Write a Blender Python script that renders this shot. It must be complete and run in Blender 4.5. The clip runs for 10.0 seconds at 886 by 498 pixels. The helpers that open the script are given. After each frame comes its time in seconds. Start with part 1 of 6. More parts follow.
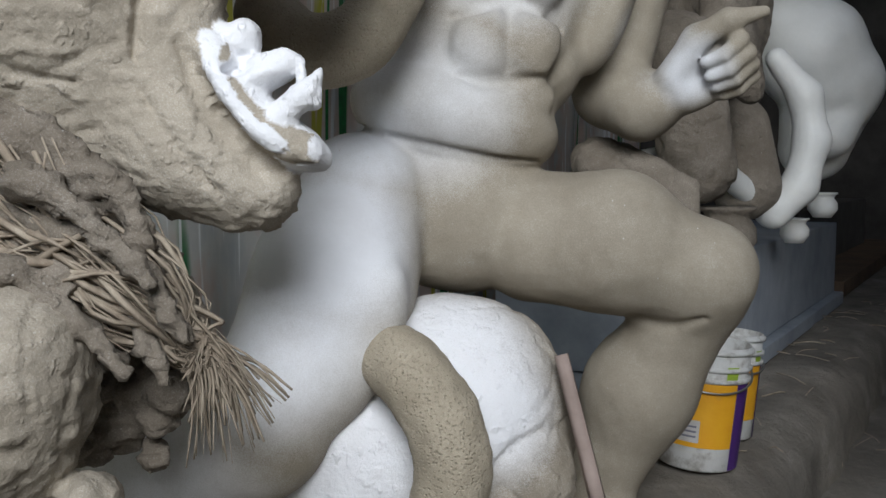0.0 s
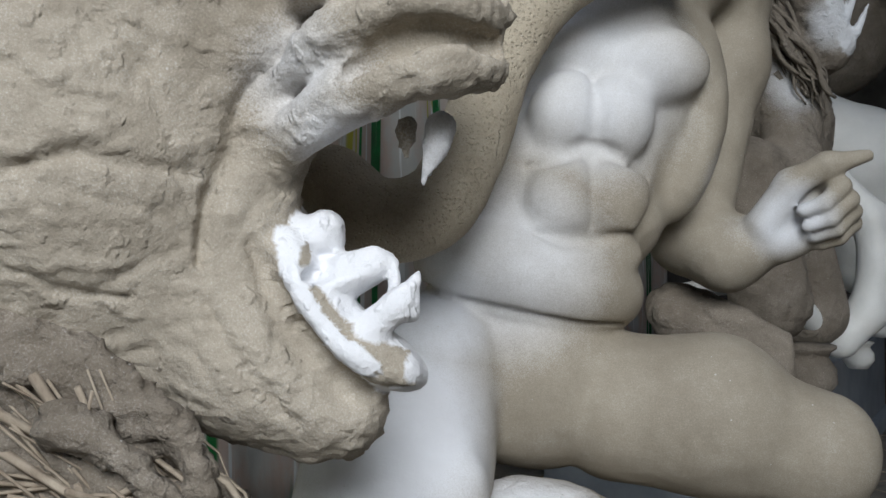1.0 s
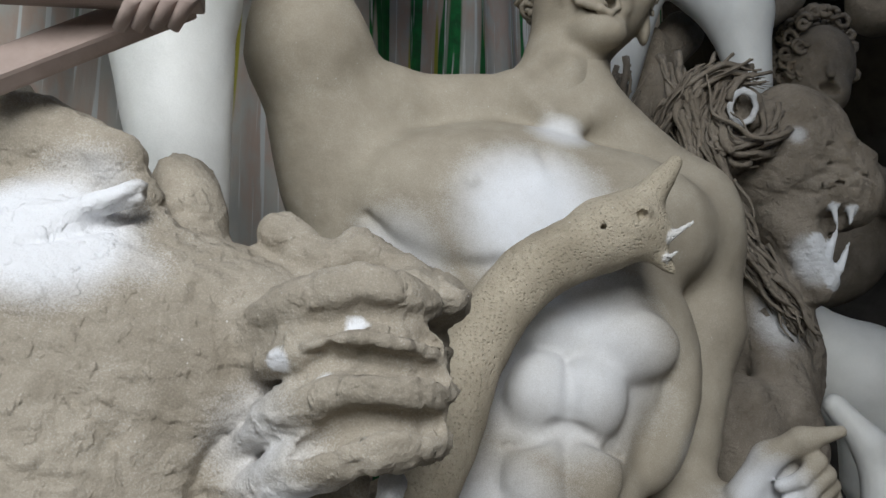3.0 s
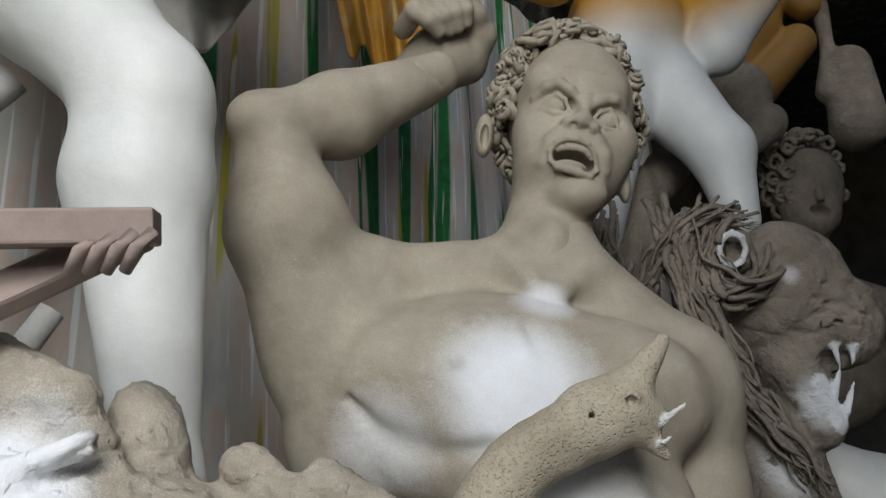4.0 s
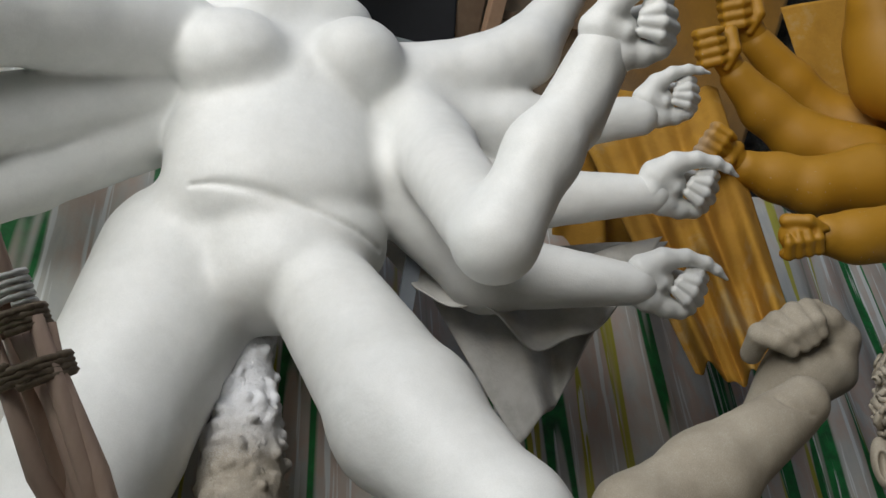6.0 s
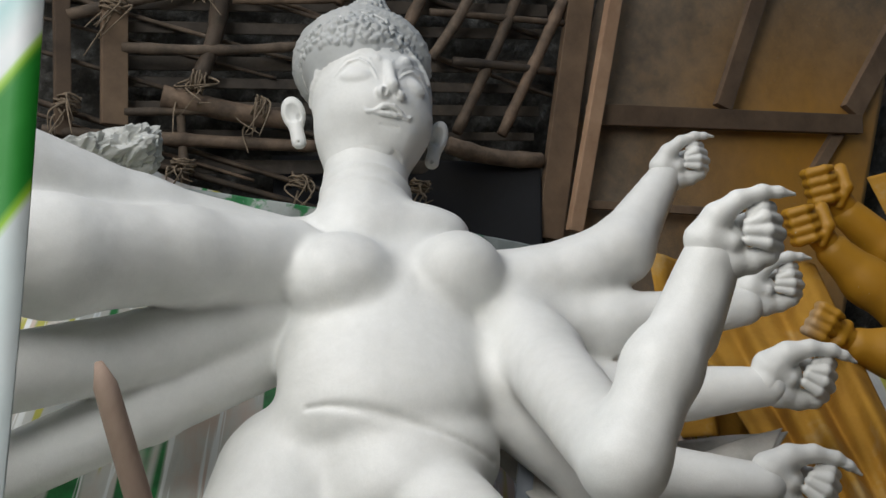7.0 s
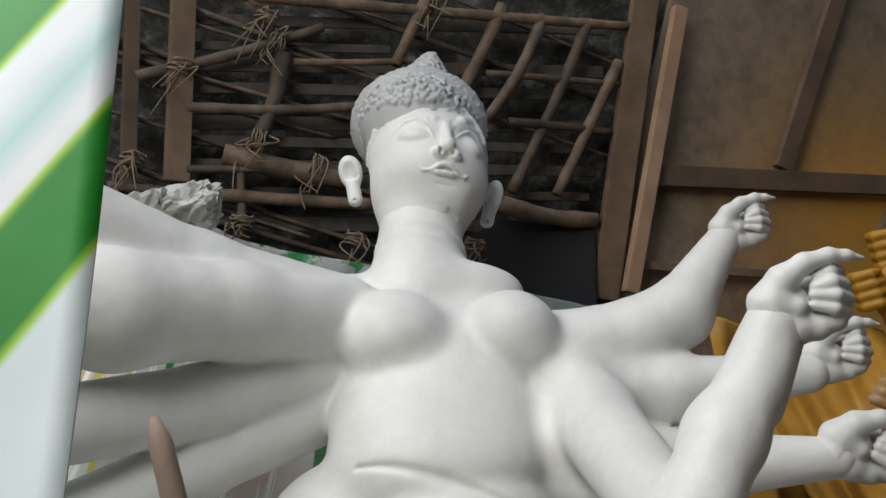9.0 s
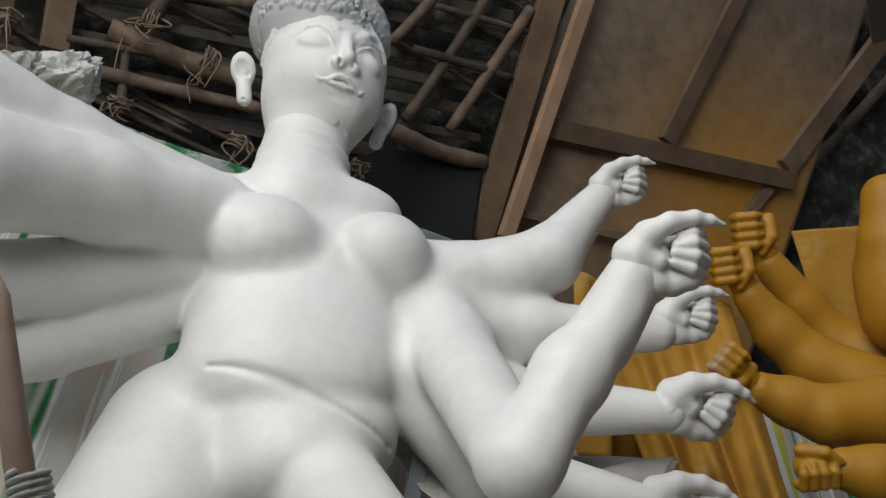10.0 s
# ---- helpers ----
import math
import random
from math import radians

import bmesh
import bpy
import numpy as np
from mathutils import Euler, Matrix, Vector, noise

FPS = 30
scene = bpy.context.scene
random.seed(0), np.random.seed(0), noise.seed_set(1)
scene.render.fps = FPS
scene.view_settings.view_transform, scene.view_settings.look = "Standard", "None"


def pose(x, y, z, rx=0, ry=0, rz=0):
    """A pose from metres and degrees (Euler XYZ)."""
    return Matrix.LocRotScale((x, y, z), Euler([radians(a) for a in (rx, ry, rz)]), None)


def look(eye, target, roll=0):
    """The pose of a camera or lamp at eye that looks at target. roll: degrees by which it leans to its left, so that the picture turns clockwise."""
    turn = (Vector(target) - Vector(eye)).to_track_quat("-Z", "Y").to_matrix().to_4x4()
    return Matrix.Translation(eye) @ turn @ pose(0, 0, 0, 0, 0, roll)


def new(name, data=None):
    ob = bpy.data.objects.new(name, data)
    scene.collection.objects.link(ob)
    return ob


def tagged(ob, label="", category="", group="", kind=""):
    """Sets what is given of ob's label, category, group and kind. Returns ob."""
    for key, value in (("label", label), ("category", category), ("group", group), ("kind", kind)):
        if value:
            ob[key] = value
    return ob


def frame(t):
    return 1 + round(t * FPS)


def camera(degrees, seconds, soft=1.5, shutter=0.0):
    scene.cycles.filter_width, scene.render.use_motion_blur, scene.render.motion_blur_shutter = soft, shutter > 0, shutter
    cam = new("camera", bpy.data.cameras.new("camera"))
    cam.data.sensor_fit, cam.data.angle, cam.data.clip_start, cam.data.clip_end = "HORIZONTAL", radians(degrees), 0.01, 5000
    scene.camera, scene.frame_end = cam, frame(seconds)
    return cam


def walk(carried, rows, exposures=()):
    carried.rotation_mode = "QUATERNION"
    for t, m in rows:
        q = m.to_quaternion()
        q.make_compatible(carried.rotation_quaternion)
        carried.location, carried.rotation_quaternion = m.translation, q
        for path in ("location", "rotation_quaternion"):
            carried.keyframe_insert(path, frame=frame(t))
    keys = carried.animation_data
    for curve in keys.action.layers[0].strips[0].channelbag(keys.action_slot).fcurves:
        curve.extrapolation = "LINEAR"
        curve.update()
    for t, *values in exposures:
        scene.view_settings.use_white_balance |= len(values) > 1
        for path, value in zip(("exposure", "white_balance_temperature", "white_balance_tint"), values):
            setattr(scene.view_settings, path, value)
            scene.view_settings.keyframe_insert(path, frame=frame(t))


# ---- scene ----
cam = camera(54.1, 10.0)
METRES, EYE, TILT, LEAN, TURN = 1.3, 1.05, -5.0, 0.0, 0.0
ROWS = [
    (0.0, 0.0, 0.0, 0.0, 0.0, 0.0, -0.0),
    (0.5, -0.0505, 0.0889, 0.0673, 0.23, 2.73, 0.29),
    (1.0, -0.092, 0.1348, 0.1252, 0.43, 5.39, 0.25),
    (1.5, -0.068, 0.1116, 0.1715, 0.77, 8.23, 0.1),
    (2.0, -0.0531, 0.0892, 0.2042, 1.35, 10.59, -0.01),
    (3.5, -0.0219, 0.0511, 0.3288, 1.92, 19.06, -0.35),
    (4.0, 0.0028, 0.0589, 0.3915, 2.85, 22.96, 1.86),
    (4.5, 0.0645, 0.08, 0.4668, 9.96, 27.1, 2.51),
    (5.0, 0.0736, 0.0808, 0.5167, 15.03, 30.69, 3.41),
    (5.5, 0.0452, 0.0549, 0.5612, 21.17, 34.8, 2.31),
    (6.0, 0.0187, 0.0031, 0.6082, 28.27, 39.75, 0.76),
    (7.5, 0.0058, -0.109, 0.6655, 35.22, 53.94, -1.41),
    (8.0, 0.0072, -0.102, 0.661, 35.74, 54.5, -2.7),
    (8.5, -0.0004, -0.0965, 0.6688, 35.73, 54.56, -3.4),
    (9.0, -0.0024, -0.0915, 0.6687, 35.83, 54.57, -3.61),
    (9.5, -0.0054, -0.0776, 0.6641, 34.56, 53.9, -3.95),
    (10.0, -0.014, -0.0576, 0.6541, 24.33, 51.08, -2.53),
]
walk(cam, [(t, pose(0, 0, EYE, TILT, LEAN, TURN) @ pose(METRES * x, METRES * y, METRES * z, 90 + pitch, roll, yaw)) for t, x, y, z, yaw, pitch, roll in ROWS],
     [(0.0, 0.42, 6000, 9), (2.0, 0.24, 6050, 8), (5.0, 0.08, 6250, 9), (7.3, -0.08, 6300, 10), (10.0, -0.1, 6300, 11)])

# ---- light ----
world = bpy.data.worlds.new("world")
scene.world = world
world.use_nodes = True
wn = world.node_tree.nodes
sky = wn.new("ShaderNodeTexSky")
sky.sky_type, sky.sun_disc = "NISHITA", False
sky.sun_elevation, sky.sun_rotation = radians(29), radians(175)
wn["Background"].inputs[1].default_value = 0.08
world.node_tree.links.new(sky.outputs[0], wn["Background"].inputs[0])
sun = new("sun", bpy.data.lights.new("sun", "SUN"))
sun.data.energy, sun.data.angle, sun.data.color = 0.8, radians(24), (1, 0.985, 0.96)
sun.matrix_world = look((0.25, -3.2, 4.75), (-0.2, 1.8, 2.0))
# area lamp added to stand in for daylight from the unseen open side behind
mouth = new("daylight_stand_in", bpy.data.lights.new("daylight_stand_in", "AREA"))
mouth.data.shape, mouth.data.size, mouth.data.size_y = "RECTANGLE", 1.9, 2.4
mouth.data.energy, mouth.data.color = 118, (1, 0.985, 0.955)
mouth.matrix_world = look((-0.1, -2.45, 3.25), (-0.3, 2.0, 2.4))

# ---- materials ----


def material(name, rough=0.8, metal=0.0):
    m = bpy.data.materials.new(name)
    m.use_nodes = True
    b = m.node_tree.nodes["Principled BSDF"]
    b.inputs["Roughness"].default_value, b.inputs["Metallic"].default_value = rough, metal
    return m, m.node_tree, b


def ramp(t, fac, stops):
    r = t.nodes.new("ShaderNodeValToRGB")
    while len(r.color_ramp.elements) < len(stops):
        r.color_ramp.elements.new(0.5)
    for e, (p, c) in zip(r.color_ramp.elements, stops):
        e.position, e.color = p, (*c, 1)
    t.links.new(fac, r.inputs[0])
    return r.outputs[0]


def tex(t, scale, detail=4, rough=0.6, stretch=(1, 1, 1), kind="ShaderNodeTexNoise"):
    c, mp, n = t.nodes.new("ShaderNodeTexCoord"), t.nodes.new("ShaderNodeMapping"), t.nodes.new(kind)
    mp.inputs["Scale"].default_value = stretch
    t.links.new(c.outputs["Object"], mp.inputs[0])
    t.links.new(mp.outputs[0], n.inputs["Vector"])
    n.inputs["Scale"].default_value = scale
    if kind == "ShaderNodeTexNoise":
        n.inputs["Detail"].default_value, n.inputs["Roughness"].default_value = detail, rough
    return n.outputs["Fac"] if kind == "ShaderNodeTexNoise" else n.outputs["Distance"]


def mix(t, fac, a, b, mode="MIX"):
    n = t.nodes.new("ShaderNodeMix")
    n.data_type, n.blend_type = "RGBA", mode
    for s, v in ((0, fac), (6, a), (7, b)):
        if isinstance(v, (int, float)):
            n.inputs[s].default_value = v
        elif isinstance(v, tuple):
            n.inputs[s].default_value = (*v, 1)
        else:
            t.links.new(v, n.inputs[s])
    return n.outputs[2]


def bump(t, b, layers):
    last = None
    for height, strength, dist in layers:
        n = t.nodes.new("ShaderNodeBump")
        n.inputs["Strength"].default_value, n.inputs["Distance"].default_value = strength, dist
        t.links.new(height, n.inputs["Height"])
        if last:
            t.links.new(last, n.inputs["Normal"])
        last = n.outputs[0]
    t.links.new(last, b.inputs["Normal"])


def attribute(t, name):
    n = t.nodes.new("ShaderNodeAttribute")
    n.attribute_name = name
    return n.outputs["Fac"]


def surface(name, stops, scale, rough=0.8, bumps=((60, 0.4, 0.004), (300, 0.25, 0.001)), stretch=(1, 1, 1), metal=0.0):
    """A plain surface: colour stops over noise, and relief at several scales."""
    m, t, b = material(name, rough, metal)
    t.links.new(ramp(t, tex(t, scale, 8, 0.65, stretch), stops), b.inputs["Base Color"])
    bump(t, b, [(tex(t, s, 5, 0.6, stretch), k, d) for s, k, d in bumps])
    return m


def painted_clay(name, dark, light, paint, relief, rough=0.75, speck=0.5, fine=0.3, soft=0.45):
    """Clay whose 'spray' attribute says where a coat of paint lies; the coat ends in a dusty edge of fine specks."""
    m, t, b = material(name, rough)
    base = ramp(t, tex(t, 7, 8, 0.65), [(0.3, dark), (0.7, light)])
    grain = tex(t, 420, 3, 0.7)
    base = mix(t, 0.22, base, ramp(t, grain, [(0.35, (0.1, 0.09, 0.08)), (0.65, (0.8, 0.78, 0.74))]), "SOFT_LIGHT")
    add = t.nodes.new("ShaderNodeMath")
    add.operation = "MULTIPLY_ADD"
    t.links.new(grain, add.inputs[0])
    add.inputs[1].default_value = speck
    sub = t.nodes.new("ShaderNodeMath")
    sub.operation = "MULTIPLY_ADD"
    t.links.new(tex(t, 14, 6, 0.7), sub.inputs[0])
    sub.inputs[1].default_value, sub.inputs[2].default_value = 0.35, -0.17 - speck / 2
    t.links.new(sub.outputs[0], add.inputs[2])
    tot = t.nodes.new("ShaderNodeMath")
    t.links.new(attribute(t, "spray"), tot.inputs[0])
    t.links.new(add.outputs[0], tot.inputs[1])
    f = ramp(t, tot.outputs[0], [(0.5 - soft, (0, 0, 0)), (0.5 + soft, (1, 1, 1))])
    coat = ramp(t, tex(t, 3, 6), [(0.3, tuple(v * 0.92 for v in paint)), (0.7, paint)])
    col = mix(t, f, base, coat)
    # stray flecks of white and broad faint stains
    fleck = ramp(t, tex(t, 46, kind="ShaderNodeTexVoronoi"), [(0.045, (1, 1, 1)), (0.075, (0, 0, 0))])
    where = ramp(t, tex(t, 5, 3), [(0.5, (0, 0, 0)), (0.62, (1, 1, 1))])
    col = mix(t, mix(t, 1.0, fleck, where, "MULTIPLY"), col, tuple(min(1.0, c * 0.5 + 0.42) for c in light))
    col = mix(t, 0.35, col, ramp(t, tex(t, 2.3, 7, 0.7), [(0.3, (0.62, 0.6, 0.57)), (0.6, (1, 1, 1))]), "MULTIPLY")
    t.links.new(col, b.inputs["Base Color"])
    bump(t, b, [(tex(t, 18, 6, 0.6), relief, 0.02), (tex(t, 90, 5, 0.65), relief, 0.006), (grain, fine, 0.0015)])
    return m


CLAY = painted_clay("smooth_grey_clay", (0.285, 0.25, 0.195), (0.39, 0.35, 0.28), (0.80, 0.82, 0.86), 0.12)
ROUGH = painted_clay("rough_grey_clay", (0.27, 0.236, 0.185), (0.46, 0.413, 0.34), (0.84, 0.85, 0.88), 0.42, 0.9, speck=0.8, fine=0.35)
# darker and browner than the grey clays
DARKCLAY = painted_clay("dark_brown_clay", (0.16, 0.135, 0.105), (0.27, 0.235, 0.19), (0.75, 0.77, 0.8), 0.7, 0.9, speck=0.8, fine=0.5)
WHITE = painted_clay("white_primer", (0.70, 0.71, 0.69), (0.78, 0.785, 0.765), (0.45, 0.465, 0.46), 0.10, 0.5, fine=0.15, soft=0.1)
YELLOW = painted_clay("yellow_over_white", (0.56, 0.58, 0.585), (0.64, 0.66, 0.665), (0.47, 0.235, 0.012), 0.08, 0.55, speck=0.3, fine=0.12)
# darker copy of the yellow coat, with the far statue's shade put into it
DIMYELLOW = painted_clay("shade_darkened_yellow", (0.09, 0.055, 0.026), (0.16, 0.10, 0.045), (0.20, 0.10, 0.012), 0.2, 0.7)
SCALE = painted_clay("dimpled_clay_skin", (0.31, 0.27, 0.20), (0.48, 0.425, 0.33), (0.8, 0.8, 0.8), 0.35, 0.9)
st = SCALE.node_tree
dimple = st.nodes.new("ShaderNodeBump")
dimple.invert = True
dimple.inputs["Strength"].default_value, dimple.inputs["Distance"].default_value = 0.6, 0.005
st.links.new(ramp(st, tex(st, 165, kind="ShaderNodeTexVoronoi"), [(0.1, (1, 1, 1)), (0.42, (0, 0, 0))]), dimple.inputs["Height"])
skin = st.nodes["Principled BSDF"]
st.links.new(skin.inputs["Normal"].links[0].from_socket, dimple.inputs["Normal"])
st.links.new(dimple.outputs[0], skin.inputs["Normal"])
for raw, amount in ((ROUGH, 0.5), (DARKCLAY, 0.5)):
    rt = raw.node_tree
    hide = rt.nodes["Principled BSDF"]
    for size, pull, lo, hi in ((17, (1, 1, 1.5), 0.56, 0.66), (48, (1.2, 1, 0.8), 0.62, 0.70)):
        mark = rt.nodes.new("ShaderNodeBump")
        mark.invert = size > 50
        mark.inputs["Strength"].default_value, mark.inputs["Distance"].default_value = amount, 0.004
        rt.links.new(ramp(rt, tex(rt, size, 2, 0.5, pull), [(lo, (0, 0, 0)), (hi, (1, 1, 1))]), mark.inputs["Height"])
        rt.links.new(hide.inputs["Normal"].links[0].from_socket, mark.inputs["Normal"])
        rt.links.new(mark.outputs[0], hide.inputs["Normal"])
DARKSLAT = surface("dark_split_wood", [(0.3, (0.03, 0.026, 0.022)), (0.6, (0.085, 0.07, 0.056)), (0.8, (0.17, 0.145, 0.12))], 6, 0.85, ((40, 0.5, 0.004), (160, 0.4, 0.0015)))
STRAW = surface("straw", [(0.3, (0.18, 0.14, 0.10)), (0.7, (0.42, 0.36, 0.28))], 40, 0.9, stretch=(1, 1, 0.2))
EARTH = surface("earth", [(0.3, (0.12, 0.105, 0.085)), (0.55, (0.2, 0.18, 0.15)), (0.75, (0.3, 0.275, 0.24))], 5, 0.95, ((9, 0.5, 0.03), (45, 0.6, 0.010), (220, 0.5, 0.003)))
WOOD = surface("old_wood", [(0.3, (0.14, 0.10, 0.07)), (0.7, (0.30, 0.22, 0.15))], 4, 0.8, ((30, 0.4, 0.004), (140, 0.3, 0.002)))
PALEWOOD = surface("pale_pink_wood", [(0.3, (0.25, 0.19, 0.165)), (0.7, (0.42, 0.335, 0.295))], 6, 0.8, ((60, 0.5, 0.003), (220, 0.3, 0.001)))
WARMWOOD = surface("warm_brown_wood", [(0.3, (0.27, 0.165, 0.10)), (0.7, (0.42, 0.28, 0.18))], 5, 0.7, ((40, 0.4, 0.003),))
BAMBOO = surface("bamboo", [(0.28, (0.05, 0.042, 0.034)), (0.45, (0.11, 0.088, 0.068)), (0.62, (0.19, 0.15, 0.115)), (0.8, (0.32, 0.27, 0.22))], 9, 0.75, ((40, 0.5, 0.004), (160, 0.4, 0.0015)))
THATCH = surface("old_matting", [(0.3, (0.018, 0.017, 0.015)), (0.5, (0.05, 0.049, 0.044)), (0.62, (0.12, 0.12, 0.112)), (0.75, (0.36, 0.37, 0.36))], 9, 0.95, ((25, 0.9, 0.03), (120, 0.6, 0.006)))
PLASTIC = surface("grey_plastic_sheet", [(0.3, (0.40, 0.41, 0.39)), (0.7, (0.55, 0.56, 0.53))], 3, 0.45, ((14, 0.5, 0.02),))
GREYCLOTH = surface("grey_draped_cloth", [(0.3, (0.34, 0.34, 0.31)), (0.5, (0.52, 0.51, 0.48)), (0.75, (0.66, 0.65, 0.62))], 5, 0.9, ((9, 0.4, 0.02), (120, 0.5, 0.003)))
YCLOTH = surface("yellow_cloth", [(0.3, (0.30, 0.145, 0.012)), (0.55, (0.42, 0.22, 0.02)), (0.75, (0.45, 0.35, 0.18))], 4, 0.85, ((9, 0.4, 0.02), (200, 0.3, 0.002)))
GREYBOX = surface("grey_painted_board", [(0.3, (0.2, 0.23, 0.27)), (0.7, (0.36, 0.39, 0.43))], 4, 0.6, ((60, 0.3, 0.003),))
# near-black, so that interior shade is put into the colour
DARK = surface("shade_black", [(0.3, (0.03, 0.028, 0.026)), (0.7, (0.08, 0.075, 0.07))], 3, 0.95)
PALEWALL = surface("pale_closing_wall", [(0.3, (0.4, 0.38, 0.35)), (0.7, (0.6, 0.58, 0.55))], 2, 0.95)
ROPE = surface("coir_rope", [(0.3, (0.12, 0.09, 0.06)), (0.7, (0.26, 0.205, 0.145))], 60, 0.95)
for aged in (BAMBOO, WOOD):
    at = aged.node_tree
    info, base = at.nodes.new("ShaderNodeObjectInfo"), at.nodes["Principled BSDF"].inputs["Base Color"]
    tone = ramp(at, info.outputs["Random"], [(0.0, (0.32, 0.3, 0.29)), (0.35, (0.6, 0.55, 0.5)), (0.7, (0.95, 0.9, 0.85)), (0.95, (1.05, 0.9, 0.78))])
    at.links.new(mix(at, 1.0, base.links[0].from_socket, tone, "MULTIPLY"), base)
PLAIN = {}


def plain(name, colour, rough=0.5, metal=0.0):
    if name not in PLAIN:
        d = tuple(c * 0.8 for c in colour)
        PLAIN[name] = surface(name, [(0.35, d), (0.65, colour)], 30, rough, ((90, 0.15, 0.001),), metal=metal)
    return PLAIN[name]


# ---- modelling by blended solids ----
V = np.array


def unit(v):
    v = V(v, float)
    return v / np.linalg.norm(v)


class Form:
    """A solid modelled by blending round cones and ellipsoids, then meshed on a grid."""

    def __init__(self, voxel):
        self.h, self.prims, self.sprays, self.tubes, self.waves, self.grooves, self.others = voxel, [], [], [], [], [], []

    def cap(self, a, ra, b, rb, k=0.03, op=1, w=None):
        a, b = V(a, float), V(b, float)
        self.prims.append(("c", a, b, ra, rb, k, op, w))
        return self

    def chain(self, pts, k=0.03, op=1, w=None):
        """pts: (place, radius), ..."""
        for (a, ra), (b, rb) in zip(pts, pts[1:]):
            self.cap(a, ra, b, rb, k, op, w)
        return self

    def ell(self, c, r, turn=(0, 0, 0), k=0.03, op=1, w=None):
        """turn: Euler degrees, or three axes as rows."""
        m = V(turn, float) if np.ndim(turn) == 2 else V(Euler([radians(x) for x in turn]).to_matrix().transposed())
        self.prims.append(("e", V(c, float), V(r, float), m, 0, k, op, w))
        return self

    def groove(self, r, depth, *pts):
        """A crease pressed into the front of the form along the points."""
        self.grooves.append((pts, r, depth))
        return self

    def spray(self, c, r, soft=0.5, value=1.0):
        self.sprays.append((V(c, float), r, soft, value))
        return self

    @staticmethod
    def dist(p, prim):
        if prim[0] == "c":
            _, a, b, ra, rb = prim[:5]
            ab = b - a
            t = np.clip(((p - a) @ ab) / max(ab @ ab, 1e-9), 0, 1)
            q = p - a - t[..., None] * ab.astype(p.dtype)
            return np.sqrt((q * q).sum(-1)) - (ra + (rb - ra) * t)
        _, c, r, m = prim[:4]
        q = (p - c) @ m.T.astype(p.dtype)
        k0 = np.sqrt(((q / r) ** 2).sum(-1))
        k1 = np.sqrt(((q / (r * r)) ** 2).sum(-1)) + 1e-9
        return k0 * (k0 - 1) / k1

    @staticmethod
    def box(prim):
        if prim[0] == "c":
            _, a, b, ra, rb = prim[:5]
            return np.minimum(a - ra, b - rb), np.maximum(a + ra, b + rb)
        m, r = prim[3], prim[2]
        e = np.sqrt(((m * r[:, None]) ** 2).sum(0))
        return prim[1] - e, prim[1] + e

    def field(self):
        boxes = [self.box(p) for p in self.prims if p[6] > 0]
        lo = np.min([b[0] for b in boxes], 0) - 4 * self.h
        hi = np.max([b[1] for b in boxes], 0) + 4 * self.h
        n = np.ceil((hi - lo) / self.h).astype(int) + 1
        f = np.full(n, 0.5, np.float32)
        axes = [(lo[i] + self.h * np.arange(n[i])).astype(np.float32) for i in range(3)]
        for prim in self.prims:
            k, op = prim[5], prim[6]
            a, b = self.box(prim)
            pad = k + 3 * self.h
            i0 = np.clip(np.floor((a - pad - lo) / self.h).astype(int), 0, n)
            i1 = np.clip(np.ceil((b + pad - lo) / self.h).astype(int) + 1, 0, n)
            if (i1 <= i0).any():
                continue
            sl = tuple(slice(u, v) for u, v in zip(i0, i1))
            p = np.stack(np.meshgrid(*(axes[i][sl[i]] for i in range(3)), indexing="ij"), -1)
            d = self.dist(p, prim).astype(np.float32)
            old = f[sl]
            if op > 0:
                t = np.clip(0.5 + 0.5 * (d - old) / k, 0, 1)
                f[sl] = d * (1 - t) + old * t - k * t * (1 - t)
            else:
                t = np.clip(0.5 - 0.5 * (-d - old) / k, 0, 1)
                f[sl] = -d * (1 - t) + old * t + k * t * (1 - t)
        return f, lo

    def join(self, other):
        """Another form, on its own grid, becomes part of this mesh."""
        self.others.append(other)
        return self

    def mesh(self, name):
        return grid_mesh(name, *self.skin())

    def skin(self):
        f, lo = self.field()
        s = f < 0
        n = np.array(f.shape) - 1
        corner = [(i, j, k) for i in (0, 1) for j in (0, 1) for k in (0, 1)]
        tot = np.zeros(n, np.int8)
        for i, j, k in corner:
            tot += s[i:i + n[0], j:j + n[1], k:k + n[2]]
        act = np.argwhere((tot > 0) & (tot < 8))
        ids = np.full(n, -1, np.int32)
        ids[tuple(act.T)] = np.arange(len(act))
        val = {c: f[tuple((act + c).T)] for c in corner}
        pos, cnt = np.zeros((len(act), 3)), np.zeros(len(act))
        for c in corner:
            for ax in range(3):
                if c[ax]:
                    continue
                e = tuple(1 if q == ax else c[q] for q in range(3))
                a, b = val[c], val[e]
                x = (a < 0) != (b < 0)
                t = a[x] / (a[x] - b[x])
                p = np.tile(V(c, float), (x.sum(), 1))
                p[:, ax] += t
                pos[x] += p
                cnt[x] += 1
        vert = lo + self.h * (act + pos / cnt[:, None])
        faces = []
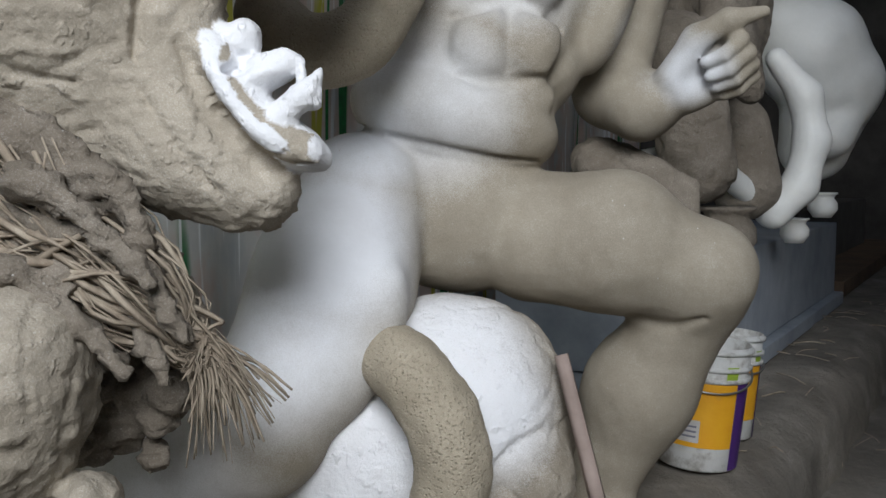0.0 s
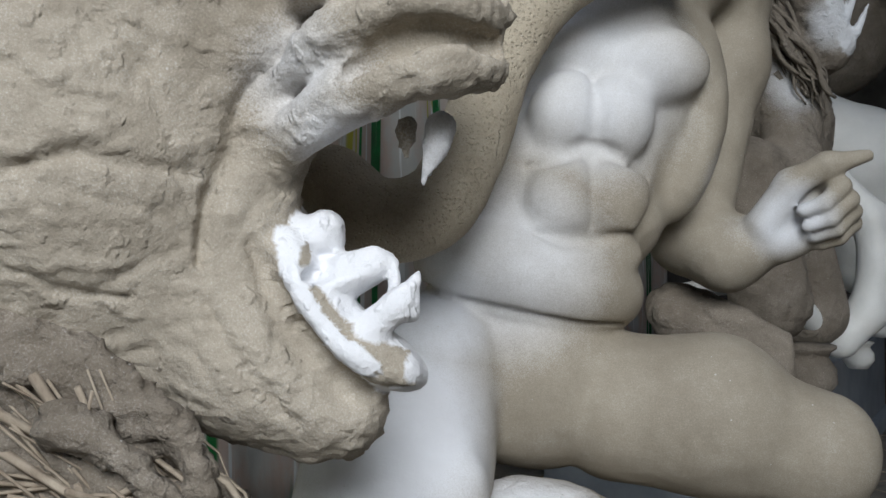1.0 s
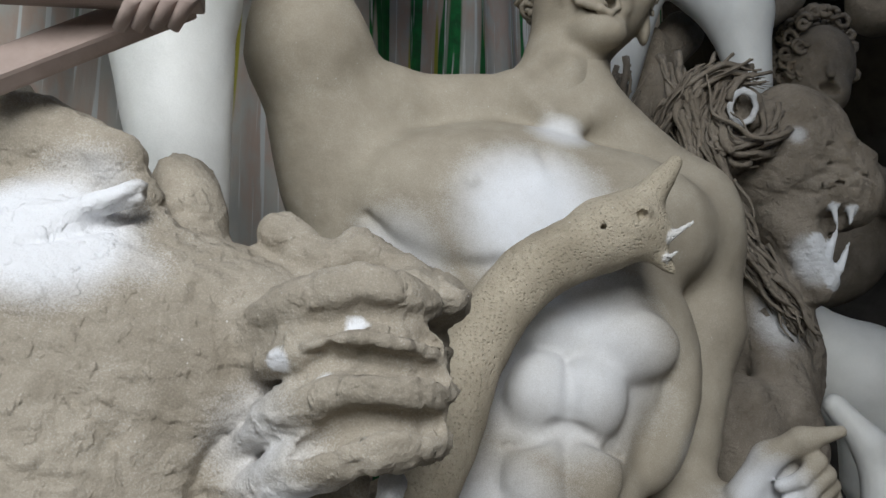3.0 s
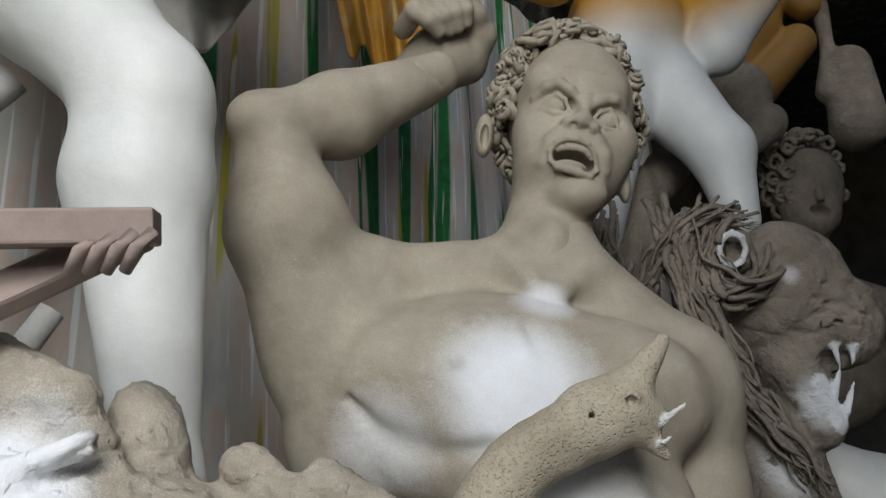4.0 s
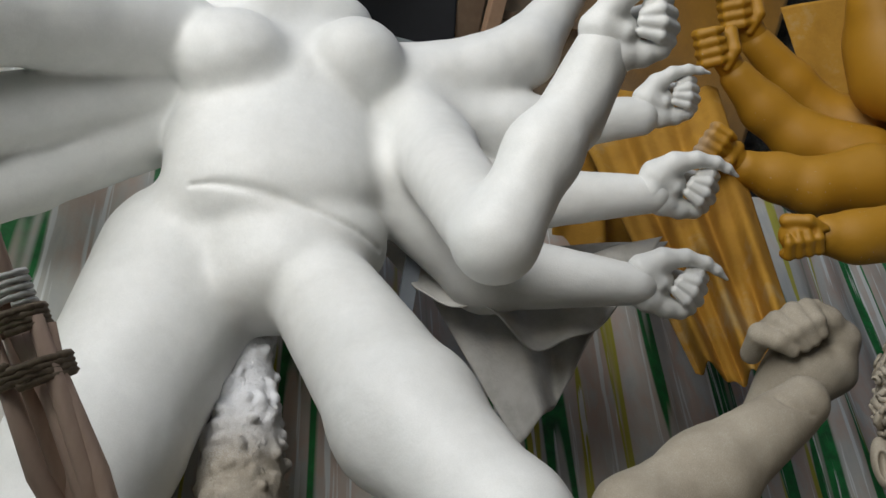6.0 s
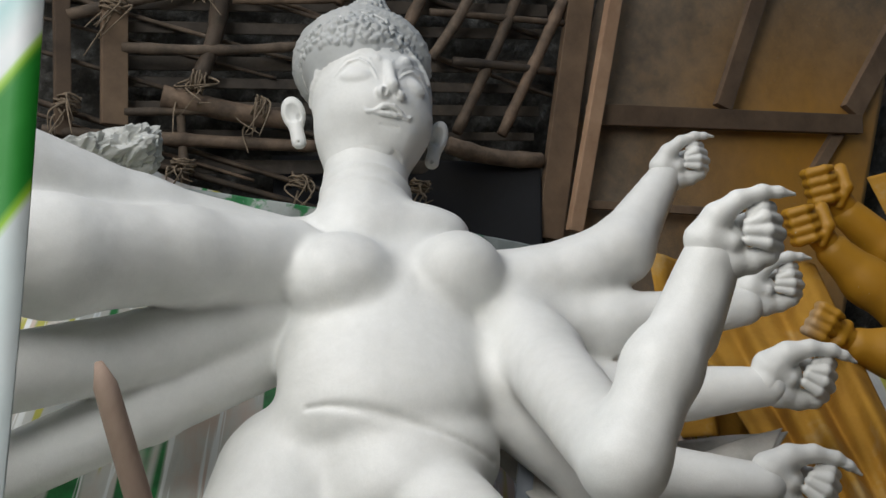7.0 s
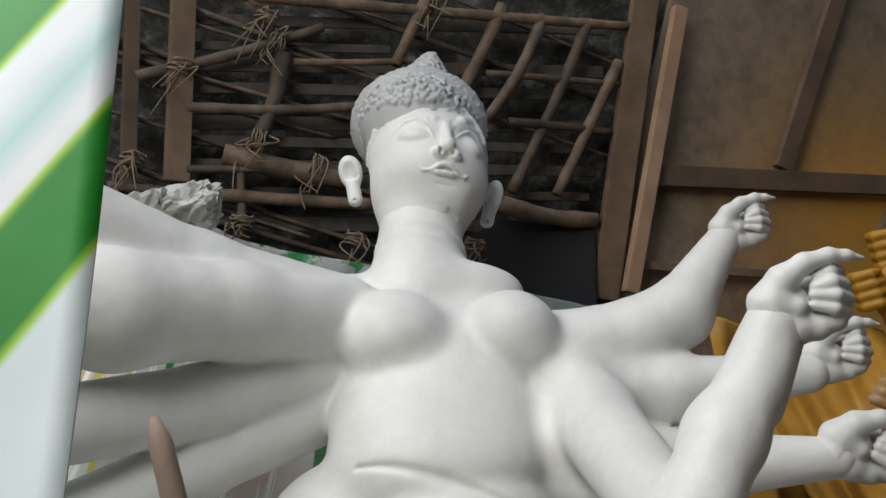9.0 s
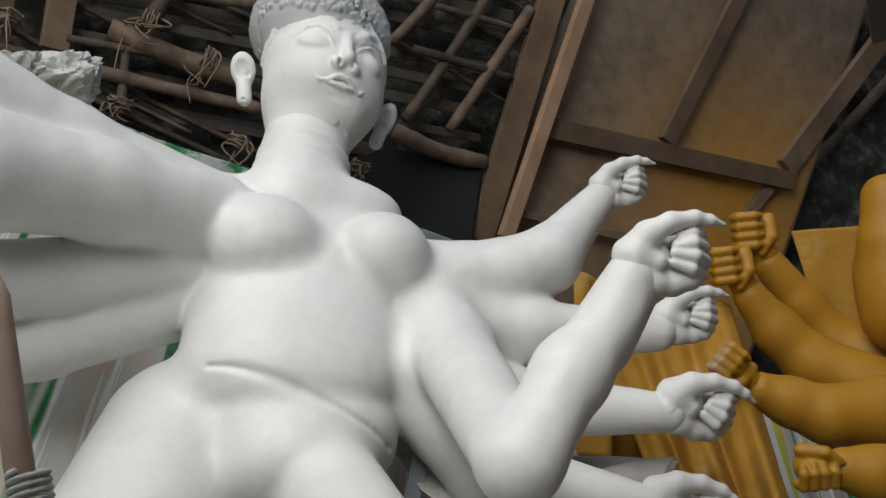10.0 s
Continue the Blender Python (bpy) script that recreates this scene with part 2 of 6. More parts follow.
        for ax in range(3):
            u, v = (ax + 1) % 3, (ax + 2) % 3
            a = [slice(None)] * 3
            b = [slice(None)] * 3
            a[ax], b[ax] = slice(0, -1), slice(1, None)
            sa, sb = s[tuple(a)], s[tuple(b)]
            for inside, flip in ((sa & ~sb, False), (~sa & sb, True)):
                e = np.argwhere(inside)
                e = e[(e[:, u] > 0) & (e[:, v] > 0) & (e[:, u] < n[u]) & (e[:, v] < n[v])]
                quad = []
                for du, dv in ((-1, -1), (0, -1), (0, 0), (-1, 0)):
                    q = e.copy()
                    q[:, u] += du
                    q[:, v] += dv
                    quad.append(ids[tuple(q.T)])
                q = np.stack(quad, 1)
                faces.append(q[:, ::-1] if flip else q)
        face = np.concatenate(faces)
        face = face[(face >= 0).all(1)]
        spray = np.zeros(len(vert))
        for c, r, soft, value in self.sprays:
            d = np.linalg.norm(vert - c, axis=1) / r
            w = np.clip((1 + soft - d) / (2 * soft), 0, 1)
            spray = np.maximum(spray, w * w * (3 - 2 * w) * value)
        for prim in self.prims:
            if prim[7] is not None and prim[6] > 0:
                near = self.dist(vert, prim) < self.h * 0.8
                spray[near] = prim[7]
        if self.waves or self.grooves:
            self.coat = spray
            vert = self.worked(vert, face)
        for tv, tf, w in self.tubes:
            face = np.concatenate([face, tf + len(vert)])
            vert, spray = np.concatenate([vert, tv]), np.concatenate([spray, np.full(len(tv), w)])
        for other in self.others:
            other.sprays = other.sprays or self.sprays
            ov, of, ow = other.skin()
            face = np.concatenate([face, of + len(vert)])
            vert, spray = np.concatenate([vert, ov]), np.concatenate([spray, ow])
        return vert, face, spray

    def worked(self, vert, face):
        """The surface pushed in and out by the hand-worked lumps in self.waves: (kind, size, depth)."""
        d1, d2 = vert[face[:, 2]] - vert[face[:, 0]], vert[face[:, 3]] - vert[face[:, 1]]
        fn = np.cross(d1, d2)
        nrm = np.zeros_like(vert)
        for i in range(4):
            np.add.at(nrm, face[:, i], fn)
        nrm /= np.linalg.norm(nrm, axis=1)[:, None] + 1e-12
        push = np.zeros(len(vert))
        for kind, size, depth in self.waves:
            s = V(size if np.ndim(size) else (size,) * 3, float)
            q = vert / s
            if kind == "lump":
                push += depth * V([noise.noise(p) for p in q])
            elif kind == "crack":
                n = V([noise.noise(p) for p in q])
                push -= depth * np.clip(1 - np.abs(n) / 0.09, 0, 1)
            else:
                n = V([noise.noise(p) for p in q])
                push += depth * np.clip((n - 0.28) / 0.2, 0, 1)
        cut = np.zeros(len(vert))
        for pts, r, depth in self.grooves:
            q = spline(pts, 4)
            lo, hi = q.min(0) - 4 * r, q.max(0) + 4 * r
            i = np.nonzero((nrm[:, 1] < 0.25) & (vert[:, 0] > lo[0]) & (vert[:, 0] < hi[0]) & (vert[:, 2] > lo[2]) & (vert[:, 2] < hi[2]) & (vert[:, 1] > lo[1] - 0.16) & (vert[:, 1] < hi[1] + 0.16))[0]
            best = np.full(len(i), 9.0)
            for k, (a, b) in enumerate(zip(q, q[1:])):
                a2, b2, p2 = a[[0, 2]], b[[0, 2]], vert[i][:, [0, 2]]
                t = np.clip((p2 - a2) @ (b2 - a2) / max((b2 - a2) @ (b2 - a2), 1e-9), 0, 1)
                e = min(1.0, 0.35 + 1.6 * min(k, len(q) - 2 - k) / len(q))
                best = np.minimum(best, np.linalg.norm(p2 - a2 - t[:, None] * (b2 - a2), axis=1) / e)
            cut[i] = np.maximum(cut[i], depth * np.exp(-(best / r) ** 2))
        vert = vert - nrm * cut[:, None]
        return vert + nrm * (push * (1 - 0.75 * np.clip(self.coat, 0, 1)))[:, None]

    def tube(self, pts, radii, sides=5, w=0.0):
        self.tubes.append((*tube(pts, radii, sides), w))
        return self


def grid_mesh(name, vert, face, spray=None, smooth=True):
    me = bpy.data.meshes.new(name)
    me.vertices.add(len(vert))
    me.vertices.foreach_set("co", np.asarray(vert, np.float32).ravel())
    me.loops.add(face.size)
    me.loops.foreach_set("vertex_index", face.astype(np.int32).ravel())
    me.polygons.add(len(face))
    me.polygons.foreach_set("loop_start", np.arange(0, face.size, face.shape[1], dtype=np.int32))
    me.polygons.foreach_set("use_smooth", np.full(len(face), smooth))
    me.update(calc_edges=True)
    me.validate()
    if spray is not None:
        me.attributes.new("spray", "FLOAT", "POINT").data.foreach_set("value", np.asarray(spray, np.float32))
    return me


def tube(pts, radii, sides=6):
    """A closed tapering tube through the points: vertices and four-sided faces."""
    p = V(pts, float)
    r = np.broadcast_to(V(radii, float), len(p))
    d = np.gradient(p, axis=0)
    d /= np.linalg.norm(d, axis=1)[:, None] + 1e-9
    ref = V((0.31, 0.2, 0.93)) if abs(d[0] @ V((0.31, 0.2, 0.93))) < 0.9 else V((1.0, 0, 0))
    u = np.cross(d, ref)
    u /= np.linalg.norm(u, axis=1)[:, None] + 1e-9
    v = np.cross(d, u)
    a = np.linspace(0, 2 * math.pi, sides, endpoint=False)
    ring = p[:, None] + r[:, None, None] * (np.cos(a)[None, :, None] * u[:, None] + np.sin(a)[None, :, None] * v[:, None])
    vert = np.concatenate([ring.reshape(-1, 3), p[:1], p[-1:]])
    f, n = [], len(p)
    for i in range(n - 1):
        for j in range(sides):
            k = (j + 1) % sides
            f.append((i * sides + j, i * sides + k, (i + 1) * sides + k, (i + 1) * sides + j))
    for j in range(0, sides, 2):
        k, l = (j + 1) % sides, (j + 2) % sides
        f.append((n * sides, l, k, j))
        f.append((n * sides + 1, *((n - 1) * sides + q for q in (j, k, l))))
    return vert, V(f)


def spline(pts, n=8):
    """Points of a smooth curve through the given ones."""
    p = V([q[:3] for q in pts], float)
    p = np.concatenate([2 * p[:1] - p[1:2], p, 2 * p[-1:] - p[-2:-1]])
    out = []
    for i in range(1, len(p) - 2):
        for t in np.linspace(0, 1, n, endpoint=False):
            out.append(0.5 * (2 * p[i] + (p[i + 1] - p[i - 1]) * t + (2 * p[i - 1] - 5 * p[i] + 4 * p[i + 1] - p[i + 2]) * t * t + (3 * p[i] - p[i - 1] - 3 * p[i + 1] + p[i + 2]) * t ** 3))
    return V(out + [p[-2]])


def statue(name, form, mat, label, category="statue", **kw):
    ob = new(name, form.mesh(name))
    ob.data.materials.append(mat)
    return tagged(ob, label, category, **kw)


def part(name, bm, mat, parent=None, label=""):
    me = bpy.data.meshes.new(name)
    bm.to_mesh(me)
    bm.free()
    me.materials.append(mat)
    ob = new(name, me)
    if parent:
        ob.parent = parent
        ob.matrix_parent_inverse = parent.matrix_world.inverted()
    return tagged(ob, label)


def tube_part(name, pts, radii, mat, parent=None, label="", sides=10):
    v, f = tube(pts, radii, sides)
    ob = new(name, grid_mesh(name, v, f))
    ob.data.materials.append(mat)
    if parent:
        ob.parent = parent
    return tagged(ob, label)


def slab(size, m, bevel=0.006, seg=2):
    """A bevelled board of that size, centred, under the pose m."""
    bm = bmesh.new()
    bmesh.ops.create_cube(bm, size=1, matrix=m @ Matrix.Diagonal((*size, 1)))
    bmesh.ops.bevel(bm, geom=bm.edges[:], offset=bevel, segments=seg, affect="EDGES", profile=0.6)
    return bm


def beam(a, b, width, thick, side=(0, 0, 1), bevel=0.005):
    """A bevelled batten from a to b; side: the way across its thickness."""
    a, b = Vector(a), Vector(b)
    z = (b - a).normalized()
    x = z.cross(Vector(side)).normalized()
    y = z.cross(x)
    m = Matrix((x, y, z)).transposed().to_4x4()
    m.translation = (a + b) / 2
    return slab((width, thick, (b - a).length), m, bevel)


def hand(f, wrist, fwd, palm, s=1.0, curl=(70, 85, 60), index=None, k=0.012, thumb=0.0, flip=1):
    """A hand on the form: fwd along the forearm, palm the way the fingers curl, flip the side of the thumb."""
    w, d, n = V(wrist, float), unit(fwd), V(palm, float)
    n = unit(n - (n @ d) * d)
    side = np.cross(d, n) * flip
    f.ell(w + d * 0.052 * s, (0.06 * s, 0.047 * s, 0.025 * s), [d, side, n], 0.02 * s)
    for i in range(4):
        p = w + d * 0.093 * s + side * (1.5 - i) * 0.0215 * s - n * 0.004 * s
        angle = 0.0
        bends = index if (i == 0 and index is not None) else curl
        r = (0.0125, 0.0135, 0.013, 0.0115)[i] * s
        for length, bend in zip((0.045, 0.034, 0.026), bends):
            angle += radians(bend)
            q = p + (d * math.cos(angle) + n * math.sin(angle)) * length * s * (1, 1.06, 1, 0.85)[i]
            f.cap(p, r, q, r * 0.9, 0.005 * s)
            p, r = q, r * 0.9
    t = [(0.008, 0.022, 0.006, 0.024), (0.06, 0.056, 0.010, 0.0195), (0.108 - thumb, 0.060, 0.022, 0.0150), (0.155 - 2.2 * thumb, 0.046, 0.030, 0.0085)]
    t = [(w + (d * x + side * y + n * z) * s, r * s) for x, y, z, r in t]
    for (p, r), (q, e) in zip(t, t[1:]):
        f.cap(p, r, q, e, 0.010 * s)
    f.ell(w + (d * 0.045 - side * 0.022 + n * 0.014) * s, (0.042 * s, 0.02 * s, 0.018 * s), [d, side, n], 0.015 * s)
    return f


def ringed_hand(f, wrist, tip, view, s):
    """A half-closed hand: a pointed finger arching from wrist to tip, three fingers curled under it, the open palm to the viewer."""
    w, d, n = V(wrist, float), unit(V(tip, float) - V(wrist, float)), unit(view)
    n = unit(n - (n @ d) * d)
    up = np.cross(n, d)
    g = Form(0.0042)

    def at(a, b, c):
        return w + (d * a + up * b + n * c) * s
    g.ell(at(0.185, -0.019, -0.023), (0.27 * s, 0.24 * s, 0.13 * s), [d, up, n], 0.05 * s)
    lines = (
        (0.06, [(0.009, -0.066, -0.011, 0.229), (0.149, -0.202, -0.011, 0.171), (0.347, -0.320, -0.023, 0.120), (0.530, -0.356, -0.046, 0.103), (0.684, -0.261, -0.091, 0.080)]),
        (0.05, [(0.101, 0.118, -0.011, 0.206), (0.320, 0.234, 0.023, 0.143), (0.575, 0.260, 0.046, 0.097), (0.808, 0.195, 0.046, 0.074), (0.943, 0.105, 0.034, 0.054), (1.069, -0.006, 0.011, 0.020)]),
        (0.04, [(0.478, 0.053, -0.194, 0.080), (0.748, -0.028, -0.194, 0.086), (0.649, -0.283, -0.183, 0.086)]),
        (0.05, [(0.147, 0.079, 0.023, 0.177), (0.268, -0.042, 0.069, 0.114)]),
        (0.010, [(0.813, 0.006, -0.080, 0.074), (0.736, 0.059, 0.023, 0.074), (0.610, 0.070, 0.034, 0.063)]),
        (0.010, [(0.781, -0.123, -0.057, 0.080), (0.676, -0.021, 0.097, 0.077), (0.531, 0.017, 0.080, 0.060)]),
        (0.010, [(0.732, -0.251, -0.046, 0.080), (0.631, -0.139, 0.114, 0.077), (0.483, -0.036, 0.091, 0.060)]),
        (0.010, [(0.645, -0.350, -0.046, 0.074), (0.557, -0.237, 0.103, 0.071), (0.433, -0.121, 0.086, 0.057)]),
    )
    for k, pts in lines:
        g.chain([(at(a, b, c), r * s) for a, b, c, r in pts], k * s)
    return f.join(g)


def fist(f, wrist, c, run, view, s):
    """A closed fist at c: a rounded block, four fingers folded across its front, the thumb laid along them."""
    w, c, n = V(wrist, float), V(c, float), unit(view)
    u = unit(V(run, float) - (V(run, float) @ n) * n)
    v = np.cross(n, u)
    g = Form(0.007)
    g.ell(c - n * 0.1 * s, (0.52 * s, 0.56 * s, 0.42 * s), [u, v, n], 0.1 * s).cap(w, 0.42 * s, c, 0.40 * s, 0.15 * s)
    for i in range(4):
        o = c + v * (0.45 - 0.3 * i) * s
        g.chain([(o + (u * 0.52 - n * 0.1) * s, 0.16 * s), (o + (u * 0.5 + n * 0.28) * s, 0.165 * s), (o + (u * 0.1 + n * 0.42) * s, 0.15 * s), (o + (-u * 0.12 + n * 0.36) * s, 0.11 * s)], 0.04 * s)
    g.chain([(c + (-u * 0.5 - v * 0.3) * s, 0.22 * s), (c + (-u * 0.45 + v * 0.25 + n * 0.3) * s, 0.18 * s), (c + (-u * 0.1 + v * 0.72 + n * 0.3) * s, 0.12 * s)], 0.06 * s)
    return f.join(g)


A, F, UP = V((0.545, 0.839, 0.0)), V((0.839, -0.545, 0.0)), V((0.0, 0.0, 1.0))

# ---- the shed: floor, ledge, walls, roof ----


def sheet(name, fn, nu, nv, mat, label, category="", kind="", thick=0.0, smooth=True):
    """A sheet of nu x nv cells; fn(u, v) gives the place for u, v from 0 to 1."""
    u, v = np.meshgrid(np.linspace(0, 1, nu + 1), np.linspace(0, 1, nv + 1), indexing="ij")
    p = V([fn(a, b) for a, b in zip(u.ravel(), v.ravel())])
    i = (np.arange(nu)[:, None] * (nv + 1) + np.arange(nv)[None, :]).ravel()
    f = np.stack([i, i + nv + 1, i + nv + 2, i + 1], 1)
    ob = new(name, grid_mesh(name, p, f, smooth=smooth))
    ob.data.materials.append(mat)
    if thick:
        s = ob.modifiers.new("thickness", "SOLIDIFY")
        s.thickness = thick
    return tagged(ob, label, category, kind=kind)


def rough_slab(name, corner, along, wide, tall, mat, label, seed=0, amp=0.02, cell=0.05):
    """An uneven bank of earth: a top and a front with a crumbled edge."""
    nu, nv = int(along / cell), int((wide + tall) / cell)
    c = V(corner)

    def fn(u, v):
        d = v * (wide + tall)
        q = c + A * u * along + (-F * (wide - d) if d < wide else -UP * (d - wide) + F * 0.12 * (d - wide))
        e = abs(d - wide)
        nz = noise.noise(Vector(q * 3)) + 0.5 * noise.noise(Vector(q * 11)) + 0.35 * noise.noise(Vector(q * 27))
        drop = 0.03 * math.exp(-(e / 0.05) ** 2)
        return q + (UP if d < wide else F) * amp * nz - UP * drop - F * drop
    return sheet(name, fn, nu, nv, mat, label, kind="structure")


LEDGE, FLOOR = 0.32, 0.05
EDGE = V((0.90, 2.225, LEDGE)) - A * 3.0
rough_slab("ground_ledge", EDGE, 9.0, 1.7, LEDGE - FLOOR + 0.1, EARTH, "raised bank of trodden grey earth under the idols")


def ground_at(u, v):
    p = V((-30 + 60 * u, -30 + 60 * v, FLOOR))
    if abs(p[0]) < 8 and abs(p[1]) < 8:
        p[2] += 0.012 * noise.noise(Vector(p * 2))
    return p


sheet("ground", ground_at, 160, 160, EARTH, "trodden earth floor of the workshop lane", kind="structure")

# ---- painted backdrop, cloths and roof ----


def backdrop_paint():
    """Grey sheet with green and white stripes that run down it, and drips of white paint."""
    m, t, b = material("striped_backdrop_paint", 0.6)
    base = ramp(t, tex(t, 3.2, 6, 0.6, (1, 1, 0.5)), [(0.25, (0.36, 0.40, 0.42)), (0.45, (0.54, 0.54, 0.50)), (0.56, (0.56, 0.45, 0.38)), (0.62, (0.52, 0.53, 0.5)), (0.8, (0.66, 0.69, 0.70))])
    green = ramp(t, tex(t, 6, 2, 0.4, (1, 1, 0.04)), [(0.57, (0, 0, 0)), (0.59, (1, 1, 1)), (0.64, (1, 1, 1)), (0.66, (0, 0, 0))])
    lime = ramp(t, tex(t, 10, 2, 0.4, (1, 1, 0.04)), [(0.64, (0, 0, 0)), (0.66, (1, 1, 1)), (0.69, (1, 1, 1)), (0.71, (0, 0, 0))])
    drip = ramp(t, tex(t, 34, 3, 0.5, (1, 1, 0.03)), [(0.60, (0, 0, 0)), (0.635, (1, 1, 1))])
    c = mix(t, green, base, ramp(t, tex(t, 20), [(0.3, (0.015, 0.10, 0.03)), (0.7, (0.02, 0.24, 0.055))]))
    c = mix(t, lime, c, (0.42, 0.40, 0.06))
    c = mix(t, drip, c, (0.74, 0.76, 0.75))
    t.links.new(c, b.inputs["Base Color"])
    bump(t, b, [(tex(t, 6, 4, 0.5, (1, 1, 0.15)), 0.5, 0.03), (tex(t, 150, 3), 0.3, 0.002)])
    return m


def frame_of(origin, x, z):
    """A pose whose local x and z run along the given ways."""
    x, z = Vector(x).normalized(), Vector(z).normalized()
    m = Matrix((x, z.cross(x), z)).transposed().to_4x4()
    m.translation = origin
    return m


BACK = V((-1.2, 2.36, 0.0))
TOP = (-1.776, 1.474, 4.598)[2]


def backdrop_at(u, v):
    x, z = -2.6 + 7.5 * u, 0.3 + (TOP - 0.3) * v
    return V((x, 0.03 * math.sin(5 * x + 0.7 * math.sin(2 * z)) + 0.015 * math.sin(17 * x), z))


cloth = sheet("painted_backdrop", backdrop_at, 220, 24, backdrop_paint(), "grey backdrop sheet with dripping green and white painted stripes", "backdrop", thick=0.006)
cloth.matrix_world = frame_of(BACK, A, UP)


def drape(name, corners, folds, depth, sag, mat, label, wave=1.0):
    """A hanging cloth between four corners (top start, top end, bottom start, bottom end)."""
    a, b, c, d = (V(q) for q in corners)
    n = unit(np.cross(b - a, c - a))
    if n[1] > 0:
        n = -n

    def fn(u, v):
        p = (a * (1 - u) + b * u) * (1 - v) + (c * (1 - u) + d * u) * v
        s = math.sin(folds * 6.283 * (u + 0.06 * math.sin(5 * v) * wave)) + 0.5 * math.sin(folds * 14 * u + 2 * v)
        return p + n * depth * s * (0.35 + 0.65 * v) - UP * sag * math.sin(math.pi * u)
    return sheet(name, fn, 90, 40, mat, label, "cloth", thick=0.004)


drape("draped_cloth", ((-1.269, 2.000, 3.614), (-0.328, 2.350, 3.376), (-0.985, 1.950, 3.207), (-0.488, 2.300, 3.143)), 1.2, 0.05, 0.12, GREYCLOTH, "mud-stained grey cloth slung behind the white arms")
drape("hanging_cloth", ((-1.149, 2.088, 3.588), (-0.330, 2.460, 3.430), (-0.862, 2.306, 2.813), (-0.630, 2.381, 3.110)), 1.3, 0.035, 0.03, GREYCLOTH, "mud-streaked grey cloth hanging in folds over the striped backdrop")
drape("yellow_cloth", ((-0.625, 2.750, 4.357), (-0.047, 2.800, 4.285), (-0.366, 2.600, 3.040), (-0.058, 2.650, 2.906)), 2.5, 0.05, 0.0, YCLOTH, "yellow sprayed cloth hanging in folds behind the statues")
drape("yellow_cloth", ((-0.615, 2.608, 4.540), (-0.104, 3.431, 4.638), (-0.839, 2.884, 3.859), (-0.135, 3.653, 3.958)), 2.5, 0.05, 0.0, YCLOTH, "yellow sprayed cloth hanging in folds behind the statues")

# roof

SLOPE = F * math.cos(radians(48)) + UP * math.sin(radians(48))
ROOF = V((-0.631, 2.350, 5.278))


def roof_at(u, v):
    p = ROOF + A * (-3.6 + 8.1 * u) + SLOPE * (-2.2 + 4.2 * v)
    k = 0.05 * abs(math.sin(9 * v * 4.2)) + 0.03 * noise.noise(Vector(p * 4)) + 0.02 * noise.noise(Vector(p * 14))
    return p + (-F * math.sin(radians(48)) + UP * math.cos(radians(48))) * (0.22 + k)


sheet("ceiling", roof_at, 150, 90, THATCH, "underside of an old dark matting roof", kind="structure")


def pole(name, a, b, r, mat, label, sides=10, bend=0.02, nodes=True):
    """A bamboo pole with knots, or a plain stick."""
    a, b = V(a), V(b)
    n = max(3, int(np.linalg.norm(b - a) / 0.05))
    rng = random.Random(int(abs(a.sum() * 1000)))
    off = V([rng.uniform(-1, 1) for _ in range(3)]) * bend
    pts, rad = [], []
    for i in range(n + 1):
        t = i / n
        pts.append(a + (b - a) * t + off * math.sin(math.pi * t))
        rad.append(r * (1.14 if nodes and i % 5 == 2 else 1.0) * (1 - 0.12 * t))
    ob = tube_part(name, pts, rad, mat, sides=sides)
    return tagged(ob, label, "pole")


BROWN = "weathered brown bamboo pole tied under the roof"
for a, ra, b in (((-1.612, 0.634, 5.402), 0.0308, (-0.381, 1.908, 5.777)), ((-2.026, 0.572, 5.054), 0.0296, (-1.410, 0.951, 5.398)), ((-1.911, 0.992, 4.907), 0.0556, (-1.583, 1.423, 4.952)),
                 ((-1.165, 1.947, 5.024), 0.0501, (-0.884, 2.301, 5.071)), ((-1.577, 0.905, 5.270), 0.0453, (-1.815, 1.063, 4.953)), ((-1.016, 1.175, 5.629), 0.0352, (-1.254, 1.258, 5.358)),
                 ((-0.791, 1.431, 5.683), 0.0386, (-1.098, 1.528, 5.340)), ((-0.676, 1.588, 5.696), 0.0338, (-1.058, 1.677, 5.286)), ((-0.527, 1.752, 5.736), 0.0343, (-1.115, 1.943, 5.073)),
                 ((-0.494, 1.964, 5.638), 0.0345, (-0.971, 2.099, 5.112)), ((-1.937, 0.780, 5.010), 0.0276, (-1.431, 1.263, 5.189)), ((-1.999, 1.069, 4.778), 0.0345, (-1.566, 1.543, 4.894)),
                 ((-2.268, 0.767, 4.710), 0.0290, (-1.968, 1.100, 4.788)), ((-2.035, 0.932, 4.827), 0.0206, (-1.607, 1.356, 4.969)), ((-1.558, 0.958, 5.256), 0.0191, (-1.211, 1.282, 5.383)),
                 ((-0.993, 1.753, 5.301), 0.0254, (-0.666, 2.121, 5.383)), ((-1.998, 1.263, 4.662), 0.0230, (-1.853, 1.021, 4.943)), ((-2.125, 0.312, 5.118), 0.0405, (-1.918, 0.304, 5.316)), ((-0.977, 1.557, 5.434), 0.0203, (-0.530, 2.034, 5.563))):
    pole("bamboo_pole", a, b, ra * 0.8, BAMBOO, BROWN)
for a, b, w in (((-1.754, 0.476, 5.365), (-2.082, 0.935, 4.782), 0.10), ((-1.914, 0.375, 5.277), (-2.226, 0.831, 4.711), 0.06), ((-1.586, 0.676, 5.400), (-1.384, 0.862, 5.476), 0.03)):
    tagged(part("roof_batten", beam(a, b, w, 0.04, tuple(SLOPE * 0.2 + F)), WOOD), "rough sawn brown batten under the roof", "batten")
